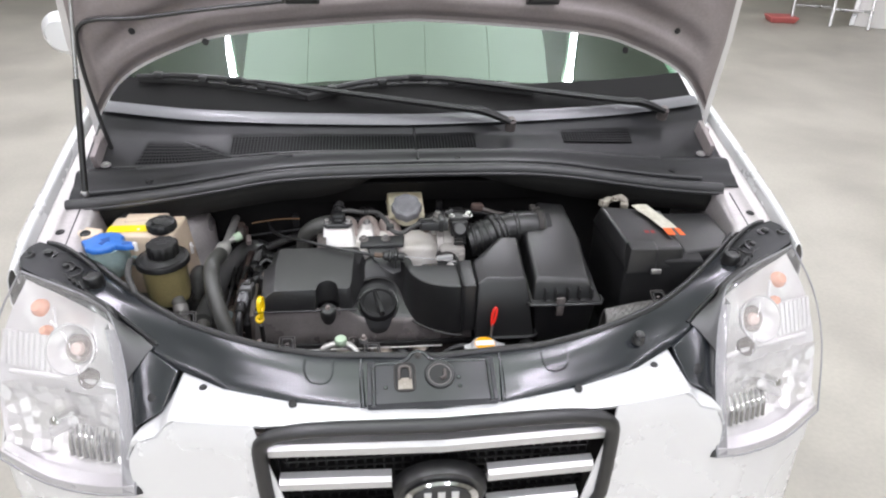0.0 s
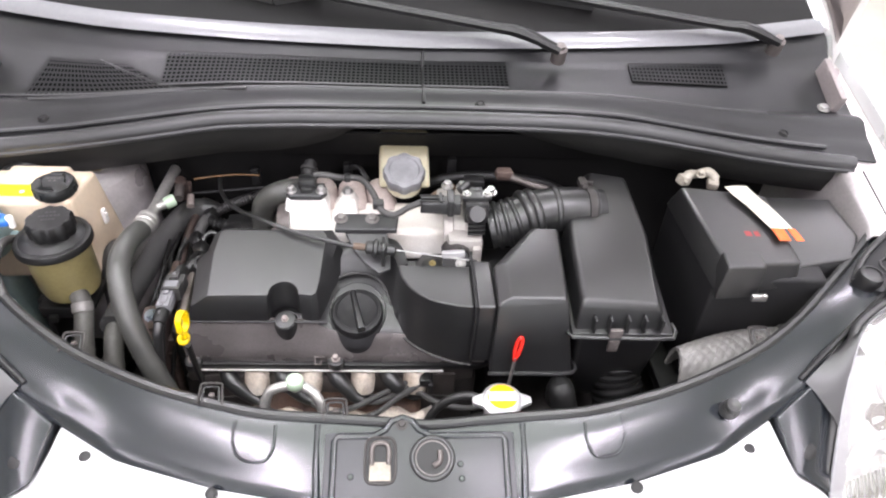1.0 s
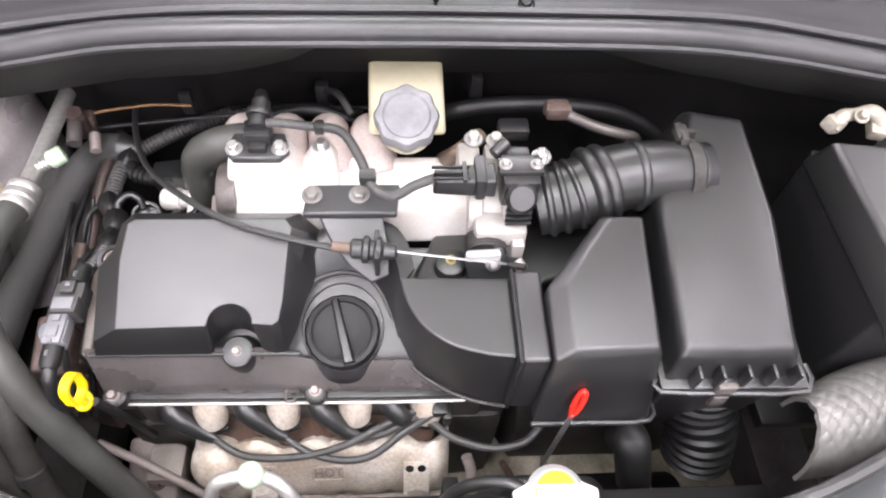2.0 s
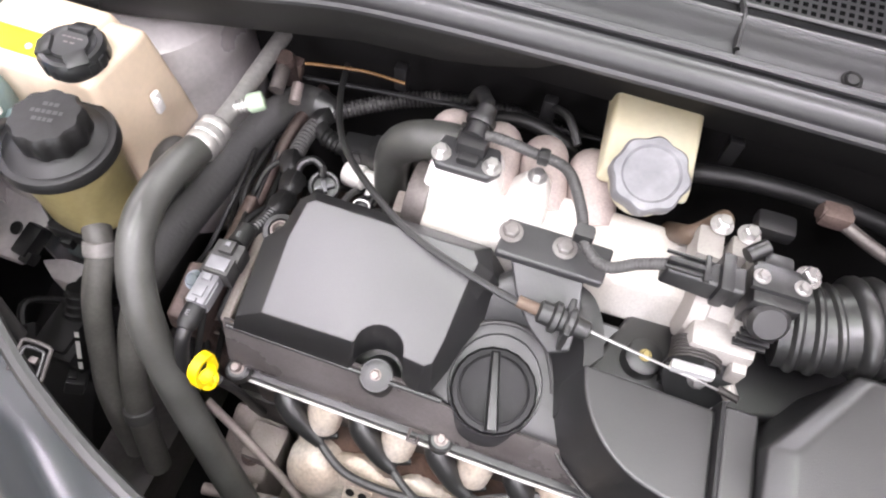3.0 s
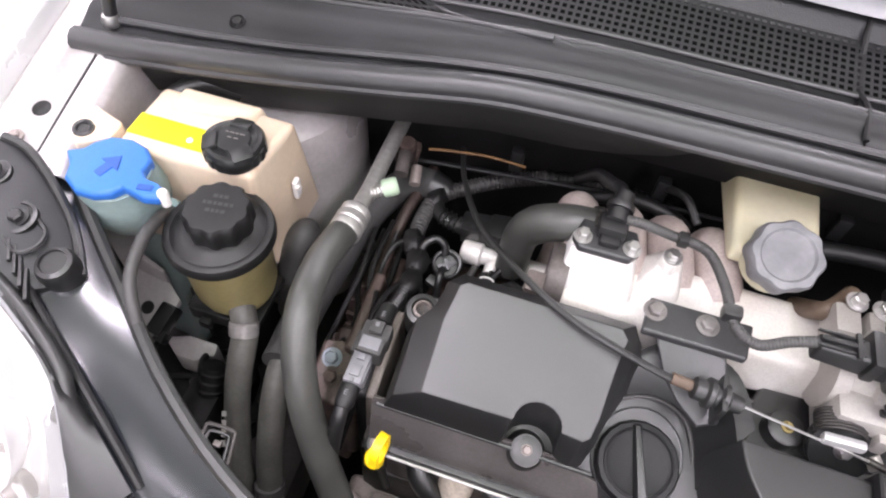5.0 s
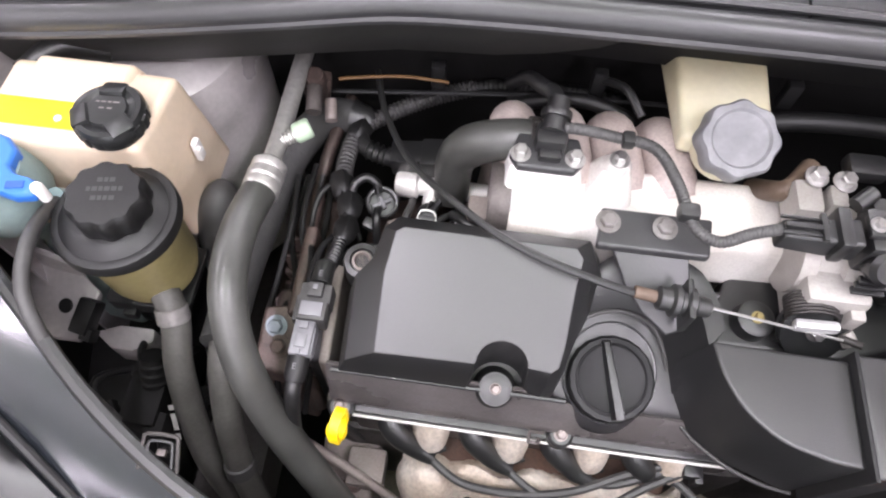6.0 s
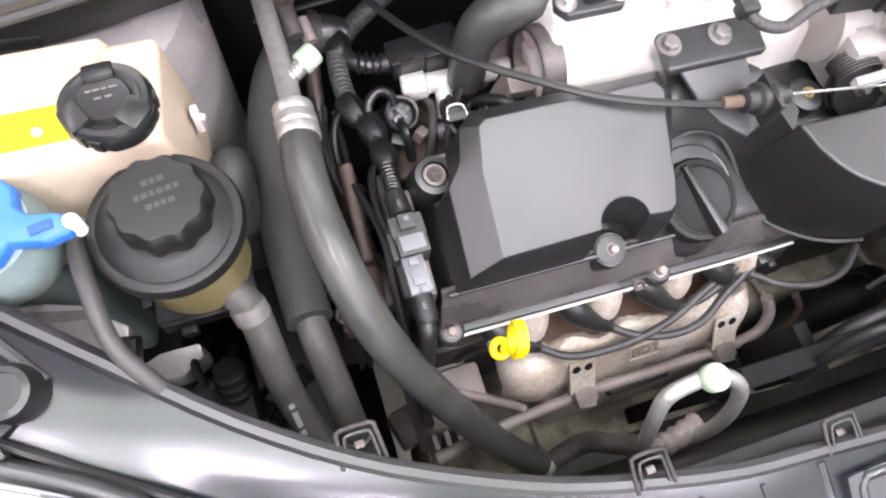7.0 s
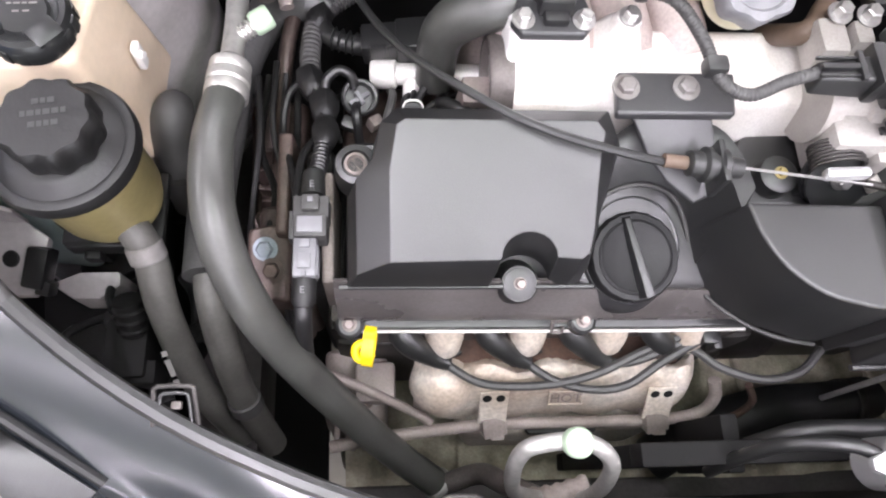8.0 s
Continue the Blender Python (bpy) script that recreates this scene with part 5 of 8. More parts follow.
# ---- engine ----
engine = thing("engine", (-0.1, 0.27, 0.35), "dusty four-cylinder petrol engine with black plastic cover", "engine")
part("block", merge(box((-0.13, 0.29, 0.52), (0.42, 0.2, 0.3), 0.02), box((-0.13, 0.285, 0.675), (0.42, 0.17, 0.06), 0.008)), IRON, engine, "oily cast block")
part("cylinder_head", merge(box((-0.13, 0.262, 0.716), (0.41, 0.125, 0.04), 0.006), box((-0.13, 0.205, 0.69), (0.36, 0.02, 0.05), 0.006)), DARKCAST, engine, "oily cast aluminium head")
# valve cover: flange, lower body, raised box
part("gasket_flange", prism([(-0.325, 0.2), (-0.31, 0.194), (-0.05, 0.19), (0.08, 0.19), (0.1, 0.2), (0.1, 0.32), (-0.3, 0.335), (-0.332, 0.32)], 0.732, 0.742, 0.002), PLASTIC, engine)
part("flange_edge", tube([(-0.325, 0.199, 0.731), (-0.31, 0.193, 0.731), (-0.05, 0.189, 0.731), (0.03, 0.189, 0.731)], 0.0015, 8, 1, curve=False), ALLOY, engine, "bright flange edge")
cover = part("valve_cover", hexa([(-0.326, 0.203, 0.742), (0.09, 0.198, 0.742), (0.09, 0.315, 0.742), (-0.322, 0.325, 0.742)],
                                 [(-0.316, 0.214, 0.79), (0.085, 0.212, 0.785), (0.08, 0.31, 0.835), (-0.310, 0.318, 0.838)], 0.008), COVER, engine, "black moulded valve cover")
BAND_TOP = [(-0.33, 0.8245), (-0.165, 0.8245), (-0.15, 0.818), (-0.135, 0.804), (-0.115, 0.794), (-0.07, 0.793), (-0.045, 0.792), (0.09, 0.79)]
band = []
for y, z in ((0.2, 0.742), (0.1985, 0.748), (0.1975, 0.756), (0.2005, 0.768), (0.2045, 0.784), (0.2075, 0.797), (0.2105, 0.808), (0.2135, 0.8145)):
    band.append([(x, y - 0.0045 * (x + 0.33) / 0.42, 0.742 + (z - 0.742) * (lerp_table(BAND_TOP, x) - 0.742) / 0.0825) for x in [-0.3265, -0.324] + [-0.32 + 0.012 * k for k in range(34)] + [0.088]])
part("front_band", sheet(band, 0.003), BAREMETAL, cover, "worn grey painted metal band", angle=60)
part("band_crease", tube([(-0.322, 0.2095, 0.812), (-0.2, 0.2082, 0.8125), (-0.13, 0.2076, 0.812)], 0.0022, 8, 3), COVER, cover)
arc = [math.pi * (1 - k / 12) for k in range(13)]
out = [(-0.316, 0.2085), (-0.211, 0.2075)] + [(-0.1865 + 0.0215 * math.cos(a), 0.213 + 0.018 * math.sin(a)) for a in arc]
out += [(-0.152, 0.2075), (-0.141, 0.211), (-0.133, 0.23), (-0.127, 0.252), (-0.117, 0.276), (-0.105, 0.3), (-0.112, 0.322), (-0.28, 0.325), (-0.295, 0.314), (-0.302, 0.286), (-0.316, 0.272)]
mid = [(-0.308, 0.2105), (-0.2085, 0.2105)] + [(-0.1865 + 0.0205 * math.cos(a), 0.2145 + 0.0175 * math.sin(a)) for a in arc]
mid += [(-0.15, 0.2105), (-0.1415, 0.2145), (-0.136, 0.232), (-0.132, 0.253), (-0.126, 0.277), (-0.120, 0.299), (-0.128, 0.317), (-0.279, 0.318), (-0.290, 0.309), (-0.296, 0.286), (-0.308, 0.272)]
inn = [(-0.284, 0.2145), (-0.2075, 0.2155)] + [(-0.1865 + 0.0195 * math.cos(a), 0.217 + 0.0165 * math.sin(a)) for a in arc]
inn += [(-0.149, 0.2155), (-0.1435, 0.2195), (-0.1405, 0.235), (-0.139, 0.256), (-0.137, 0.28), (-0.134, 0.297), (-0.140, 0.304), (-0.273, 0.3045), (-0.279, 0.301), (-0.2815, 0.286), (-0.284, 0.272)]


def loft(rings, w, seg=3):
    """A solid through several rings of equally many points, closed above and below."""
    bm = B()
    V = [[bm.verts.new(q) for q in r] for r in rings]
    n = len(V[0])
    bm.faces.new(V[0][::-1])
    bm.faces.new(V[-1])
    for a, b in zip(V, V[1:]):
        for i in range(n):
            bm.faces.new((a[i], a[(i + 1) % n], b[(i + 1) % n], b[i]))
    bmesh.ops.recalc_face_normals(bm, faces=bm.faces)
    return bevelled(bm, w, seg, 20)


part("raised_box", loft([[(x, y, 0.812 + 0.3 * max(0, y - 0.21)) for x, y in out], [(x, y, 0.8405 + 0.43 * (y - 0.214)) for x, y in mid], [(x, y, 0.855 + 0.43 * (y - 0.214)) for x, y in inn]], 0.0042, 4), COVER, cover, angle=40)
part("boss", lathe([(0.019, -0.03), (0.0155, 0.0), (0.0135, 0.003), (0, 0.003)], (-0.187, 0.211, 0.811), (0, -0.35, 0.94), 24), COVER, cover)
part("washer", lathe([(0.0125, 0.002), (0.0125, 0.005), (0.009, 0.006), (0, 0.006)], (-0.187, 0.211, 0.811), (0, -0.35, 0.94), 24), RUBBER, cover, "grey rubber washer")
part("bolt", hexnut((-0.187, 0.2095, 0.8165), (0, -0.35, 0.94), 0.004, 0.006, 1.2), CAST, cover)
part("boss", lathe([(0.019, -0.03), (0.0165, 0.0), (0.015, 0.004), (0.0105, 0.005), (0.0095, 0.001), (0, 0.001)], (-0.309, 0.297, 0.838), (0, -0.2, 0.97), 24), COVER, cover)
part("sleeve", lathe([(0.0085, 0.0), (0.0085, 0.005), (0.0065, 0.006), (0.0055, 0.001), (0, 0.001)], (-0.309, 0.297, 0.838), (0, -0.2, 0.97), 20), CAST, cover, "bright bolt sleeve")
part("boss", lathe([(0.017, -0.03), (0.015, 0.0), (0.012, 0.002), (0, 0.002)], (0.013, 0.284, 0.85), (0, -0.1, 1), 22), COVER, cover)
part("bolt", hexnut((0.013, 0.284, 0.852), (0, -0.1, 1), 0.0034, 0.004), BRASS, cover, "dull bolt")
for x in (-0.318, -0.122):
    part("flange_bolt", hexnut((x, 0.195, 0.752), (0, -0.25, 0.97), 0.0045, 0.007, 1.4), CAST, engine)
    part("bolt_lug", lathe([(0.0115, -0.012), (0.0115, 0.0), (0.009, 0.002)], (x, 0.195, 0.75), (0, -0.1, 1), 18), COVER, engine)
part("wire_clip", tube([(-0.137, 0.193, 0.757), (-0.149, 0.193, 0.757), (-0.150, 0.1925, 0.758), (-0.150, 0.186, 0.752), (-0.149, 0.185, 0.751), (-0.142, 0.185, 0.751), (-0.1415, 0.1855, 0.752), (-0.1415, 0.189, 0.755)], 0.0016, 6, 3), DARKCAST, engine)
# filler neck, ring and cap
NECK = Vector((-0.092, 0.238, 0.79))
NUP = Vector((0.0, -0.30, 0.95)).normalized()
part("filler_boss", lathe([(0.053, -0.04), (0.046, -0.012), (0.042, -0.004), (0, -0.004)], NECK, NUP, 40), COVER, cover)
ring = []
for i in range(48):
    a = 2 * math.pi * i / 48
    c, s = math.cos(a), math.sin(a)
    back = 0.5 + 0.5 * s
    ring.append([NECK + Vector((r * c, r * s + dy, h)) for r, dy, h in ((0.0365, 0.0, -0.006), (0.0374, 0.0012, 0.010 + 0.0165 * s), (0.0385, 0.0015, 0.0125 + 0.0175 * s))])
part("filler_ring", sheet(list(zip(*ring)), 0, True), COLLAR, cover, "worn metal filler collar")
RIM = []
for i in range(33):
    a = 2 * math.pi * i / 32
    c, s = math.cos(a), math.sin(a)
    RIM.append([NECK + Vector((r * c, r * s + dy, h)) for r, dy, h in ((0.0383, 0.0014, 0.0122 + 0.0175 * s), (0.0387, 0.0015, 0.0132 + 0.0175 * s), (0.0396, 0.0016, 0.0132 + 0.0175 * s), (0.0402, 0.0017, 0.011 + 0.0175 * s), (0.0425, 0.002, -0.02))])
part("rim", sheet(RIM, 0), SEAL, cover, "dull grey rim", angle=60)
oil = part("oil_cap", lathe([(0.0345, 0.0), (0.036, 0.003), (0.036, 0.016), (0.034, 0.019), (0.03, 0.0195), (0.029, 0.0185), (0, 0.0185)], NECK + NUP * 0.001, NUP, 40, 20, 0.008, 0.034), MATTE, engine, "black oil filler cap")
GD = (Vector((0.22, -0.95, 0)) - NUP * Vector((0.22, -0.95, 0)).dot(NUP)).normalized()
GX = GD.cross(NUP)
GM = Matrix(((GX.x, GD.x, NUP.x, 0), (GX.y, GD.y, NUP.y, 0), (GX.z, GD.z, NUP.z, 0), (0, 0, 0, 1)))
bm = hexa([(-0.005, -0.033, 0.017), (0.005, -0.033, 0.017), (0.006, 0.033, 0.017), (-0.006, 0.033, 0.017)], [(-0.0022, -0.031, 0.023), (0.0022, -0.031, 0.023), (0.0038, 0.032, 0.031), (-0.0038, 0.032, 0.031)], 0.0012, 2)
bm.transform(Matrix.Translation(NECK + NUP * 0.001) @ GM)
grip = part("grip", bm, PLASTIC, oil)
part("cap_step", lathe([(0.0295, 0.0), (0.0295, 0.0012), (0.0275, 0.0022), (0.026, 0.0012), (0, 0.0012)], NECK + NUP * 0.0195, NUP, 40), MATTE, oil)
# intake duct moulded over the cover's other end
duct = thing("intake_duct", (0.05, 0.2, 0.78), "black plastic intake duct and resonator box", "air duct")
top_c = [(-0.036, 0.247), (0.0, 0.246), (0.062, 0.244), (0.062, 0.168), (0.045, 0.1695), (0.03, 0.1725), (0.006, 0.1805), (-0.016, 0.198), (-0.030, 0.222)]
bot_c = [(-0.048, 0.256), (0.0, 0.262), (0.064, 0.262), (0.064, 0.168), (0.05, 0.170), (0.036, 0.1745), (0.006, 0.186), (-0.022, 0.206), (-0.037, 0.229)]
def rounded(c):
    """Keeps the straight back of an outline and rounds its sweep."""
    return c[:3] + [(p.x, p.y) for p in spline([(x, y, 0) for x, y in c[3:] + c[:1]], 4)[:-1]]


bot_c, top_c = rounded(bot_c), rounded(top_c)
part("elbow", hexa([(x, y, 0.775) for x, y in bot_c], [(x, y, 0.8825) for x, y in top_c], 0.0075, 5), COVER, duct)
LIP = [(-0.133, 0.258, 0.826), (-0.118, 0.276, 0.832), (-0.09, 0.284, 0.833), (-0.063, 0.277, 0.826), (-0.0475, 0.256, 0.808), (-0.0385, 0.228, 0.785), (-0.023, 0.205, 0.779), (0.006, 0.1845, 0.775), (0.036, 0.173, 0.772), (0.064, 0.168, 0.77)]
part("elbow_lip", tube([(x, y - 0.001, z + 0.001) for x, y, z in LIP], 0.0019, 10, 5), DUSTY, duct, "pale worn edge lip")
WALL = [(-0.135, 0.288, 0.850), (-0.117, 0.302, 0.862), (-0.088, 0.306, 0.868), (-0.055, 0.296, 0.871), (-0.040, 0.272, 0.872), (-0.0345, 0.246, 0.871)]
part("shoulder", sheet([spline(LIP[:6], 4), [(p * 0.45 + q * 0.55) + Vector((0, 0, 0.006)) for p, q in zip(spline(LIP[:6], 4), spline(WALL, 4))], spline(WALL, 4), [p + Vector((0.012, 0.016, 0.002)) for p in spline(WALL, 4)]], 0.003), COVER, duct, angle=60)
part("sleeve", prism([(0.064, 0.161), (0.089, 0.161), (0.089, 0.248), (0.064, 0.248)], 0.785, lambda x, y: 0.8895, 0.004, 3), COVER, duct)
part("sleeve_band", prism([(0.0615, 0.159), (0.0648, 0.159), (0.0648, 0.25), (0.0615, 0.25)], 0.785, lambda x, y: 0.8905, 0.0012), MATTE, duct)
part("resonator", loft([[(0.088, 0.148, 0.776), (0.2, 0.148, 0.776), (0.203, 0.30, 0.80), (0.138, 0.30, 0.80), (0.088, 0.235, 0.785)],
                        [(0.0895, 0.1585, 0.894), (0.180, 0.163, 0.892), (0.187, 0.294, 0.906), (0.146, 0.292, 0.909), (0.0895, 0.222, 0.903)],
                        [(0.106, 0.1635, 0.9035), (0.176, 0.167, 0.8995), (0.1825, 0.288, 0.914), (0.152, 0.286, 0.916), (0.106, 0.220, 0.910)]], 0.003, 3), COVER, duct)
part("resonator_lip", tube([(0.086, 0.146, 0.778), (0.14, 0.146, 0.778), (0.2, 0.147, 0.778), (0.204, 0.17, 0.779)], 0.003, 8, 3), COVER, duct)
part("duct_tray", hexa([(-0.03, 0.262, 0.80), (0.09, 0.262, 0.80), (0.2, 0.30, 0.80), (0.2, 0.345, 0.80), (0.0, 0.33, 0.80)], [(-0.03, 0.262, 0.835), (0.09, 0.262, 0.835), (0.2, 0.30, 0.84), (0.2, 0.345, 0.84), (0.0, 0.33, 0.835)], 0.006), COVER, duct)

airbox = thing("air_filter_box", (0.26, 0.27, 0.70), "black plastic air filter box with clips", "air filter box")
part("lid", loft([[(0.193, 0.156, 0.852), (0.311, 0.156, 0.852), (0.323, 0.3, 0.858), (0.318, 0.415, 0.868), (0.236, 0.42, 0.868), (0.214, 0.345, 0.86), (0.2, 0.32, 0.858)],
                  [(0.1945, 0.160, 0.893), (0.303, 0.165, 0.880), (0.313, 0.29, 0.902), (0.306, 0.402, 0.92), (0.246, 0.412, 0.922), (0.222, 0.343, 0.908), (0.2035, 0.318, 0.904)],
                  [(0.199, 0.165, 0.9005), (0.298, 0.170, 0.888), (0.307, 0.29, 0.910), (0.300, 0.394, 0.929), (0.252, 0.404, 0.931), (0.228, 0.338, 0.917), (0.208, 0.314, 0.911)]], 0.004, 3), COVER, airbox)
part("flange", prism([(0.188, 0.148), (0.32, 0.146), (0.334, 0.3), (0.32, 0.42), (0.21, 0.43), (0.192, 0.33)], 0.844, 0.854, 0.003), COVER, airbox)
part("base", hexa([(0.21, 0.17, 0.70), (0.305, 0.17, 0.70), (0.315, 0.38, 0.70), (0.215, 0.38, 0.70)], [(0.198, 0.154, 0.845), (0.314, 0.152, 0.845), (0.32, 0.4, 0.845), (0.205, 0.4, 0.845)], 0.008), PLASTIC, airbox)
for x in (0.215, 0.235, 0.258, 0.28, 0.302):
    part("rib", box((x, 0.153, 0.867), (0.003, 0.012, 0.022), 0.001), COVER, airbox)
clip = part("clip", merge(box((0.243, 0.146, 0.853), (0.017, 0.006, 0.022), 0.002), box((0.243, 0.144, 0.836), (0.014, 0.005, 0.02), 0.002)), DARKCAST, airbox, "steel spring clip")
part("flange_lip", tube([(0.187, 0.16, 0.849), (0.188, 0.148, 0.849), (0.25, 0.145, 0.849), (0.32, 0.145, 0.849), (0.325, 0.17, 0.849)], 0.003, 8, 2), COVER, airbox)
part("outlet", lathe([(0.031, 0.0), (0.031, 0.03), (0.028, 0.03)], (0.262, 0.350, 0.9), (-1, -0.06, 0), 28), MATTE, airbox)

# corrugated intake hose
hose = thing("intake_hose", (0.17, 0.355, 0.87), "black ribbed intake hose between filter box and throttle", "hose")
PH = [(0.25, 0.349, 0.902), (0.215, 0.347, 0.905), (0.18, 0.343, 0.904), (0.15, 0.336, 0.899), (0.125, 0.329, 0.893), (0.095, 0.327, 0.885)]
part("hose", tube(PH, [0.031, 0.0315, 0.032, 0.034, 0.033, 0.032], 28, 8), RUBBER, hose)
PHS = [Vector(q) for q in spline(PH, 10)]
for k, w, h in ((2, 0.0335, 0.004), (17, 0.0348, 0.0035), (27, 0.0385, 0.0045), (31, 0.0395, 0.0045), (38, 0.0355, 0.003), (42, 0.0355, 0.003), (46, 0.0355, 0.003)):
    part("ring", lathe([(w - 0.006, -h - 0.003), (w - 0.0015, -h), (w, -h * 0.4), (w, h * 0.4), (w - 0.0015, h), (w - 0.006, h + 0.003)], PHS[k], PHS[k + 1] - PHS[k - 1], 32), RUBBER, hose)
part("clamp", lathe([(0.032, -0.005), (0.0345, -0.005), (0.0345, 0.005), (0.032, 0.005)], (0.24, 0.3485, 0.9025), (-1, -0.06, 0), 28), IRON, hose, "dark steel hose clamp")
part("clamp_screw", merge(box((0.232, 0.371, 0.933), (0.012, 0.02, 0.011), 0.003), rod((0.232, 0.384, 0.932), (0.232, 0.356, 0.937), 0.0042), box((0.243, 0.376, 0.926), (0.012, 0.006, 0.016), 0.002)), IRON, hose)

# intake manifold
manifold = thing("intake_manifold", (-0.07, 0.36, 0.82), "bright cast aluminium intake manifold", "manifold")
part("plenum", hexa([(-0.205, 0.318, 0.825), (0.05, 0.322, 0.825), (0.05, 0.40, 0.835), (-0.205, 0.40, 0.835)], [(-0.2, 0.333, 0.868), (0.045, 0.335, 0.872), (0.045, 0.392, 0.882), (-0.2, 0.392, 0.882)], 0.010, 4), TANALLOY, manifold, "stained cast plenum")
part("plenum_block", merge(
                     hexa([(-0.207, 0.322, 0.838), (-0.125, 0.322, 0.838), (-0.13, 0.402, 0.845), (-0.205, 0.402, 0.845)], [(-0.198, 0.364, 0.903), (-0.1415, 0.366, 0.903), (-0.1415, 0.396, 0.906), (-0.198, 0.396, 0.906)], 0.006, 4),
                     hexa([(-0.15, 0.332, 0.845), (-0.085, 0.332, 0.845), (-0.08, 0.40, 0.85), (-0.15, 0.40, 0.85)], [(-0.121, 0.374, 0.897), (-0.1, 0.376, 0.897), (-0.1, 0.394, 0.899), (-0.121, 0.394, 0.899)], 0.007, 4),
                     lathe([(0.022, -0.03), (0.016, -0.01), (0.0105, 0.012), (0.009, 0.016), (0, 0.017)], (-0.1105, 0.384, 0.888), (0, -0.1, 1), 22)), ALLOY, manifold)
part("tower_bolt", hexnut((-0.1105, 0.3825, 0.905), (0, -0.1, 1), 0.0055, 0.007), STEEL, manifold)
part("end_flange", lathe([(0.034, -0.01), (0.034, 0.006), (0.0325, 0.008), (0.029, 0.008), (0.027, 0.0), (0, -0.002)], (-0.203, 0.362, 0.855), (-1, 0, 0.0), 32), DARKCAST, manifold, "dark open end flange")
for k in range(4):
    x = -0.196 + 0.0435 * k
    part("runner", tube([(x + 0.012, 0.38, 0.862), (x + 0.004, 0.405, 0.874), (x, 0.43, 0.872), (x, 0.449, 0.845), (x, 0.45, 0.80), (x - 0.01, 0.41, 0.73)], 0.0212, 18, 6), RUNNER, manifold, "dusty pinkish cast runner")
mapper = part("pressure_sensor", prism([(-0.199, 0.372), (-0.192, 0.361), (-0.147, 0.361), (-0.139, 0.372), (-0.145, 0.392), (-0.193, 0.392)], 0.9035, lambda x, y: 0.9125 + 0.05 * (y - 0.37), 0.0025, 3), SEAL, manifold, "black pressure sensor")
part("sensor_plug", merge(box((-0.168, 0.385, 0.919), (0.026, 0.022, 0.018), 0.006), box((-0.168, 0.372, 0.916), (0.018, 0.012, 0.008), 0.003), rod((-0.168, 0.386, 0.926), (-0.165, 0.412, 0.935), 0.010, 0.0085), lathe([(0.012, -0.003), (0.0125, 0), (0.012, 0.003)], (-0.1665, 0.399, 0.931), (0.1, 1, 0.35), 18)), PLASTIC, mapper)
for x in (-0.1905, -0.1475):
    part("bolt", hexnut((x, 0.3725, 0.912), (0, -0.1, 1), 0.0055, 0.008), STEEL, mapper)
bracket = part("cable_bracket", merge(hexa([(-0.125, 0.31, 0.884), (-0.038, 0.31, 0.884), (-0.035, 0.343, 0.887), (-0.122, 0.343, 0.887)], [(-0.125, 0.31, 0.8925), (-0.038, 0.31, 0.8925), (-0.035, 0.343, 0.8955), (-0.122, 0.343, 0.8955)], 0.003),
                                      hexa([(-0.112, 0.316, 0.882), (-0.052, 0.316, 0.882), (-0.046, 0.285, 0.866), (-0.046, 0.264, 0.856), (-0.062, 0.258, 0.853), (-0.082, 0.272, 0.859), (-0.098, 0.29, 0.868)], [(-0.112, 0.316, 0.886), (-0.052, 0.316, 0.886), (-0.046, 0.285, 0.870), (-0.046, 0.264, 0.860), (-0.062, 0.258, 0.857), (-0.082, 0.272, 0.863), (-0.098, 0.29, 0.872)], 0.0015)), SEAL, manifold, "black pressed cable bracket")
for x in (-0.117, -0.073):
    part("bolt", hexnut((x, 0.33, 0.895), (0, -0.1, 1), 0.0066, 0.006), DUSTY2, bracket)
part("cable_socket", merge(lathe([(0.006, -0.008), (0.009, -0.006), (0.009, 0.002), (0.0125, 0.004), (0.0125, 0.008), (0.009, 0.010), (0.009, 0.013), (0.0125, 0.015), (0.0125, 0.019), (0.008, 0.022), (0.007, 0.032), (0.004, 0.034)], (-0.072, 0.2725, 0.890), (1, -0.06, -0.08), 20), box((-0.056, 0.272, 0.884), (0.005, 0.032, 0.03), 0.002)), RUBBER, bracket)

throttle = thing("throttle", (0.06, 0.32, 0.83), "aluminium throttle body with black sensor", "throttle body")
part("body", merge(lathe([(0.036, 0), (0.036, 0.012), (0.033, 0.014), (0.033, 0.03), (0.0375, 0.032), (0.0375, 0.04), (0.034, 0.042), (0.034, 0.052), (0.03, 0.052)], (0.03, 0.338, 0.875), (1, -0.02, 0.03), 28), box((0.058, 0.305, 0.868), (0.05, 0.04, 0.05), 0.008), box((0.03, 0.36, 0.905), (0.022, 0.03, 0.03), 0.006), box((0.052, 0.362, 0.908), (0.014, 0.02, 0.026), 0.004)), DULLALLOY, throttle)
QD = Vector((0.0, -0.75, 0.66)).normalized()
QC = Vector((0.052, 0.275, 0.860))
part("quadrant", merge(lathe([(0.024, 0), (0.026, 0.001), (0.026, 0.004), (0.021, 0.005), (0.021, 0.008), (0.026, 0.009), (0.026, 0.012), (0.02, 0.0125), (0, 0.0125)], QC - QD * 0.01, QD, 30),
                       hexa([(0.028, 0.283, 0.815), (0.066, 0.281, 0.815), (0.082, 0.272, 0.852), (0.03, 0.276, 0.85)], [(0.028, 0.277, 0.812), (0.066, 0.275, 0.812), (0.082, 0.266, 0.85), (0.03, 0.27, 0.848)], 0.002)), CAPBLACK, throttle, "black throttle quadrant")
part("quadrant_bolt", hexnut(QC + QD * 0.0025, QD, 0.005, 0.007), STEEL, throttle)
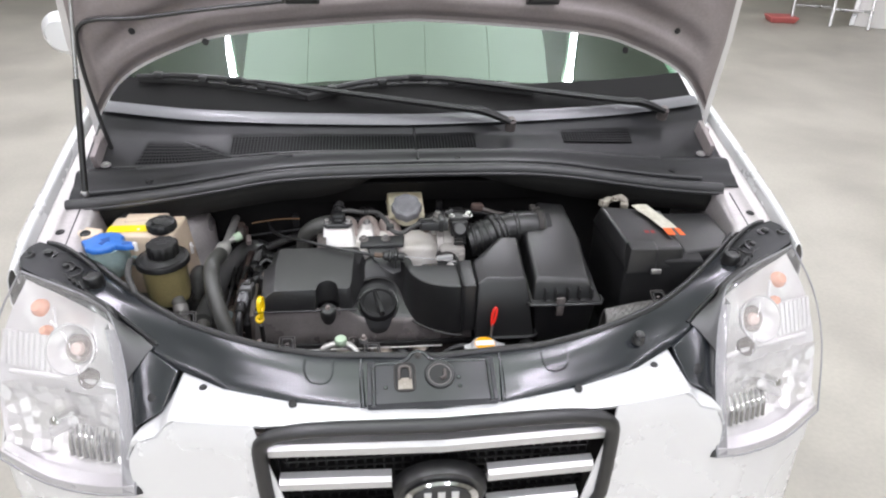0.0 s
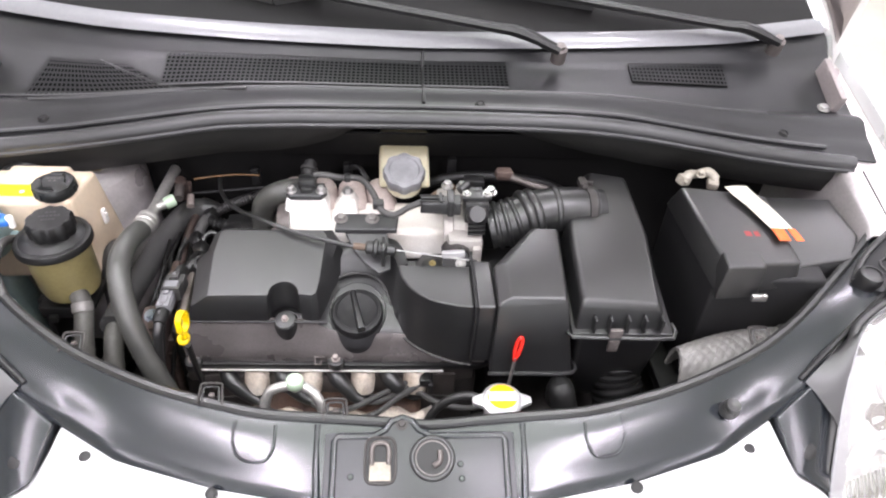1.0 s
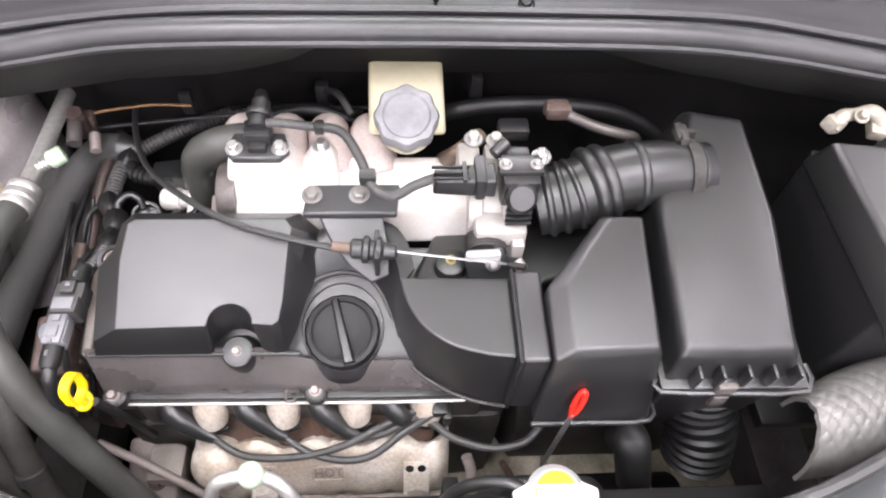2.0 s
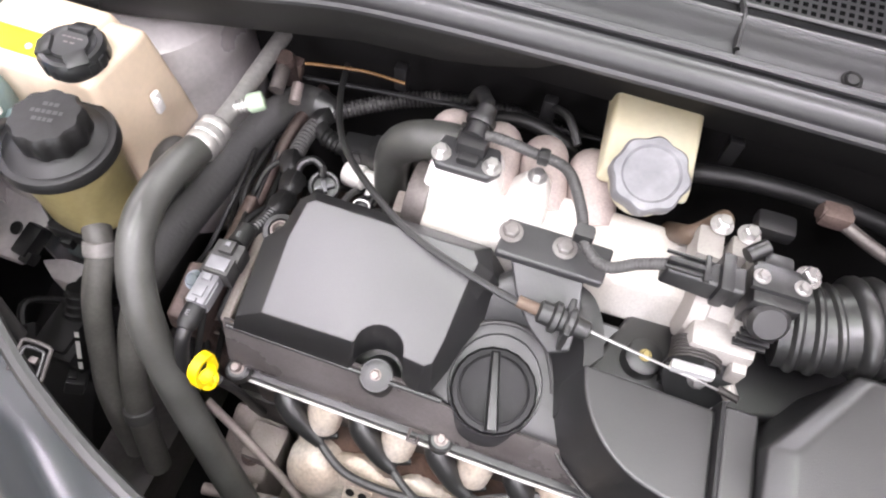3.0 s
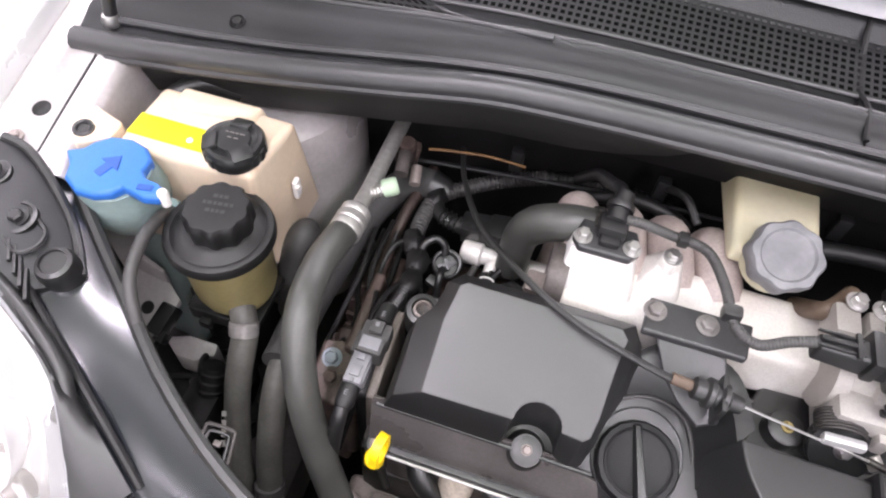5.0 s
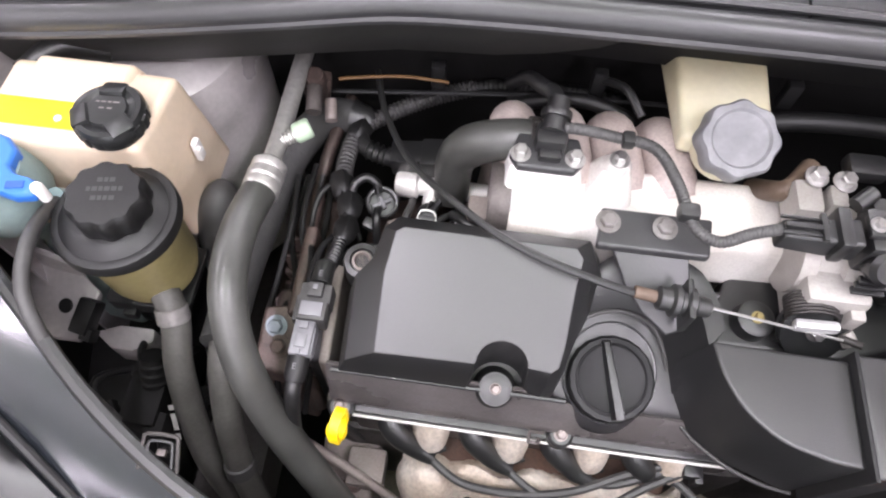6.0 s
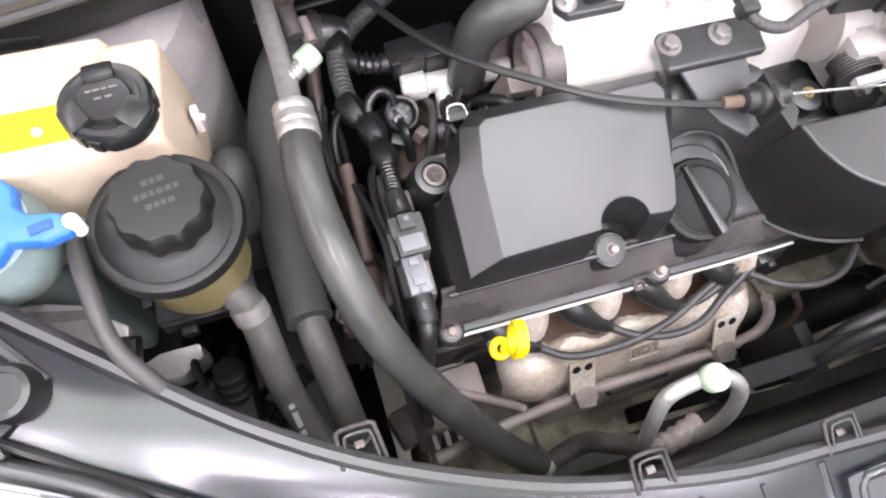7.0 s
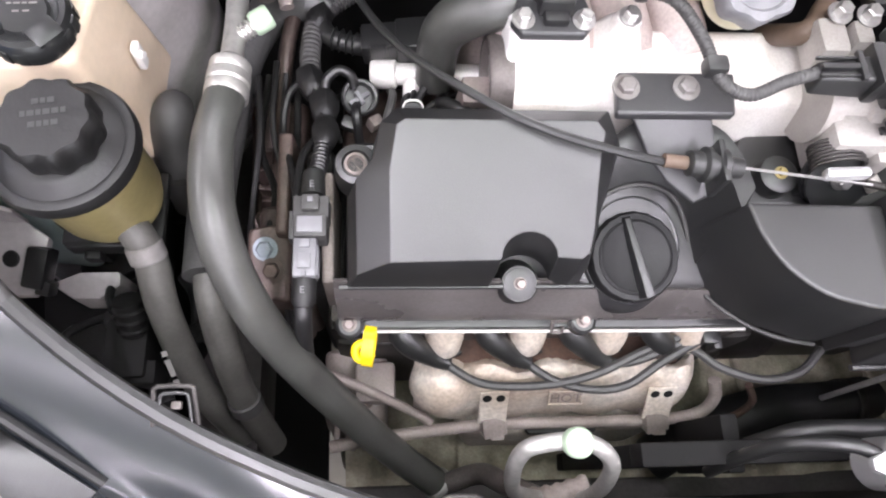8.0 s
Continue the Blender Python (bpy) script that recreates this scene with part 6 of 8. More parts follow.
part("stop_screw", rod((0.066, 0.268, 0.868), (0.08, 0.262, 0.872), 0.003), IRON, throttle)
for k in range(7):
    part("spring_coil", tube([(0.045 + 0.019 * math.cos(a), 0.296 - 0.0028 * k, 0.872 + 0.015 * math.sin(a)) for a in [math.pi * j / 6 for j in range(13)]], 0.0012, 6, 1, curve=False), IRON, throttle)
part("cable_block", box((0.04, 0.268, 0.884), (0.032, 0.008, 0.010), 0.003, (0, -4, 0)), SATIN, throttle, "bright cable nipple")
part("lever_end", merge(box((0.074, 0.292, 0.868), (0.012, 0.03, 0.032), 0.003), box((0.062, 0.296, 0.882), (0.028, 0.014, 0.014), 0.003), rod((0.074, 0.276, 0.862), (0.08, 0.268, 0.858), 0.006)), DULLALLOY, throttle)
idle = part("idle_valve", merge(box((0.072, 0.322, 0.925), (0.034, 0.036, 0.034), 0.005), box((0.072, 0.322, 0.9435), (0.040, 0.018, 0.006), 0.002), box((0.072, 0.343, 0.93), (0.022, 0.014, 0.022), 0.004), lathe([(0.012, -0.014), (0.0145, -0.010), (0.0145, 0.004), (0.011, 0.008), (0, 0.008)], (0.072, 0.301, 0.927), (0, -0.7, 0.6), 20), rod((0.05, 0.342, 0.938), (0.062, 0.352, 0.942), 0.006)), PLASTIC, throttle, "black idle valve")
part("top_screw", merge(hexnut((0.058, 0.322, 0.946), (0, -0.1, 1), 0.004, 0.004), hexnut((0.086, 0.322, 0.946), (0, -0.1, 1), 0.004, 0.004)), STEEL, idle)
for k in range(4):
    part("fin", box((0.072, 0.298 - 0.0015 * k, 0.918 - 0.006 * k), (0.024, 0.006, 0.003), 0.001), PLASTIC, idle)
part("plug", merge(hexa([(-0.006, 0.308, 0.922), (0.05, 0.304, 0.922), (0.05, 0.330, 0.922), (-0.006, 0.325, 0.922)], [(-0.004, 0.310, 0.939), (0.05, 0.306, 0.943), (0.05, 0.328, 0.943), (-0.004, 0.323, 0.939)], 0.003), box((0.036, 0.318, 0.934), (0.010, 0.032, 0.026), 0.003), box((0.010, 0.3165, 0.9425), (0.030, 0.004, 0.004), 0.001), box((0.010, 0.3235, 0.9415), (0.034, 0.002, 0.003), 0.0008), box((0.010, 0.3105, 0.9415), (0.034, 0.002, 0.003), 0.0008), box((0.022, 0.317, 0.943), (0.004, 0.022, 0.004), 0.001)), PLASTIC, throttle, "black connector plug")
for p in ((0.056, 0.373, 0.922), (0.093, 0.338, 0.938), (0.035, 0.375, 0.922)):
    part("bolt", hexnut(p, (0, -0.1, 1), 0.006, 0.008), STEEL, throttle)

# brake fluid reservoir
brake = thing("brake_fluid_reservoir", (-0.03, 0.42, 0.9), "cream brake fluid reservoir with grey cap", "fluid reservoir")
part("tank", hexa([(-0.066, 0.399, 0.900), (0.012, 0.399, 0.900), (0.012, 0.532, 0.88), (-0.070, 0.532, 0.88)], [(-0.063, 0.403, 0.918), (0.009, 0.403, 0.918), (0.010, 0.532, 0.9265), (-0.068, 0.532, 0.9265)], 0.007, 4), PALECREAM, brake)
part("neck", lathe([(0.027, -0.016), (0.026, 0.001)], (-0.028, 0.398, 0.921), (0, -0.42, 0.9), 28), PALECREAM, brake)
bu = Vector((0, -0.42, 0.9)).normalized()
part("cap", lathe([(0.028, 0), (0.030, 0.003), (0.030, 0.018), (0.028, 0.021), (0.023, 0.0215), (0.021, 0.0195), (0, 0.0195)], (-0.028, 0.398, 0.921), bu, 72, 8, 0.045, 0.026), GREYCAP, brake, "grey eight-lobed screw cap")

# plug leads and exhaust
def lead_way(k):
    return [[(-0.236, 0.172, 0.687), (-0.206, 0.155, 0.68), (-0.174, 0.15, 0.68), (-0.134, 0.151, 0.683), (-0.094, 0.159, 0.69), (-0.051, 0.177, 0.70), (0.001, 0.194, 0.715)],
            [(-0.162, 0.171, 0.688), (-0.134, 0.154, 0.683), (-0.099, 0.145, 0.682), (-0.067, 0.148, 0.687), (-0.035, 0.167, 0.698), (0.002, 0.186, 0.71)],
            [(-0.088, 0.171, 0.688), (-0.065, 0.168, 0.688), (-0.039, 0.175, 0.696), (0.002, 0.191, 0.712)],
            [(-0.022, 0.181, 0.694), (-0.003, 0.176, 0.698), (0.019, 0.159, 0.7), (0.057, 0.148, 0.7), (0.093, 0.154, 0.7), (0.115, 0.174, 0.705)]][k]


for k in range(4):
    x = -0.272 + 0.0755 * k
    lead = thing("plug_lead", (x, 0.19, 0.69), "black spark plug lead with rubber boot", "ignition lead", "plug leads")
    way = lead_way(k)
    end = Vector(way[0])
    part("boot", tube([(x - 0.006, 0.216, 0.715), (x - 0.005, 0.202, 0.716), (x, 0.191, 0.712), (x + 0.010, 0.183, 0.705), end + Vector((-0.010, 0.004, 0.006)), end + Vector((0.004, -0.001, 0.0))], [0.0112, 0.0122, 0.0124, 0.0112, 0.0088, 0.0066], 16, 5), RUBBER, lead)
    part("boot_seal", lathe([(0.0135, -0.003), (0.0155, -0.002), (0.0155, 0.002), (0.0135, 0.003)], (x - 0.0055, 0.209, 0.7155), (0.05, -1, 0.0), 20), DARK, lead)
    part("wire", tube(way, 0.0042, 8, 6), DUSTY, lead)
part("wire_holder", merge(box((0.004, 0.192, 0.714), (0.016, 0.026, 0.014), 0.003), box((0.012, 0.19, 0.705), (0.008, 0.03, 0.02), 0.002)), PLASTIC, engine)

exhaust = thing("exhaust_manifold", (-0.12, 0.15, 0.55), "heat-stained exhaust manifold shield", "exhaust")
rng_e = random.Random(4)
prof = [(0.182, 0.655), (0.177, 0.664), (0.171, 0.668), (0.163, 0.667), (0.155, 0.661), (0.148, 0.651), (0.142, 0.639), (0.137, 0.625), (0.134, 0.612), (0.132, 0.60)]
rows = []
for i in range(61):
    x = -0.262 + 0.278 * i / 60
    bow = max(math.exp(-((x - (-0.235 + 0.0755 * k)) / 0.017) ** 2) for k in range(4))
    pinch = max(0.0, min(1.0, (x + 0.264) / 0.03, (0.017 - x) / 0.012)) ** 0.6
    row = []
    for j, (y, z) in enumerate(prof):
        top = max(0.0, 1 - j / 4)
        dent = 0.0012 * math.sin(x * 130 + j * 0.9) + 0.0008 * rng_e.uniform(-1, 1)
        row.append((x, y - 0.010 * bow * top - 0.003 * bow * (1 - top) + 0.016 * (1 - pinch) + dent, z - 0.004 * bow * top - 0.016 * (1 - pinch) + dent))
    rows.append(row)
part("shield", sheet(rows, 0.0016), SHIELD, exhaust, "thin pressed heat shield")
part("end_dome", lathe([(0, 0.026), (0.012, 0.0245), (0.024, 0.017), (0.031, 0.004), (0.032, -0.02)], (-0.236, 0.158, 0.644), (-0.25, -0.6, 0.76), 28), SHIELD, exhaust, "domed shield end")
for k in range(4):
    x = -0.236 + 0.0755 * k
    part("port", merge(tube([(x, 0.218, 0.716), (x, 0.204, 0.711), (x, 0.194, 0.702), (x, 0.188, 0.690)], [0.0195, 0.019, 0.0175, 0.0155], 18, 4), box((x, 0.209, 0.70), (0.06, 0.012, 0.03), 0.004)), SHIELD, exhaust, "rust-stained cast port")
    part("gasket_gap", tube([(x - 0.016, 0.183, 0.684), (x, 0.178, 0.6835), (x + 0.016, 0.183, 0.684)], 0.0035, 8, 5), DARK, exhaust)
part("collector", hexa([(-0.25, 0.15, 0.56), (0.0, 0.15, 0.56), (0.0, 0.195, 0.56), (-0.25, 0.195, 0.56)], [(-0.25, 0.165, 0.65), (0.0, 0.165, 0.65), (0.0, 0.2, 0.68), (-0.25, 0.2, 0.68)], 0.012), RUST, exhaust)
part("lower_shield", hexa([(-0.20, 0.105, 0.47), (0.0, 0.105, 0.47), (0.0, 0.15, 0.47), (-0.20, 0.15, 0.47)], [(-0.22, 0.116, 0.575), (0.004, 0.116, 0.575), (0.004, 0.15, 0.58), (-0.22, 0.15, 0.58)], 0.014), SHIELD, exhaust, "dull lower shield")
part("slot", prism([(-0.14, 0.1125), (-0.07, 0.1125), (-0.065, 0.1195), (-0.145, 0.1195)], 0.565, 0.58, 0.002), DARK, exhaust)
SN_ = Vector((0, -0.78, 0.62)).normalized()
SR_, SU_ = Vector((1, 0, 0)), Vector((0, 0.62, 0.78)).normalized()


def on_shield(x, u, lift):
    """A place on the shield's sloping face: across x and up u from its middle."""
    return Vector((x, 0.1435, 0.646)) + SU_ * u + SN_ * lift


def patch(x0, x1, u0, u1, lift, thick, w=0.0005):
    lo = [on_shield(x, u, lift) for x, u in ((x0, u0), (x1, u0), (x1, u1), (x0, u1))]
    return hexa(lo, [p + SN_ * thick for p in lo], w, 1)


sign = part("hot_sign", merge(patch(-0.133, -0.099, -0.009, -0.0075, 0.001, 0.002), patch(-0.133, -0.099, 0.0075, 0.009, 0.001, 0.002), patch(-0.133, -0.1315, -0.0075, 0.0075, 0.001, 0.002), patch(-0.1005, -0.099, -0.0075, 0.0075, 0.001, 0.002)), SHIELD, exhaust, "raised warning frame on the shield")
words("HOT", on_shield(-0.116, -0.0042, 0.003), SR_, SU_, 0.0105, CAST, sign)
for x0 in (-0.035, -0.20):
    part("tab", patch(x0, x0 + 0.028, -0.03, 0.012, 0.002, 0.0022), SHIELD, exhaust, "riveted tab")
    for dx in (0.007, 0.020):
        c_ = on_shield(x0 + dx, 0.004, 0.0044)
        part("tab_hole", lathe([(0, 0.0), (0.0042, 0.0), (0.0046, 0.0003)], c_, SN_, 14), DARK, exhaust)
    part("strap", merge(box((x0 + 0.016, 0.122, 0.617), (0.024, 0.022, 0.018), 0.002, (35, 0, 12)), box((x0 + 0.02, 0.113, 0.613), (0.014, 0.012, 0.012), 0.002, (20, 0, 0))), CAST, exhaust, "clamped pipe strap")
solo("oil_pipe", tube([(-0.345, 0.105, 0.60), (-0.28, 0.114, 0.604), (-0.2, 0.121, 0.608), (-0.18, 0.122, 0.609), (-0.03, 0.121, 0.61), (0.0, 0.122, 0.612), (0.03, 0.127, 0.618), (0.04, 0.14, 0.634), (0.035, 0.155, 0.65)], 0.0062, 12, 6), CAST, "grey metal pipe along the exhaust", "pipe")
solo("oil_pipe", tube([(-0.36, 0.175, 0.67), (-0.315, 0.158, 0.645), (-0.262, 0.135, 0.615), (-0.245, 0.125, 0.607)], 0.0048, 10, 6), CAST, "thin grey metal pipe beside the exhaust", "pipe")
solo("oxygen_sensor_wire", tube([(0.03, 0.128, 0.585), (0.05, 0.118, 0.57), (0.075, 0.122, 0.585), (0.088, 0.135, 0.615), (0.075, 0.15, 0.64)], 0.004, 8, 6), RUST, "brown sensor wire below the exhaust", "wiring")
alt = thing("alternator", (-0.3, 0.13, 0.5), "dull cast alternator below the exhaust", "alternator")
part("case", merge(hexa([(-0.352, 0.115, 0.50), (-0.288, 0.115, 0.50), (-0.288, 0.2, 0.50), (-0.352, 0.2, 0.50)], [(-0.348, 0.13, 0.592), (-0.292, 0.13, 0.592), (-0.288, 0.2, 0.615), (-0.352, 0.2, 0.615)], 0.01), box((-0.30, 0.165, 0.61), (0.04, 0.04, 0.03), 0.006)), CAST, alt)
for k in range(4):
    part("vent_rib", box((-0.34 + 0.013 * k, 0.118, 0.55), (0.006, 0.02, 0.07), 0.002, (-8, 0, 0)), CAST, alt)
part("bolt", hexnut((-0.312, 0.15, 0.606), (0, -0.3, 0.95), 0.007, 0.008), GREASE, alt)

# dipsticks
dip = thing("dipstick", (-0.306, 0.165, 0.70), "yellow plastic oil dipstick handle", "dipstick")
part("tube", tube([(-0.305, 0.185, 0.66), (-0.306, 0.175, 0.75), (-0.304, 0.164, 0.816)], 0.004, 8, 4), DARK, dip)
DC = Vector((-0.298, 0.1545, 0.868))
DA = Vector((0.02, 0.12, 0.99)).normalized()
DW = Vector((0.15, 0.99, 0.0)).normalized()
DN = DW.cross(DA).normalized()
DW = DA.cross(DN).normalized()
lo = [(0.0105 * math.cos(a) + math.copysign(0.0055, math.cos(a)), 0.0112 * math.sin(a)) for a in [2 * math.pi * k / 24 + 0.01 for k in range(25)]]
handle = part("handle", sheet([[DC + DA * a + DW * b + DN * w for a, b in lo] for w in (-0.0036, -0.0012, 0.0012, 0.0036)], 0.0034), YELLOW, dip, angle=50)
part("neck", tube([DC - DA * 0.017, DC - DA * 0.024 + DW * 0.001, Vector((-0.302, 0.156, 0.839))], 0.0036, 8, 4), YELLOW, handle)
rc = Vector((-0.3035, 0.157, 0.836))
part("ring", tube([rc + Vector((0.0052 * math.cos(a), 0.0052 * math.sin(a), 0.003 * math.sin(a))) for a in [2 * math.pi * k / 16 for k in range(17)]], 0.003, 10, 1, curve=False), YELLOW, handle)
atf = thing("gearbox_dipstick", (0.112, 0.135, 0.74), "red-handled gearbox dipstick beside the radiator cap", "dipstick")
part("rod", rod((0.108, 0.13, 0.70), (0.118, 0.142, 0.815), 0.0025, seg=8), STEEL, atf)
part("handle", tube([(0.117, 0.1415, 0.810), (0.1220, 0.1440, 0.822), (0.1258, 0.150, 0.837), (0.1240, 0.1525, 0.842), (0.1205, 0.1515, 0.838), (0.1168, 0.1465, 0.824), (0.117, 0.142, 0.811)], 0.0026, 8, 4), RED, atf)

# ---- hoses on the offside ----
ac = thing("air_conditioning_hose", (-0.3, 0.2, 0.6), "thick black air-conditioning hose with aluminium end", "hose")
part("hose", tube([(-0.4, 0.34, 0.868), (-0.403, 0.29, 0.880), (-0.398, 0.24, 0.880), (-0.386, 0.2, 0.848), (-0.363, 0.167, 0.79), (-0.322, 0.129, 0.70), (-0.278, 0.094, 0.62), (-0.237, 0.066, 0.571)], 0.0146, 18, 6), HOSE, ac)
part("ferrule", merge(lathe([(0.0148, 0), (0.0158, 0.002), (0.0158, 0.009), (0.0142, 0.011), (0.0158, 0.013), (0.0158, 0.020), (0.0138, 0.022), (0.0152, 0.024), (0.0152, 0.030), (0.0105, 0.035)], (-0.4, 0.333, 0.869), (0.03, 1, -0.1), 24)), PIPE, ac, "crimped aluminium ferrule")
part("pipe", tube([(-0.399, 0.366, 0.866), (-0.398, 0.40, 0.864), (-0.399, 0.44, 0.862), (-0.4, 0.505, 0.858)], 0.0084, 16, 5), PIPE, ac, "aluminium pipe")
part("end_band", lathe([(0.0152, 0), (0.0165, 0.002), (0.0165, 0.006), (0.0152, 0.008)], (-0.241, 0.069, 0.576), (0.05, -0.035, -0.05), 24), PIPE, ac, "aluminium end band")
port = part("service_port", merge(rod((-0.397, 0.388, 0.866), (-0.384, 0.397, 0.868), 0.0062), *[lathe([(0.006, -0.001), (0.0072, 0), (0.006, 0.001)], Vector((-0.393, 0.391, 0.8665)).lerp(Vector((-0.384, 0.397, 0.868)), k / 3), (0.8, 0.55, 0.1), 16) for k in range(4)]), PIPE, ac)
part("port_cap", lathe([(0.0078, 0), (0.0092, 0.002), (0.0092, 0.0135), (0.008, 0.0155), (0, 0.0155)], (-0.385, 0.397, 0.868), (0.8, 0.5, 0.15), 18), MINT, port, "pale green cap")
hot = thing("coolant_hose", (-0.41, 0.28, 0.7), "black foam-sleeved hose running down beside the engine", "hose")
part("sleeve", tube([(-0.352, 0.476, 0.80), (-0.378, 0.476, 0.796), (-0.402, 0.458, 0.782), (-0.418, 0.42, 0.772), (-0.427, 0.36, 0.768), (-0.430, 0.30, 0.774), (-0.427, 0.228, 0.782)], [0.0165, 0.0185, 0.0185, 0.0185, 0.0185, 0.0185, 0.0185], 18, 6), FOAM, hot, "foam sleeve")
part("sleeve_end", tube([(-0.354, 0.476, 0.80), (-0.341, 0.474, 0.80), (-0.332, 0.468, 0.80)], [0.0175, 0.014, 0.009], 16, 5), RUBBER, hot, "taped black end")
part("hose", tube([(-0.428, 0.25, 0.780), (-0.425, 0.215, 0.772), (-0.42, 0.18, 0.74), (-0.414, 0.145, 0.68), (-0.40, 0.11, 0.6)], 0.0128, 14, 6), GREYHOSE, hot)
part("hose_band", lathe([(0.0135, -0.007), (0.0148, -0.006), (0.0148, 0.006), (0.0135, 0.007)], (-0.4135, 0.142, 0.676), (0.01, -0.035, -0.06), 22), DUSTY, hot)
psh = thing("power_steering_hose", (-0.45, 0.18, 0.65), "dusty black hose below the steering fluid reservoir", "hose")
part("hose", tube([(-0.476, 0.258, 0.817), (-0.469, 0.249, 0.813), (-0.464, 0.236, 0.80), (-0.461, 0.208, 0.775), (-0.457, 0.18, 0.73), (-0.446, 0.148, 0.68), (-0.43, 0.12, 0.6)], 0.0126, 16, 6), GREYHOSE, psh)
part("clamp", lathe([(0.0128, -0.007), (0.0138, -0.006), (0.0138, 0.006), (0.0128, 0.007)], (-0.466, 0.241, 0.806), (0.2, -0.7, -0.7), 22), DUSTY2, psh)
bars((-0.4585, 0.172, 0.752), (0.05, -0.5, -0.85), (1, 0.2, 0.1), [[0.006, -0.004, 0.02, -0.004, 0.008]], 0.0045, 0.003, GREYINK2, psh, 0.0144)
wh = thing("washer_fill_hose", (-0.565, 0.25, 0.74), "thin black hose from the washer tank", "hose")
part("hose", tube([(-0.552, 0.302, 0.876), (-0.547, 0.278, 0.895), (-0.539, 0.245, 0.909), (-0.533, 0.212, 0.901), (-0.517, 0.186, 0.884), (-0.502, 0.166, 0.855), (-0.49, 0.15, 0.79)], 0.0055, 12, 6), DUSTY, wh)

hb = thing("tank_outlet_hose", (-0.452, 0.35, 0.80), "short black hose end beside the coolant tank", "hose")
part("hose", tube([(-0.453, 0.368, 0.808), (-0.455, 0.359, 0.811), (-0.458, 0.345, 0.803), (-0.460, 0.33, 0.775), (-0.462, 0.318, 0.72)], [0.012, 0.0165, 0.018, 0.018, 0.017], 20, 6), DUSTY, hb)
part("clip", lathe([(0.0178, -0.003), (0.0192, -0.003), (0.0192, 0.003), (0.0178, 0.003)], (-0.460, 0.328, 0.768), (-0.02, -0.4, -0.9), 22), IRON, hb)
solo("sound_pad", hexa([(-0.555, 0.452, 0.885), (-0.49, 0.452, 0.885), (-0.49, 0.48, 0.885), (-0.555, 0.48, 0.885)], [(-0.55, 0.455, 0.902), (-0.495, 0.455, 0.902), (-0.495, 0.478, 0.915), (-0.55, 0.478, 0.915)], 0.006), TAN, "tan foam pad on the bulkhead beside the coolant tank", "foam pad")
# power steering reservoir
ps = thing("power_steering_reservoir", (-0.497, 0.285, 0.78), "amber steering fluid reservoir with black lid", "fluid reservoir")
PU = Vector((0, 0, 1))
part("bowl", lathe([(0, 0.0), (0.028, 0.0), (0.036, 0.006), (0.0395, 0.02), (0.041, 0.085), (0.042, 0.087)], (-0.494, 0.284, 0.80), PU, 36), AMBER, ps)
part("nipple", rod((-0.482, 0.264, 0.819), (-0.474, 0.256, 0.815), 0.0105), AMBER, ps)
lid = part("lid", lathe([(0.043, 0.0), (0.0485, 0.002), (0.0485, 0.008), (0.047, 0.012), (0.043, 0.0135), (0.041, 0.013), (0.034, 0.018), (0.029, 0.02), (0, 0.02)], (-0.494, 0.284, 0.884), PU, 44), DARK, ps)
pcap = part("cap", lathe([(0.027, 0), (0.0285, 0.003), (0.0285, 0.02), (0.026, 0.0235), (0.022, 0.024), (0, 0.0245)], (-0.490, 0.285, 0.903), PU, 90, 10, 0.042, 0.022), DARK, ps, "ten-lobed screw cap")
bars((-0.490, 0.2935, 0.903), (1, 0.15, 0), (-0.15, 1, 0), [[0.004, -0.001, 0.003, -0.001, 0.004], [0.003, -0.001, 0.004, -0.001, 0.003, -0.001, 0.004, -0.001, 0.004, -0.001, 0.003], [0.004, -0.001, 0.003, -0.001, 0.003, -0.001, 0.004]], 0.0038, 0.004, COVER, pcap, 0.0248)
part("bracket", merge(box((-0.497, 0.282, 0.79), (0.075, 0.06, 0.008), 0.002), box((-0.497, 0.252, 0.785), (0.07, 0.005, 0.018), 0.0015), box((-0.515, 0.247, 0.778), (0.012, 0.008, 0.012), 0.002), box((-0.54, 0.30, 0.74), (0.008, 0.06, 0.1), 0.002)), DARK, ps)

# coolant expansion tank
ct = thing("coolant_tank", (-0.55, 0.37, 0.78), "cream plastic coolant expansion tank", "fluid reservoir")
part("tank", hexa([(-0.618, 0.316, 0.79), (-0.47, 0.324, 0.79), (-0.468, 0.425, 0.79), (-0.615, 0.425, 0.79)],
                  [(-0.612, 0.322, 0.921), (-0.482, 0.328, 0.921), (-0.472, 0.402, 0.923), (-0.61, 0.405, 0.921)], 0.008, 4), CREAM, ct)
part("shoulder", hexa([(-0.59, 0.374, 0.91), (-0.505, 0.384, 0.91), (-0.5, 0.408, 0.91), (-0.59, 0.408, 0.91)], [(-0.585, 0.378, 0.929), (-0.51, 0.388, 0.929), (-0.505, 0.404, 0.929), (-0.585, 0.404, 0.929)], 0.005, 3), CREAM, ct)
part("lug", prism([(-0.637, 0.305), (-0.655, 0.327), (-0.661, 0.347), (-0.645, 0.353), (-0.612, 0.342), (-0.612, 0.322)], 0.905, lambda x, y: 0.929, 0.004, 3), CREAM, ct)
part("lug_bolt", lathe([(0.0095, -0.004), (0.0095, 0.0025), (0.0078, 0.004), (0.006, 0.0032), (0.005, 0.0012), (0, 0.0012)], (-0.638, 0.3225, 0.929), (0, -0.15, 1), 22), PLASTIC, ct)
CC = Vector((-0.506, 0.350, 0.920))
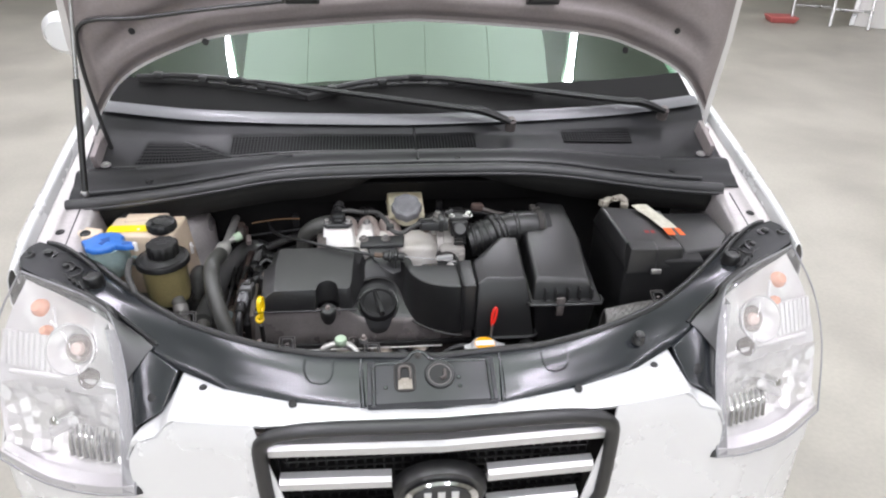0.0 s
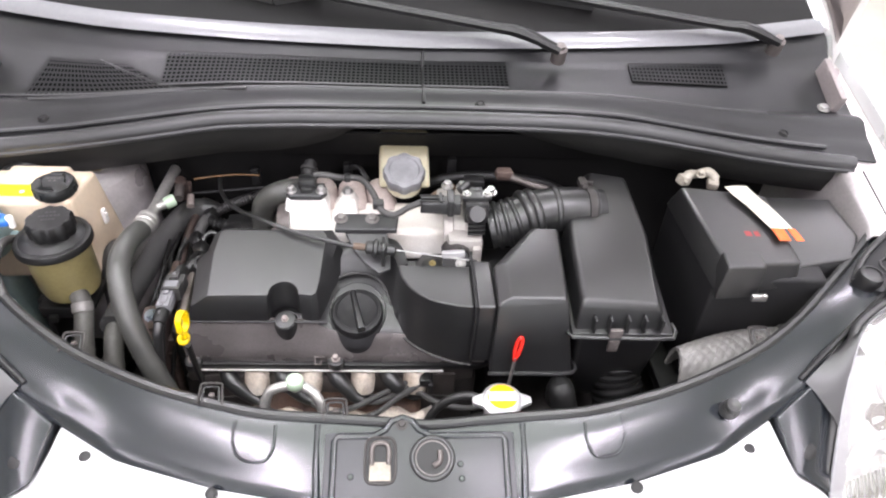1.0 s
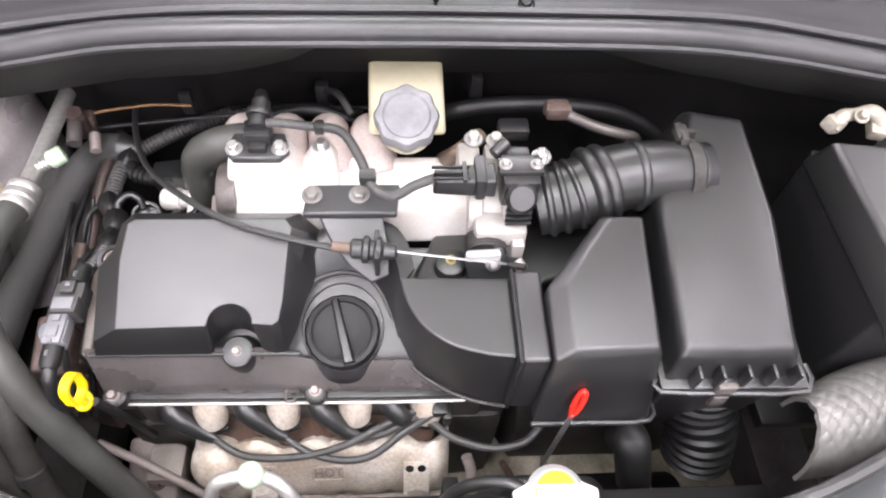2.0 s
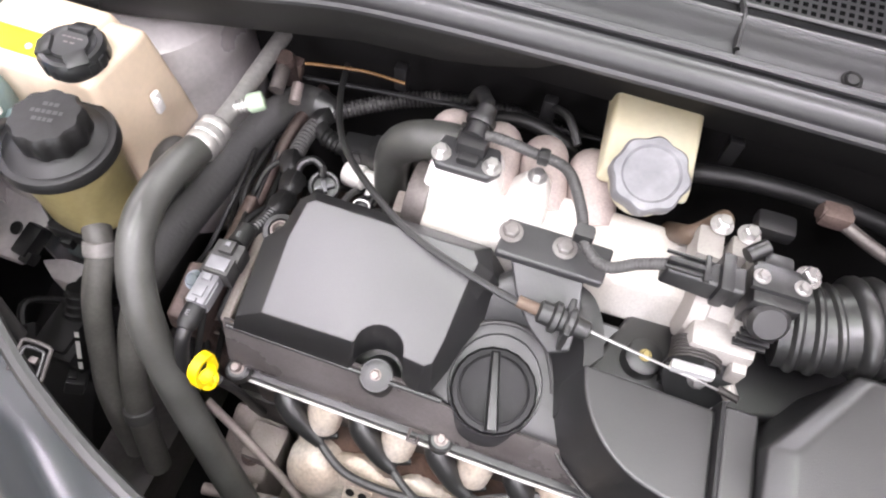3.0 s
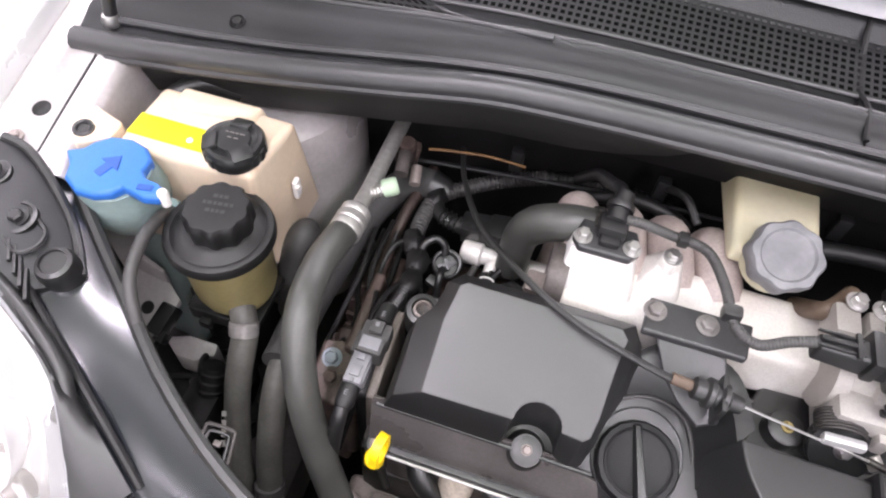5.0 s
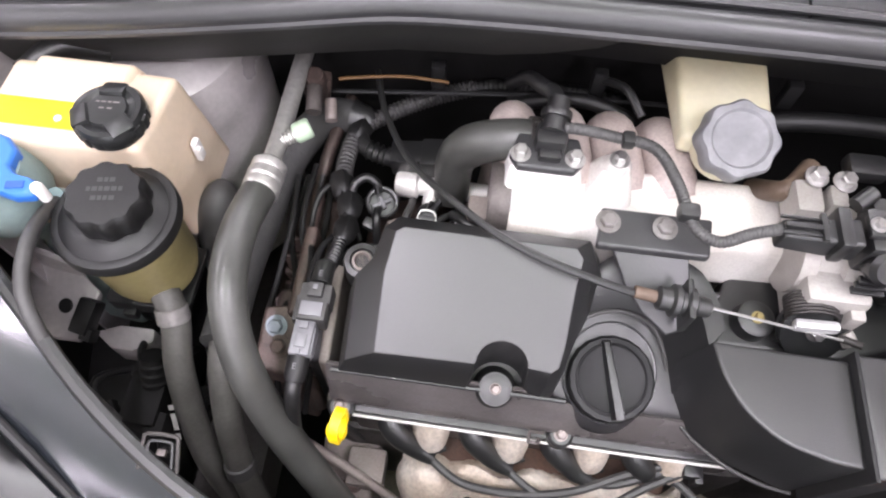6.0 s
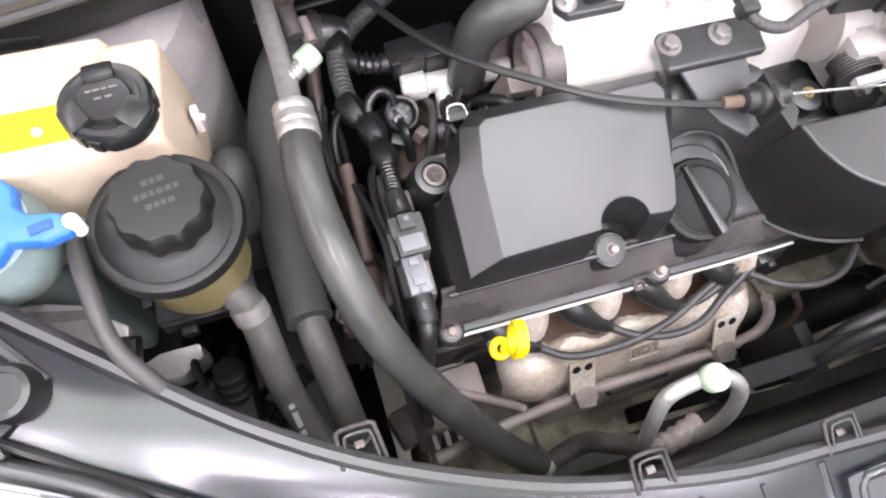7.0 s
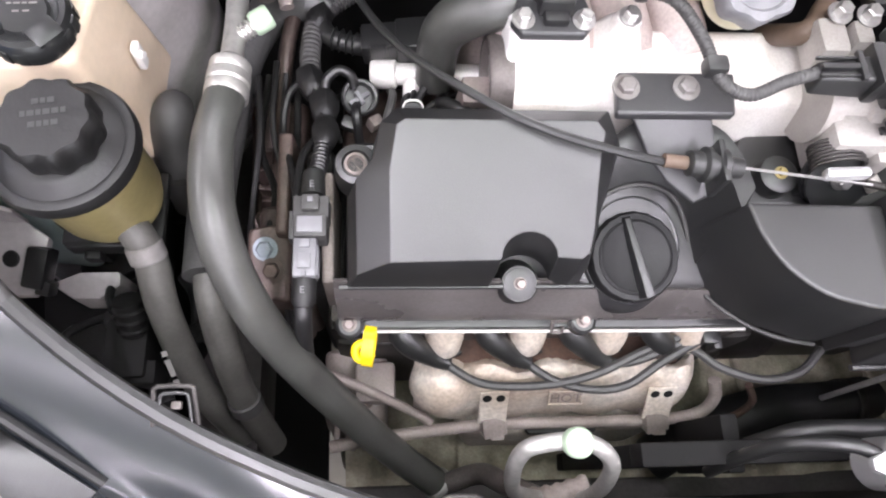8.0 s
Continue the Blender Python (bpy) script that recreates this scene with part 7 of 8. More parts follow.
ccap = part("cap", lathe([(0.0255, 0), (0.0275, 0.003), (0.0275, 0.014), (0.0255, 0.0175), (0.0215, 0.018), (0.0195, 0.0165), (0, 0.0165)], CC, PU, 48, 3, 0.03, 0.025), CAPBLACK, ct, "black screw cap")
for deg in (93, 205, 318):
    a = math.radians(deg)
    part("cap_wing", box((CC.x + 0.0195 * math.cos(a), CC.y + 0.0195 * math.sin(a), CC.z + 0.0165), (0.015, 0.019, 0.007), 0.003, (0, 18, deg)), CAPBLACK, ccap)
part("cap_disc", lathe([(0.016, 0.0), (0.015, 0.0025), (0, 0.003)], CC + Vector((0, 0, 0.0165)), PU, 24), CAPBLACK, ccap)
for k in range(16):
    a = 2 * math.pi * k / 16
    part("rim_facet", box((CC.x + 0.0265 * math.cos(a), CC.y + 0.0265 * math.sin(a), CC.z + 0.008), (0.003, 0.007, 0.011), 0.0014, (0, 0, math.degrees(a))), CAPBLACK, ccap)
bars((CC.x, CC.y + 0.005, CC.z + 0.0195), (1, 0.05, 0), (-0.05, 1, 0), [[0.003, -0.001, 0.004, -0.001, 0.003, -0.001, 0.005], [0.004, -0.002, 0.004]], 0.0014, 0.0045, DUSTY2, ccap, 0.0004)
lab = part("label", sheet([[(-0.608, 0.338, 0.9222), (-0.533, 0.338, 0.9222)], [(-0.608, 0.364, 0.9222), (-0.533, 0.364, 0.9222)]], 0.0006), LABEL, ct, "yellow warning label")
part("label_dot", lathe([(0, 0.0012), (0.0028, 0.0012), (0.0032, 0.0)], (-0.55, 0.347, 0.9227), PU, 12), PAPER, lab)
part("neck_clip", merge(box((-0.466, 0.374, 0.862), (0.006, 0.010, 0.024), 0.0025), rod((-0.466, 0.372, 0.868), (-0.460, 0.370, 0.868), 0.0028)), PAPER, ct, "white plastic clip")
part("rear_hose", tube([(-0.61, 0.40, 0.905), (-0.585, 0.43, 0.912), (-0.55, 0.44, 0.9)], 0.011, 10, 5), RUBBER, ct)

# washer tank with blue flap
wt = thing("washer_tank", (-0.59, 0.29, 0.78), "pale aqua washer tank with blue flap cap", "fluid reservoir")
part("neck", lathe([(0.022, -0.066), (0.032, -0.06), (0.037, -0.046), (0.038, -0.03), (0.035, -0.014), (0.033, -0.006), (0.033, 0.0)], (-0.594, 0.294, 0.922), (0.05, -0.12, 1), 30), AQUA, wt)
part("tank", hexa([(-0.66, 0.3, 0.6), (-0.58, 0.29, 0.6), (-0.575, 0.36, 0.6), (-0.66, 0.36, 0.6)], [(-0.655, 0.32, 0.83), (-0.61, 0.318, 0.825), (-0.6, 0.345, 0.83), (-0.655, 0.352, 0.83)], 0.018, 4), AQUA, wt)
flap = [(-0.6375, 0.296), (-0.6265, 0.284), (-0.622, 0.270), (-0.607, 0.261), (-0.59, 0.261), (-0.5765, 0.2675), (-0.570, 0.276), (-0.551, 0.272), (-0.538, 0.275), (-0.5355, 0.282), (-0.541, 0.288), (-0.556, 0.290), (-0.5635, 0.297), (-0.5635, 0.311), (-0.5735, 0.321), (-0.591, 0.326), (-0.609, 0.3225), (-0.6195, 0.3125), (-0.625, 0.3025)]
wcap = part("flap_cap", loft([[(x, y, 0.919) for x, y in flap], [(x, y, 0.927 + 0.05 * (y - 0.29)) for x, y in flap], [(-0.592 + (x + 0.592) * 0.93, 0.291 + (y - 0.291) * 0.92, 0.930 + 0.05 * (y - 0.29)) for x, y in flap]], 0.0012, 2), BLUE, wt, "blue plastic flap cap")
part("slot", box((-0.552, 0.281, 0.9295), (0.013, 0.006, 0.002), 0.0006, (0, 0, 10)), EMBOSS, wcap, "dark blue slot")
AU, AV = Vector((0.36, 0.93)), Vector((0.93, -0.36))
for nm, ends in (("emblem_shaft", ((-0.014, -0.0042), (-0.014, 0.0042), (0.0, 0.0042), (0.0, -0.0042))), ("emblem_head", ((-0.001, -0.0105), (-0.001, 0.0105), (0.012, 0.0)))):
    pts = [Vector((-0.592, 0.2935)) + AU * a + AV * b for a, b in ends]
    part(nm, prism([(p.x, p.y) for p in pts], 0.926, lambda x, y: 0.9309 + 0.05 * (y - 0.29), 0.0003, 1), EMBOSS, wcap, "embossed arrow mark")
part("hinge_post", lathe([(0.0042, -0.008), (0.0048, 0.006), (0.0038, 0.0085), (0, 0.009)], (-0.5365, 0.2815, 0.922), PU, 16), PAPER, wt, "white hinge post")
part("nipple", rod((-0.552, 0.298, 0.885), (-0.552, 0.303, 0.876), 0.008), AQUA, wt)

# ---- wiring at the engine's end ----
har = thing("wiring_harness", (-0.34, 0.26, 0.75), "black taped wiring harness with grey connectors", "wiring")
LOOM = [(-0.235, 0.525, 0.808), (-0.275, 0.508, 0.806), (-0.313, 0.487, 0.802), (-0.344, 0.46, 0.80), (-0.351, 0.425, 0.80), (-0.349, 0.392, 0.80), (-0.338, 0.369, 0.801), (-0.336, 0.34, 0.806), (-0.338, 0.312, 0.816), (-0.341, 0.29, 0.826)]
part("loom", tube(LOOM[:6], 0.0082, 14, 6, rings=0.09, pitch=0.0046), DUSTY, har, "corrugated black loom")
part("loom", tube(LOOM[5:7] + [(-0.337, 0.352, 0.803)], [0.0085, 0.0095, 0.008], 12, 6), DARK, har, "taped black loom")
part("loom", tube([(-0.3365, 0.345, 0.805)] + LOOM[8:], 0.0066, 14, 6, rings=0.08, pitch=0.0042), PLASTIC, har, "corrugated black loom")
for c_, d_, r_ in ((LOOM[3], (-0.2, -0.9, 0), 0.0115), (LOOM[5], (0.3, -0.9, 0), 0.0122), (LOOM[6], (0.1, -1, 0.1), 0.0122), (LOOM[7], (0, -1, 0.3), 0.0112)):
    part("tape_lump", lathe([(0.004, -0.016), (r_ * 0.8, -0.013), (r_, -0.004), (r_ * 0.92, 0.005), (r_ * 0.7, 0.013), (0.004, 0.016)], c_, d_, 14, 5, 0.08, 0.0), DARK, har)
part("branch", tube([(-0.344, 0.458, 0.80), (-0.335, 0.44, 0.80), (-0.318, 0.432, 0.80), (-0.306, 0.431, 0.801)], [0.007, 0.008, 0.0075, 0.010], 12, 5), RUBBER, har, "ribbed black boot")
for k in range(4):
    part("boot_rib", lathe([(0.008, -0.0015), (0.0105, 0), (0.008, 0.0015)], (-0.331 + 0.006 * k, 0.4375 - 0.0018 * k, 0.80), (1, -0.3, 0), 16), RUBBER, har)
plug = part("connector", merge(box((-0.275, 0.431, 0.806), (0.064, 0.026, 0.024), 0.003, (0, -6, 2)), box((-0.262, 0.431, 0.806), (0.03, 0.031, 0.029), 0.003, (0, -6, 2)), box((-0.247, 0.431, 0.822), (0.002, 0.024, 0.006), 0.0005, (0, -6, 2)), box((-0.238, 0.431, 0.81), (0.016, 0.022, 0.02), 0.003, (0, -6, 2))), COVER, har, "black oblong connector")
part("latch", box((-0.292, 0.418, 0.81), (0.014, 0.004, 0.014), 0.001, (0, -6, 2)), COVER, plug)
part("sheath", lathe([(0.0055, 0.012), (0.0085, 0.009), (0.009, -0.006), (0.0095, -0.012)], (-0.341, 0.285, 0.83), (0, 1, -0.15), 18), RUBBER, har, "marked rubber sheath")
words("E", (-0.341, 0.2785, 0.8402), (1, 0.05, 0), (-0.05, 1, 0), 0.0055, GREYCAP, har)
con = part("connector", merge(box((-0.341, 0.262, 0.832), (0.026, 0.018, 0.02), 0.002), box((-0.341, 0.247, 0.833), (0.024, 0.018, 0.024), 0.003), box((-0.354, 0.25, 0.83), (0.006, 0.022, 0.014), 0.001), box((-0.341, 0.264, 0.844), (0.012, 0.012, 0.006), 0.001)), DUSTY, har, "grey plug connector")
part("latch", merge(box((-0.341, 0.2655, 0.8475), (0.004, 0.004, 0.002), 0.0005), box((-0.341, 0.247, 0.8455), (0.018, 0.012, 0.002), 0.0006)), GREYGLOSS, con)
con2 = part("connector", merge(box((-0.3445, 0.225, 0.832), (0.0165, 0.03, 0.018), 0.002), box((-0.3365, 0.223, 0.832), (0.003, 0.022, 0.012), 0.001)), GREYCAP, har, "pale grey plug connector")
part("latch", merge(box((-0.3445, 0.234, 0.842), (0.007, 0.006, 0.003), 0.0006), box((-0.3445, 0.221, 0.842), (0.009, 0.011, 0.002), 0.0006), box((-0.3445, 0.2115, 0.842), (0.003, 0.004, 0.003), 0.0005)), GREYGLOSS, con2)
part("sheath", lathe([(0.009, 0.008), (0.0088, -0.008), (0.0065, -0.013)], (-0.3455, 0.203, 0.829), (0, 1, 0.1), 18), DARK, har)
words("E", (-0.3455, 0.1985, 0.8388), (1, 0.05, 0), (-0.05, 1, 0), 0.005, GREYCAP, har)
part("tail", tube([(-0.346, 0.195, 0.827), (-0.347, 0.182, 0.815), (-0.35, 0.168, 0.77), (-0.352, 0.152, 0.70), (-0.345, 0.14, 0.62)], 0.0065, 10, 5), PLASTIC, har)
rp = part("round_plug", lathe([(0.011, -0.022), (0.013, -0.004), (0.0155, -0.002), (0.016, 0.004), (0.0145, 0.0055), (0.0125, 0.005), (0.0115, -0.004), (0, -0.004)], (-0.309, 0.381, 0.796), (0.15, -0.35, 0.92), 26), PLASTIC, har, "black round plug")
part("plug_cross", merge(box((-0.309, 0.381, 0.795), (0.02, 0.004, 0.006), 0.001, (18, 0, 35)), box((-0.309, 0.381, 0.796), (0.004, 0.012, 0.007), 0.001, (18, 0, 35))), GREYCAP, rp)
part("hoop", tube([(-0.337, 0.376, 0.80), (-0.336, 0.388, 0.81), (-0.326, 0.396, 0.814), (-0.316, 0.394, 0.81), (-0.313, 0.388, 0.802)], 0.0042, 10, 6), PLASTIC, har)
part("stray_wire", tube([(-0.352, 0.40, 0.80), (-0.368, 0.38, 0.80), (-0.372, 0.35, 0.79), (-0.362, 0.31, 0.80), (-0.356, 0.27, 0.805), (-0.358, 0.23, 0.79), (-0.356, 0.18, 0.74)], 0.003, 8, 6), DARK, har)
part("stray_wire", tube([(-0.34, 0.345, 0.80), (-0.352, 0.32, 0.81), (-0.355, 0.29, 0.815), (-0.352, 0.262, 0.82)], 0.0032, 8, 6), DARK, har)
solo("engine_mount", merge(hexa([(-0.40, 0.22, 0.6), (-0.36, 0.21, 0.6), (-0.355, 0.30, 0.6), (-0.40, 0.30, 0.6)], [(-0.395, 0.225, 0.735), (-0.365, 0.22, 0.735), (-0.36, 0.29, 0.78), (-0.392, 0.29, 0.78)], 0.01), box((-0.355, 0.255, 0.69), (0.05, 0.05, 0.12), 0.01)), GREASE, "rusty cast engine mount", "engine mount")
solo("mount_plate", hexa([(-0.402, 0.215, 0.74), (-0.362, 0.21, 0.735), (-0.36, 0.262, 0.75), (-0.376, 0.275, 0.756), (-0.4, 0.27, 0.756)], [(-0.400, 0.217, 0.764), (-0.366, 0.213, 0.758), (-0.364, 0.26, 0.774), (-0.378, 0.272, 0.782), (-0.398, 0.268, 0.781)], 0.004), GREASE, "greasy brown cast plate under two bolts", "bracket")
for x, y, z in ((-0.384, 0.252, 0.778), (-0.379, 0.236, 0.772)):
    solo("mount_bolt", hexnut((x, y, z), (0.0, -0.4, 0.9), 0.0066, 0.008), BLUESTEEL if y > 0.245 else GREASE, "bluish steel bolt on the engine mount" if y > 0.245 else "rusty bolt on the engine mount", "bolt", "mount bolts")
solo("rocker_bracket", merge(hexa([(-0.338, 0.215, 0.69), (-0.326, 0.215, 0.69), (-0.326, 0.31, 0.69), (-0.338, 0.31, 0.69)], [(-0.336, 0.217, 0.80), (-0.327, 0.217, 0.80), (-0.327, 0.3, 0.82), (-0.337, 0.3, 0.82)], 0.003)), CAST, "bare metal timing cover edge beside the engine", "bracket")
solo("timing_cover", hexa([(-0.352, 0.22, 0.5), (-0.328, 0.22, 0.5), (-0.328, 0.35, 0.5), (-0.352, 0.35, 0.5)], [(-0.352, 0.225, 0.775), (-0.328, 0.225, 0.775), (-0.328, 0.33, 0.80), (-0.352, 0.33, 0.80)], 0.006), DARK, "black timing belt cover", "engine cover")

# stained parts between the hoses and the engine's end
solo("earth_bracket", merge(hexa([(-0.378, 0.262, 0.72), (-0.362, 0.262, 0.72), (-0.36, 0.345, 0.74), (-0.376, 0.345, 0.74)], [(-0.376, 0.262, 0.786), (-0.366, 0.262, 0.786), (-0.362, 0.345, 0.802), (-0.374, 0.345, 0.802)], 0.004)), GREASE, "greasy brown metal bracket at the engine's end", "bracket")
# castings and clutter at the engine's end
cl = random.Random(21)
mc = thing("mount_casting", (-0.385, 0.29, 0.66), "greasy brown ribbed casting at the engine's end", "engine mount")
part("web", hexa([(-0.412, 0.215, 0.62), (-0.35, 0.215, 0.62), (-0.35, 0.37, 0.62), (-0.412, 0.37, 0.62)], [(-0.405, 0.225, 0.70), (-0.352, 0.225, 0.71), (-0.352, 0.36, 0.735), (-0.405, 0.36, 0.725)], 0.01), GREASE, mc)
for k in range(9):
    y = 0.228 + 0.016 * k
    part("rib", box((-0.378 + cl.uniform(-0.004, 0.004), y, 0.712 + 0.16 * (y - 0.228)), (0.045, 0.005, 0.024 + cl.uniform(0, 0.012)), 0.0015, (cl.uniform(-8, 8), 0, cl.uniform(-14, 14))), GREASE, mc)
for k in range(8):
    c_ = (-0.40 + 0.045 * cl.random(), 0.225 + 0.14 * cl.random(), 0.722 + 0.02 * cl.random())
    part("stud", merge(lathe([(0.009, -0.02), (0.009, 0.0), (0.006, 0.002)], c_, (cl.uniform(-0.4, 0.4), -0.4, 0.9), 14), hexnut((c_[0], c_[1] - 0.001, c_[2] + 0.002), (0, -0.4, 0.9), 0.005, 0.006)), (GREASE, RUST, CAST)[k % 3], mc)
for k in range(5):
    x0, y0 = -0.395 + 0.008 * k, 0.40 + 0.015 * cl.random()
    solo("loose_wire", tube([(x0, y0, 0.78 + 0.02 * cl.random()), (x0 + cl.uniform(-0.01, 0.012), 0.35, 0.765 + 0.03 * cl.random()), (x0 + cl.uniform(-0.01, 0.012), 0.30, 0.75 + 0.03 * cl.random()), (x0 + cl.uniform(-0.012, 0.012), 0.25, 0.74 + 0.02 * cl.random()), (x0, 0.2, 0.68)], 0.0022 + 0.0012 * cl.random(), 8, 5), (DARK, SOOT, DARK)[k % 3], "thin dirty wire at the engine's end", "wire", "loose wires")
# plugs and leads low down in front of the wheel arch
lw = thing("lower_wiring", (-0.50, 0.17, 0.62), "black plugs and leads low in the bay", "wiring")
for k in range(7):
    c_ = (-0.545 + 0.016 * k + cl.uniform(-0.006, 0.006), 0.15 + 0.07 * cl.random(), 0.66 + 0.05 * cl.random())
    turn = (cl.uniform(-30, 30), cl.uniform(-30, 30), cl.uniform(-60, 60))
    pl = part("plug", merge(box(c_, (0.018, 0.03, 0.016), 0.002, turn), box((c_[0], c_[1], c_[2] + 0.009), (0.008, 0.014, 0.005), 0.001, turn)), (SOOT, DARK, SOOT)[k % 3], lw)
    part("lead", tube([c_, (c_[0] + cl.uniform(-0.02, 0.02), c_[1] + 0.03, c_[2] + 0.01), (c_[0] + cl.uniform(-0.03, 0.03), c_[1] + 0.06, c_[2] - 0.03)], 0.004, 8, 5), DARK, pl)

solo("bulkhead_pipe", tube([(-0.36, 0.50, 0.80), (-0.372, 0.44, 0.79), (-0.378, 0.39, 0.77), (-0.382, 0.33, 0.74), (-0.385, 0.28, 0.70)], 0.007, 10, 6), GREASE, "greasy brown pipe beside the air-conditioning hose", "pipe")
solo("pulley_guard", hexa([(-0.42, 0.30, 0.6), (-0.36, 0.30, 0.6), (-0.355, 0.43, 0.6), (-0.42, 0.43, 0.6)], [(-0.415, 0.31, 0.70), (-0.365, 0.31, 0.70), (-0.36, 0.42, 0.73), (-0.415, 0.42, 0.73)], 0.012), GREASE, "greasy dark guard at the engine's end", "guard")

# wires and brackets behind the cover
rw = thing("injector_wiring", (-0.26, 0.36, 0.74), "black injector wires and clips behind the engine cover", "wiring")
for k in range(9):
    x = -0.325 + 0.016 * k
    part("wire", tube([(x, 0.345, 0.772 + 0.015 * cl.random()), (x + cl.uniform(-0.012, 0.02), 0.362, 0.79 + 0.012 * cl.random()), (x + cl.uniform(-0.01, 0.02), 0.385, 0.775 + 0.02 * cl.random()), (x + cl.uniform(0, 0.03), 0.41, 0.765)], 0.0026 + 0.0015 * cl.random(), 8, 5), (DARK, PLASTIC, DUSTY)[k % 3], rw)
for k in range(6):
    part("clip", box((-0.318 + 0.022 * k, 0.352 + 0.012 * cl.random(), 0.782 + 0.008 * cl.random()), (0.012, 0.01, 0.012), 0.002, (cl.uniform(-25, 25), cl.uniform(-25, 25), cl.uniform(-40, 40))), (PLASTIC, CAST, GREYCAP)[k % 3], rw)
solo("head_edge", hexa([(-0.33, 0.335, 0.70), (-0.19, 0.335, 0.70), (-0.19, 0.43, 0.70), (-0.33, 0.43, 0.70)], [(-0.325, 0.34, 0.755), (-0.2, 0.34, 0.76), (-0.2, 0.42, 0.755), (-0.325, 0.42, 0.75)], 0.008), GREASE, "stained cylinder head edge behind the cover", "cylinder head")

# fuel rail, injectors and small pipes behind the cover
rail = thing("fuel_rail", (-0.25, 0.40, 0.76), "pale alloy fuel rail behind the engine cover", "fuel rail")
part("rail", merge(rod((-0.29, 0.41, 0.789), (-0.2, 0.402, 0.80), 0.0095, w=0.002), tube([(-0.262, 0.408, 0.792), (-0.264, 0.395, 0.786), (-0.266, 0.38, 0.775)], [0.009, 0.008, 0.007], 14, 4)), ALLOY, rail)
part("rail_end", lathe([(0.0095, -0.02), (0.0125, -0.018), (0.013, 0.0), (0.0115, 0.003), (0.009, 0.0035), (0.008, 0.001), (0, 0.001)], (-0.296, 0.4105, 0.788), (-1, 0.09, -0.12), 24), ALLOY, rail, "open collar end")
for k in range(3):
    x = -0.264 + 0.036 * k
    inj = part("injector", merge(rod((x, 0.385, 0.782), (x, 0.36, 0.755), 0.0075), box((x, 0.372, 0.792), (0.015, 0.016, 0.02), 0.002, (20, 0, 0)), box((x, 0.365, 0.80), (0.018, 0.01, 0.008), 0.002, (20, 0, 0))), PLASTIC, rail, "black injector plug")
    part("spring_clip", tube([(x - 0.009, 0.362, 0.802), (x - 0.006, 0.372, 0.805), (x + 0.006, 0.372, 0.805), (x + 0.009, 0.362, 0.802)], 0.0012, 6, 4), STEEL, inj)
    part("plug_wire", tube([(x + 0.004, 0.378, 0.797), (x + 0.012, 0.388, 0.806), (x + 0.02, 0.395, 0.80), (x + 0.03, 0.39, 0.79)], 0.0035, 8, 5), DARK, inj)
lug = part("mounting_lug", box((-0.212, 0.368, 0.815), (0.03, 0.022, 0.06), 0.004, (15, 0, 0)), CAST, rail, "dull cast lug with a square hole")
part("square_hole", box((-0.21, 0.3562, 0.82), (0.010, 0.003, 0.014), 0.0005, (15, 0, 0)), DARK, lug)
breather = thing("breather_hose", (-0.24, 0.38, 0.80), "black rubber breather hose elbow", "hose")
part("hose", tube([(-0.16, 0.402, 0.895), (-0.185, 0.399, 0.897), (-0.21, 0.399, 0.890), (-0.232, 0.401, 0.874), (-0.243, 0.401, 0.85), (-0.245, 0.398, 0.80)], [0.015, 0.0165, 0.018, 0.0185, 0.0175, 0.0165], 18, 6), HOSE, breather)
part("clamp", lathe([(0.0165, -0.004), (0.0182, -0.004), (0.0182, 0.004), (0.0165, 0.004)], (-0.18, 0.4, 0.897), (1, 0.1, -0.05), 24), IRON, breather)
part("clamp_ear", merge(box((-0.18, 0.392, 0.9125), (0.006, 0.010, 0.008), 0.0015), box((-0.18, 0.40, 0.9155), (0.006, 0.003, 0.01), 0.001)), IRON, breather)
solo("vacuum_hose", tube([(-0.21, 0.345, 0.82), (-0.225, 0.352, 0.826), (-0.236, 0.365, 0.815), (-0.24, 0.38, 0.79)], 0.005, 10, 6), RUBBER, "thin black vacuum hose", "hose")


# throttle cable, sensor wire
cable = thing("throttle_cable", (-0.2, 0.3, 0.88), "black throttle cable looping over the engine cover", "cable")
part("outer", tube([(-0.33, 0.50, 0.845), (-0.312, 0.44, 0.86), (-0.277, 0.372, 0.882), (-0.22, 0.316, 0.9), (-0.175, 0.292, 0.9), (-0.125, 0.278, 0.896), (-0.085, 0.273, 0.888)], 0.0031, 8, 8), RUBBER, cable)
part("sleeve", rod((-0.096, 0.275, 0.891), (-0.074, 0.2728, 0.890), 0.0048), COPPER, cable, "brown end sleeve")
part("inner_wire", rod((-0.04, 0.271, 0.888), (0.062, 0.262, 0.878), 0.0012, seg=6), STEEL, cable, "bare steel wire")
wire = thing("sensor_wire", (-0.06, 0.33, 0.92), "black corrugated sensor wire over the manifold", "wiring")
part("loom", tube([(-0.166, 0.389, 0.922), (-0.158, 0.389, 0.929), (-0.142, 0.388, 0.930), (-0.12, 0.388, 0.926), (-0.09, 0.378, 0.93), (-0.072, 0.35, 0.926), (-0.06, 0.322, 0.918), (-0.042, 0.31, 0.918), (-0.022, 0.314, 0.928), (-0.004, 0.316, 0.936)], 0.0045, 12, 6, rings=0.04, pitch=0.0026), DUSTY, wire)
part("band", box((-0.064, 0.33, 0.921), (0.016, 0.013, 0.013), 0.004), COVER, wire)
part("band", box((-0.11, 0.385, 0.928), (0.010, 0.012, 0.011), 0.003), COVER, wire)

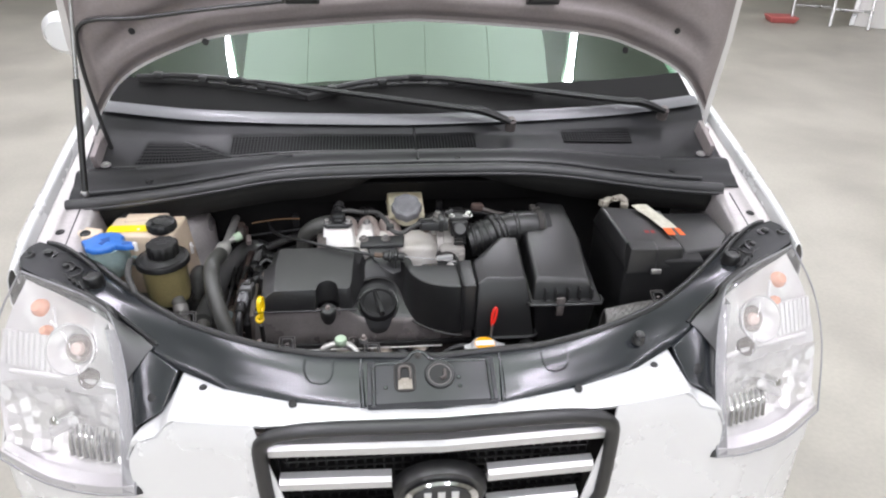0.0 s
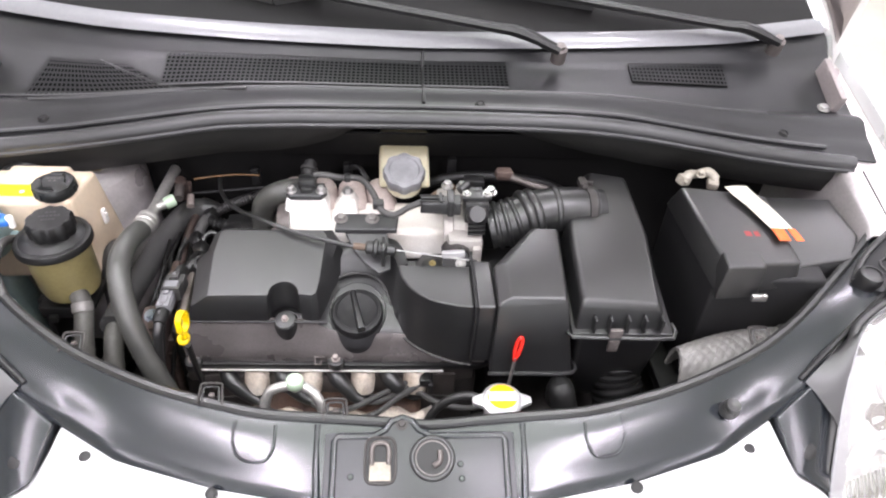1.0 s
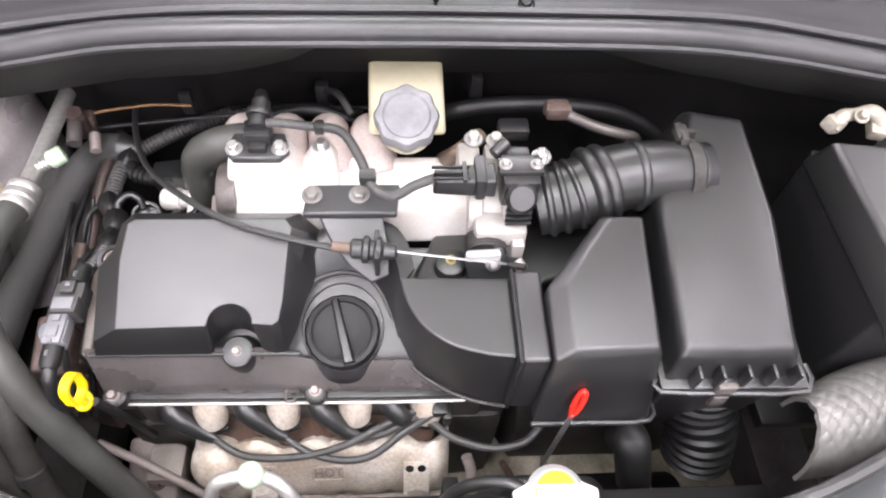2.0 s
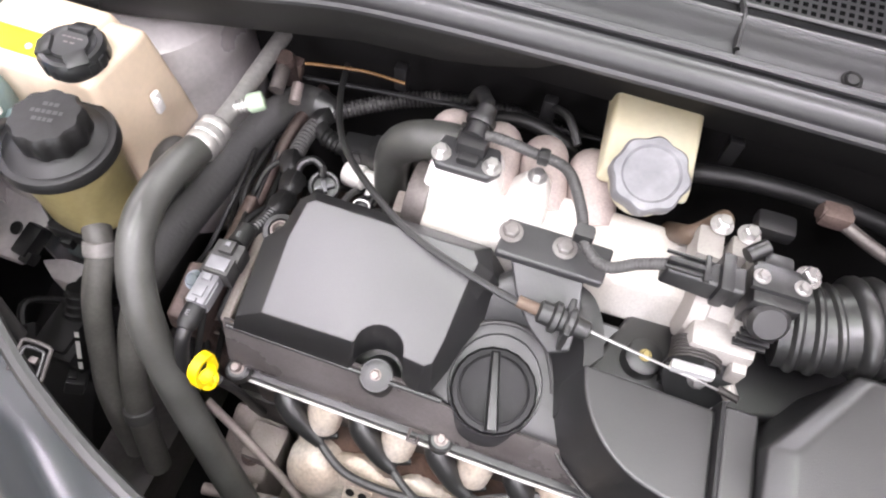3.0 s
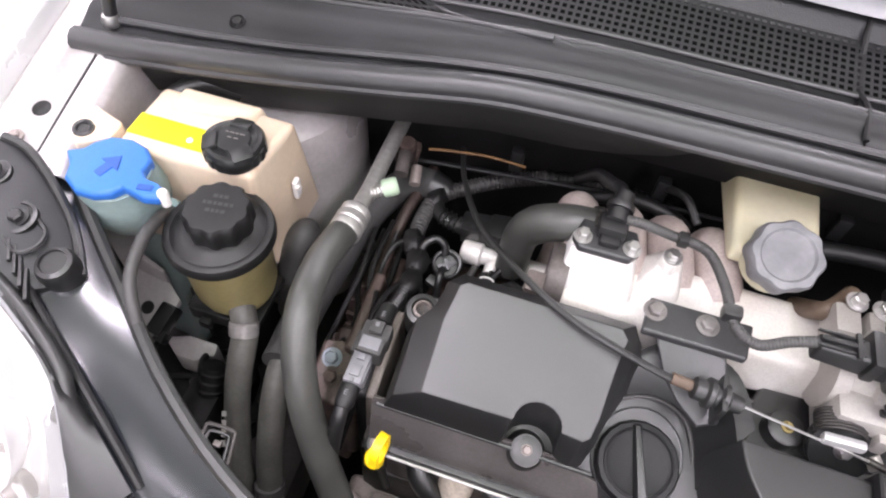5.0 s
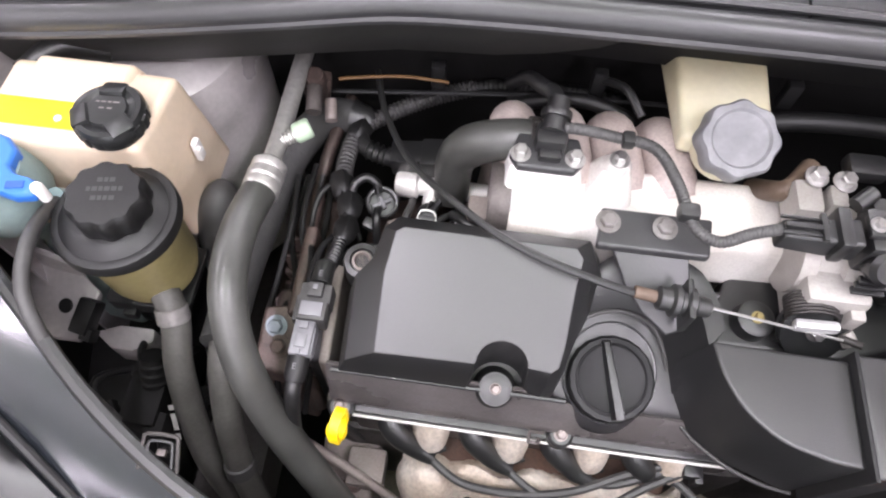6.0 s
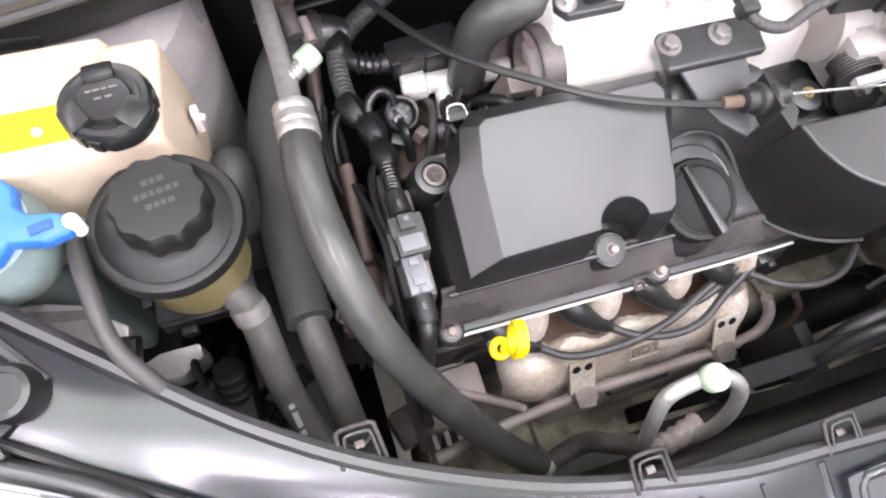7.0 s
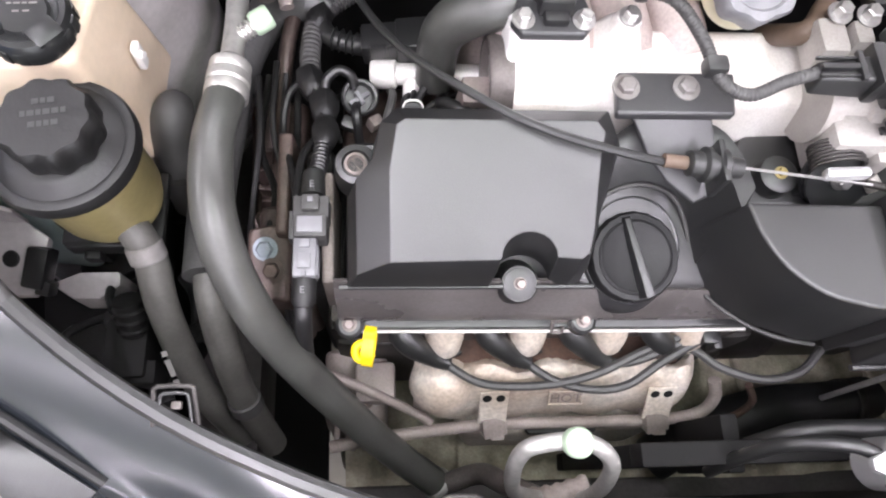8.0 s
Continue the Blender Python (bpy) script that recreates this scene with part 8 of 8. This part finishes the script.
# air-conditioning U pipe by the radiator
splash = thing("splash_shield", (-0.4, 0.36, 0.32), "black splash shield below the engine", "splash shield")
part("panel", box((-0.50, 0.22, 0.33), (0.26, 0.5, 0.012), 0.004), SOOT, splash)
part("rear_panel", box((-0.3, 0.5, 0.36), (0.9, 0.12, 0.02), 0.004), SOOT, splash)
solo("compressor_bracket", merge(box((-0.345, 0.16, 0.40), (0.05, 0.05, 0.06), 0.008, (0, 0, 15)), box((-0.318, 0.165, 0.39), (0.02, 0.04, 0.05), 0.005, (0, 0, 15))), CAST, "pale cast bracket low beside the engine", "bracket")
solo("oil_filter", lathe([(0.02, -0.06), (0.034, -0.05), (0.036, 0.0), (0.033, 0.008), (0.02, 0.012), (0, 0.012)], (-0.312, 0.102, 0.40), (0.2, -0.5, 0.85), 28), OLIVE, "olive oil filter low in the bay", "oil filter")
up = thing("air_conditioning_pipe", (-0.155, 0.075, 0.68), "pale aluminium pipe bend with service port", "pipe")
part("bend", tube([(-0.152, 0.053, 0.687), (-0.170, 0.056, 0.700), (-0.188, 0.062, 0.735), (-0.196, 0.078, 0.788), (-0.191, 0.090, 0.811), (-0.176, 0.094, 0.819), (-0.155, 0.0945, 0.8205), (-0.138, 0.089, 0.8155), (-0.1265, 0.078, 0.80), (-0.1235, 0.064, 0.765), (-0.124, 0.054, 0.72), (-0.126, 0.048, 0.66)], 0.0062, 14, 8), PIPE, up)
part("port", rod((-0.158, 0.093, 0.818), (-0.158, 0.094, 0.83), 0.0075), PIPE, up)
part("port_cap", lathe([(0.009, 0), (0.0105, 0.002), (0.0105, 0.011), (0.009, 0.013), (0, 0.0132)], (-0.158, 0.0935, 0.822), (0, -0.05, 1), 22), MINT, up, "pale green cap")
part("joint", tube([(-0.165, 0.052, 0.683), (-0.145, 0.054, 0.689), (-0.115, 0.062, 0.695)], 0.0105, 14, 4, rings=0.07, pitch=0.011), CAST, up, "ribbed dull pipe joint")
solo("lower_pipe", tube([(-0.25, 0.06, 0.56), (-0.2, 0.075, 0.6), (-0.18, 0.066, 0.64), (-0.155, 0.052, 0.675)], 0.0105, 12, 6), DARKCAST, "dull pipe behind the front shield", "pipe")

# bits low down beside the offside hoses
fuse = thing("fuse_connector", (-0.50, 0.19, 0.67), "black electrical connector low in the bay", "connector")
part("body", box((-0.505, 0.185, 0.70), (0.035, 0.05, 0.05), 0.004), SOOT, fuse)
part("sleeve", rod((-0.50, 0.20, 0.72), (-0.5, 0.22, 0.745), 0.012), SOOT, fuse)
part("latch", box((-0.49, 0.165, 0.69), (0.02, 0.02, 0.06), 0.003), SOOT, fuse)
for k in range(3):
    part("ridge", lathe([(0.012, -0.002), (0.0138, 0), (0.012, 0.002)], (-0.5, 0.2035 + 0.006 * k, 0.7243 + 0.0075 * k), (0, 0.62, 0.78), 18), SOOT, fuse)
cbr = thing("chassis_bracket", (-0.6, 0.25, 0.66), "silver painted chassis bracket with a round hole", "bracket")
part("plate", prism([(-0.636, 0.232), (-0.601, 0.228), (-0.579, 0.228), (-0.572, 0.25), (-0.566, 0.273), (-0.586, 0.287), (-0.615, 0.291), (-0.640, 0.30)], lambda x, y: 0.7355 + 0.4 * (y - 0.2565), lambda x, y: 0.7455 + 0.4 * (y - 0.2565), 0.003), TOWER, cbr)
part("flange", hexa([(-0.640, 0.292, 0.75), (-0.612, 0.286, 0.75), (-0.585, 0.283, 0.75), (-0.585, 0.289, 0.75), (-0.612, 0.292, 0.75), (-0.640, 0.298, 0.75)], [(-0.640, 0.296, 0.785), (-0.612, 0.290, 0.783), (-0.588, 0.287, 0.772), (-0.588, 0.291, 0.772), (-0.612, 0.295, 0.783), (-0.640, 0.30, 0.785)], 0.0015), TOWER, cbr, "folded back edge")
part("hole", lathe([(0, 0.001), (0.006, 0.001), (0.0072, 0)], (-0.5965, 0.2565, 0.7456), (0, -0.37, 0.93), 18), DARK, cbr)
part("foot", prism([(-0.585, 0.248), (-0.565, 0.234), (-0.543, 0.234), (-0.524, 0.245), (-0.524, 0.257), (-0.559, 0.257)], 0.66, lambda x, y: 0.70 + 0.4 * (y - 0.24), 0.004), TOWER, cbr)
solo("relay", merge(box((-0.571, 0.2475, 0.748), (0.018, 0.034, 0.018), 0.003, (20, 0, -12)), box((-0.566, 0.232, 0.742), (0.012, 0.012, 0.014), 0.002, (20, 0, -12))), DARK, "small black relay beside the bracket", "relay")

# ---- battery side ----
bat = thing("battery", (0.47, 0.28, 0.72), "black car battery under a plastic cover", "battery")
part("case", hexa([(0.375, 0.19, 0.72), (0.53, 0.2, 0.72), (0.55, 0.37, 0.72), (0.37, 0.37, 0.72)], [(0.372, 0.186, 0.915), (0.535, 0.2, 0.9), (0.55, 0.37, 0.905), (0.365, 0.365, 0.92)], 0.006), MATTE, bat)
part("cover", hexa([(0.368, 0.172, 0.90), (0.496, 0.2, 0.885), (0.505, 0.36, 0.895), (0.36, 0.362, 0.905)], [(0.376, 0.182, 0.944), (0.49, 0.208, 0.925), (0.5, 0.35, 0.932), (0.37, 0.352, 0.944)], 0.006, 3), COVER, bat)
part("front_pad", hexa([(0.368, 0.168, 0.895), (0.43, 0.178, 0.89), (0.432, 0.205, 0.9), (0.37, 0.198, 0.905)], [(0.372, 0.172, 0.948), (0.428, 0.182, 0.94), (0.43, 0.21, 0.942), (0.374, 0.203, 0.95)], 0.004), COVER, bat)
part("fuse_lid", hexa([(0.498, 0.215, 0.88), (0.60, 0.238, 0.87), (0.635, 0.29, 0.875), (0.632, 0.385, 0.88), (0.508, 0.385, 0.885)], [(0.503, 0.222, 0.908), (0.592, 0.244, 0.902), (0.622, 0.292, 0.905), (0.62, 0.375, 0.908), (0.512, 0.375, 0.912)], 0.005, 3), COVER, bat, "flat fuse box lid")
part("fuse_box", hexa([(0.5, 0.225, 0.76), (0.59, 0.245, 0.76), (0.62, 0.38, 0.76), (0.51, 0.38, 0.76)], [(0.5, 0.225, 0.885), (0.594, 0.245, 0.878), (0.624, 0.38, 0.885), (0.51, 0.38, 0.89)], 0.005), DARK, bat)
part("terminal_clamp", merge(tube([(0.385, 0.378, 0.932), (0.395, 0.388, 0.939), (0.41, 0.393, 0.938), (0.425, 0.39, 0.943), (0.435, 0.38, 0.937)], [0.006, 0.0075, 0.006, 0.008, 0.007], 12, 5), box((0.388, 0.384, 0.934), (0.018, 0.016, 0.015), 0.004, (0, 12, 20)), box((0.431, 0.379, 0.932), (0.016, 0.02, 0.013), 0.003, (10, 0, -15)), hexnut((0.41, 0.384, 0.944), (0, -0.4, 1), 0.005, 0.006)), TERMINAL, bat, "dirty pale terminal clamp")
part("paper_label", sheet([[(0.434, 0.35, 0.9455), (0.452, 0.352, 0.9465), (0.470, 0.356, 0.943)], [(0.44, 0.33, 0.9445), (0.46, 0.331, 0.9475), (0.478, 0.332, 0.941)], [(0.451, 0.308, 0.943), (0.472, 0.308, 0.9445), (0.489, 0.31, 0.9385)], [(0.458, 0.285, 0.942), (0.482, 0.284, 0.9405), (0.495, 0.285, 0.938)], [(0.468, 0.262, 0.9385), (0.488, 0.262, 0.9395), (0.503, 0.262, 0.9345)]], 0.0008), CRUMPLED, bat, "crumpled white paper label")
part("label_patch", sheet([[(0.468, 0.262, 0.9394), (0.485, 0.262, 0.9385)], [(0.470, 0.238, 0.9376), (0.487, 0.24, 0.936)]], 0.0008), ORANGERED, bat, "orange-red label end")
part("label_patch", sheet([[(0.491, 0.263, 0.938), (0.503, 0.264, 0.9355)], [(0.495, 0.24, 0.935), (0.508, 0.243, 0.9325)]], 0.0008), ORANGERED, bat, "orange-red label end")
bars((0.437, 0.247, 0.9345), (1, 0.1, -0.1), (0, 1, 0.05), [[0.01, -0.004, 0.008]], 0.010, 0.0, DULLRED, bat, 0.003)
part("side_clip", merge(box((0.425, 0.168, 0.9), (0.02, 0.006, 0.01), 0.002)), STEEL, bat)
part("tray", box((0.47, 0.28, 0.705), (0.25, 0.24, 0.02), 0.005), DARK, bat)
snork = thing("air_snorkel", (0.39, 0.145, 0.72), "grey quilted air intake snorkel", "air duct")
rows = []
for i in range(73):
    u = i / 72
    cx_, cy_, hw = 0.322 + 0.165 * u, 0.120 + 0.05 * u, 0.036 + 0.012 * math.sin(math.pi * u)
    row = []
    for k in range(53):
        v = k / 52
        a = math.pi * v
        seam = min(abs((11 * u + 7 * v) % 1 - 0.5), abs((11 * u - 7 * v) % 1 - 0.5))
        puff = 0.0026 * (1 - math.exp(-(seam / 0.13) ** 2)) * (1 if 0.06 < v < 0.94 else 0)
        row.append((cx_ + 0.15 * hw * math.cos(a), cy_ + hw * math.cos(a), 0.788 + (0.058 - 0.02 * u + puff) * math.sin(a)))
    rows.append(row)
part("wrap", sheet(rows, 0.004), TAPE, snork)
part("mouth", box((0.50, 0.172, 0.805), (0.02, 0.05, 0.04), 0.008), DUSTY, snork)
low = thing("lower_intake_hose", (0.28, 0.18, 0.65), "black ribbed hose below the filter box", "hose")
part("hose", tube([(0.275, 0.2, 0.76), (0.278, 0.185, 0.73), (0.285, 0.165, 0.70), (0.29, 0.15, 0.66)], 0.036, 22, 6, rings=0.05, pitch=0.012), DARK, low)
solo("gearbox", merge(box((0.24, 0.31, 0.48), (0.22, 0.2, 0.22), 0.04), lathe([(0.1, -0.03), (0.1, 0.03), (0.07, 0.05), (0, 0.05)], (0.14, 0.3, 0.5), (-1, 0, 0), 28)), IRON, "oily grey gearbox casing low in the bay", "gearbox")
solo("crank_sensor_hose", tube([(0.2, 0.11, 0.70), (0.19, 0.12, 0.74), (0.185, 0.135, 0.76), (0.19, 0.15, 0.72)], 0.018, 12, 6), DARK, "short black hose beside the filter box", "hose")
solo("fan_cable", tube([(0.03, 0.09, 0.70), (0.06, 0.1, 0.735), (0.1, 0.1, 0.745), (0.14, 0.1, 0.735), (0.16, 0.1, 0.70)], 0.008, 10, 6), RUBBER, "black cable arching over the fan shroud", "cable")
solo("resonator_clip", box((0.211, 0.103, 0.686), (0.02, 0.016, 0.016), 0.004), PAPER, "white plastic clip on the fan shroud", "clip")

# behind the engine
back = thing("rear_pipes", (0.1, 0.45, 0.86), "dark pipes and hoses in front of the firewall", "pipe")
part("heater_hose", tube([(0.01, 0.395, 0.87), (0.02, 0.372, 0.905), (0.045, 0.40, 0.9)], 0.0085, 12, 6), COPPER, back, "brown hose")
part("fuel_pipe", tube([(-0.36, 0.468, 0.864), (-0.345, 0.47, 0.866), (-0.30, 0.475, 0.869), (-0.258, 0.4735, 0.8697)], 0.0015, 8, 5), ORANGEPIPE, back, "copper-brown fuel pipe")
part("vacuum_pipe", tube([(0.12, 0.43, 0.91), (0.16, 0.41, 0.905), (0.19, 0.405, 0.898), (0.21, 0.412, 0.885), (0.225, 0.43, 0.85)], 0.0055, 12, 5), DARKCAST, back, "grey pipe")
part("vacuum_fitting", merge(box((0.125, 0.425, 0.912), (0.024, 0.018, 0.016), 0.005), rod((0.112, 0.424, 0.914), (0.138, 0.426, 0.91), 0.006)), GREASE, back)
part("vacuum_fitting", box((0.075, 0.39, 0.92), (0.03, 0.02, 0.014), 0.004), PLASTIC, back)
part("heater_hose", tube([(-0.2, 0.485, 0.835), (-0.14, 0.48, 0.858), (-0.094, 0.47, 0.854), (-0.07, 0.47, 0.83)], 0.007, 12, 6), DARK, back)
part("heater_hose", tube([(-0.02, 0.475, 0.84), (0.024, 0.47, 0.866), (0.078, 0.47, 0.876), (0.15, 0.475, 0.87), (0.22, 0.48, 0.85), (0.28, 0.485, 0.80), (0.31, 0.49, 0.72)], 0.009, 12, 6), DARK, back)
part("brake_line", tube([(-0.41, 0.485, 0.82), (-0.3, 0.49, 0.83), (-0.16, 0.495, 0.842), (-0.04, 0.493, 0.85)], 0.0025, 8, 5), MATTE, back, "thin dark brake line")
for x in (-0.27, -0.12, 0.05):
    part("line_clip", box((x, 0.497, 0.853 + 0.08 * (x + 0.27)), (0.014, 0.012, 0.03), 0.003), MATTE, back)
rear = thing("bulkhead_wiring", (-0.2, 0.48, 0.82), "dark taped wiring along the bulkhead", "wiring")
part("loom", tube([(-0.235, 0.525, 0.808), (-0.2, 0.53, 0.81), (-0.14, 0.528, 0.815), (-0.08, 0.525, 0.81)], 0.0075, 12, 6, rings=0.05, pitch=0.005), DARK, rear)
part("branch", tube([(-0.2, 0.525, 0.82), (-0.186, 0.49, 0.87), (-0.176, 0.455, 0.9), (-0.168, 0.425, 0.925), (-0.1665, 0.405, 0.932)], 0.0062, 12, 6, rings=0.07, pitch=0.0042), PLASTIC, rear, "corrugated branch to the sensor")
part("branch", tube([(-0.12, 0.5, 0.868), (-0.1, 0.472, 0.888), (-0.085, 0.45, 0.88)], 0.004, 8, 5), RUBBER, rear)
valve = thing("expansion_valve", (-0.384, 0.475, 0.83), "dull pinkish metal pipe fitting on the bulkhead", "pipe fitting")
part("block", merge(lathe([(0.0085, -0.03), (0.0095, -0.026), (0.0095, -0.004), (0.0105, -0.002), (0.0105, 0.006), (0.0085, 0.010), (0, 0.010)], (-0.386, 0.475, 0.850), (0.05, -0.2, 1), 22), box((-0.388, 0.485, 0.832), (0.026, 0.014, 0.03), 0.004, (0, 10, 8))), GREASE, valve)
part("union", rod((-0.384, 0.465, 0.852), (-0.381, 0.44, 0.846), 0.0075), DARKCAST, valve, "dull metal union")
part("union", rod((-0.372, 0.468, 0.832), (-0.368, 0.448, 0.826), 0.006), CAST, valve, "dull metal union")
over = thing("overflow_hose", (0.0, 0.07, 0.80), "black hose from the radiator cap over the fan shroud", "hose")
part("hose", tube([(0.072, 0.075, 0.812), (0.055, 0.084, 0.812), (0.035, 0.088, 0.802), (0.015, 0.088, 0.782), (0.0, 0.082, 0.75), (-0.01, 0.07, 0.70)], 0.0056, 12, 6), RUBBER, over)
lch = thing("lower_coolant_hose", (0.1, 0.12, 0.47), "thick black coolant hose low behind the radiator", "hose")
part("hose", tube([(0.03, 0.085, 0.47), (0.06, 0.105, 0.50), (0.1, 0.122, 0.52), (0.16, 0.135, 0.525), (0.24, 0.14, 0.51), (0.32, 0.15, 0.47)], 0.027, 18, 6), DARK, lch)
for c_, d_ in (((0.065, 0.107, 0.503), (0.4, 0.18, 0.2)), ((0.27, 0.143, 0.498), (0.8, 0.08, -0.3))):
    part("clamp", lathe([(0.0272, -0.006), (0.0288, -0.005), (0.0288, 0.005), (0.0272, 0.006)], c_, d_, 24), IRON, lch, "dull steel clamp")
# pale tan sheet added to fill the gap seen below the engine
tray = thing("undertray", (0.1, 0.14, 0.40), "mottled tan sheet below the engine", "undertray")
part("panel", sheet([[(x, y, 0.46 - 0.25 * abs(y - 0.14) + 0.01 * math.sin(9 * x)) for x in [-0.34 + 0.07 * i for i in range(14)]] for y in (0.06, 0.1, 0.14, 0.18, 0.22)], 0.004), TRAYTAN, tray)
for x in (-0.2, -0.02, 0.16, 0.34):
    part("bead", tube([(x, 0.07, 0.449 + 0.01 * math.sin(9 * x)), (x, 0.14, 0.4645 + 0.01 * math.sin(9 * x)), (x, 0.21, 0.449 + 0.01 * math.sin(9 * x))], 0.005, 8, 4), TRAYTAN, tray)
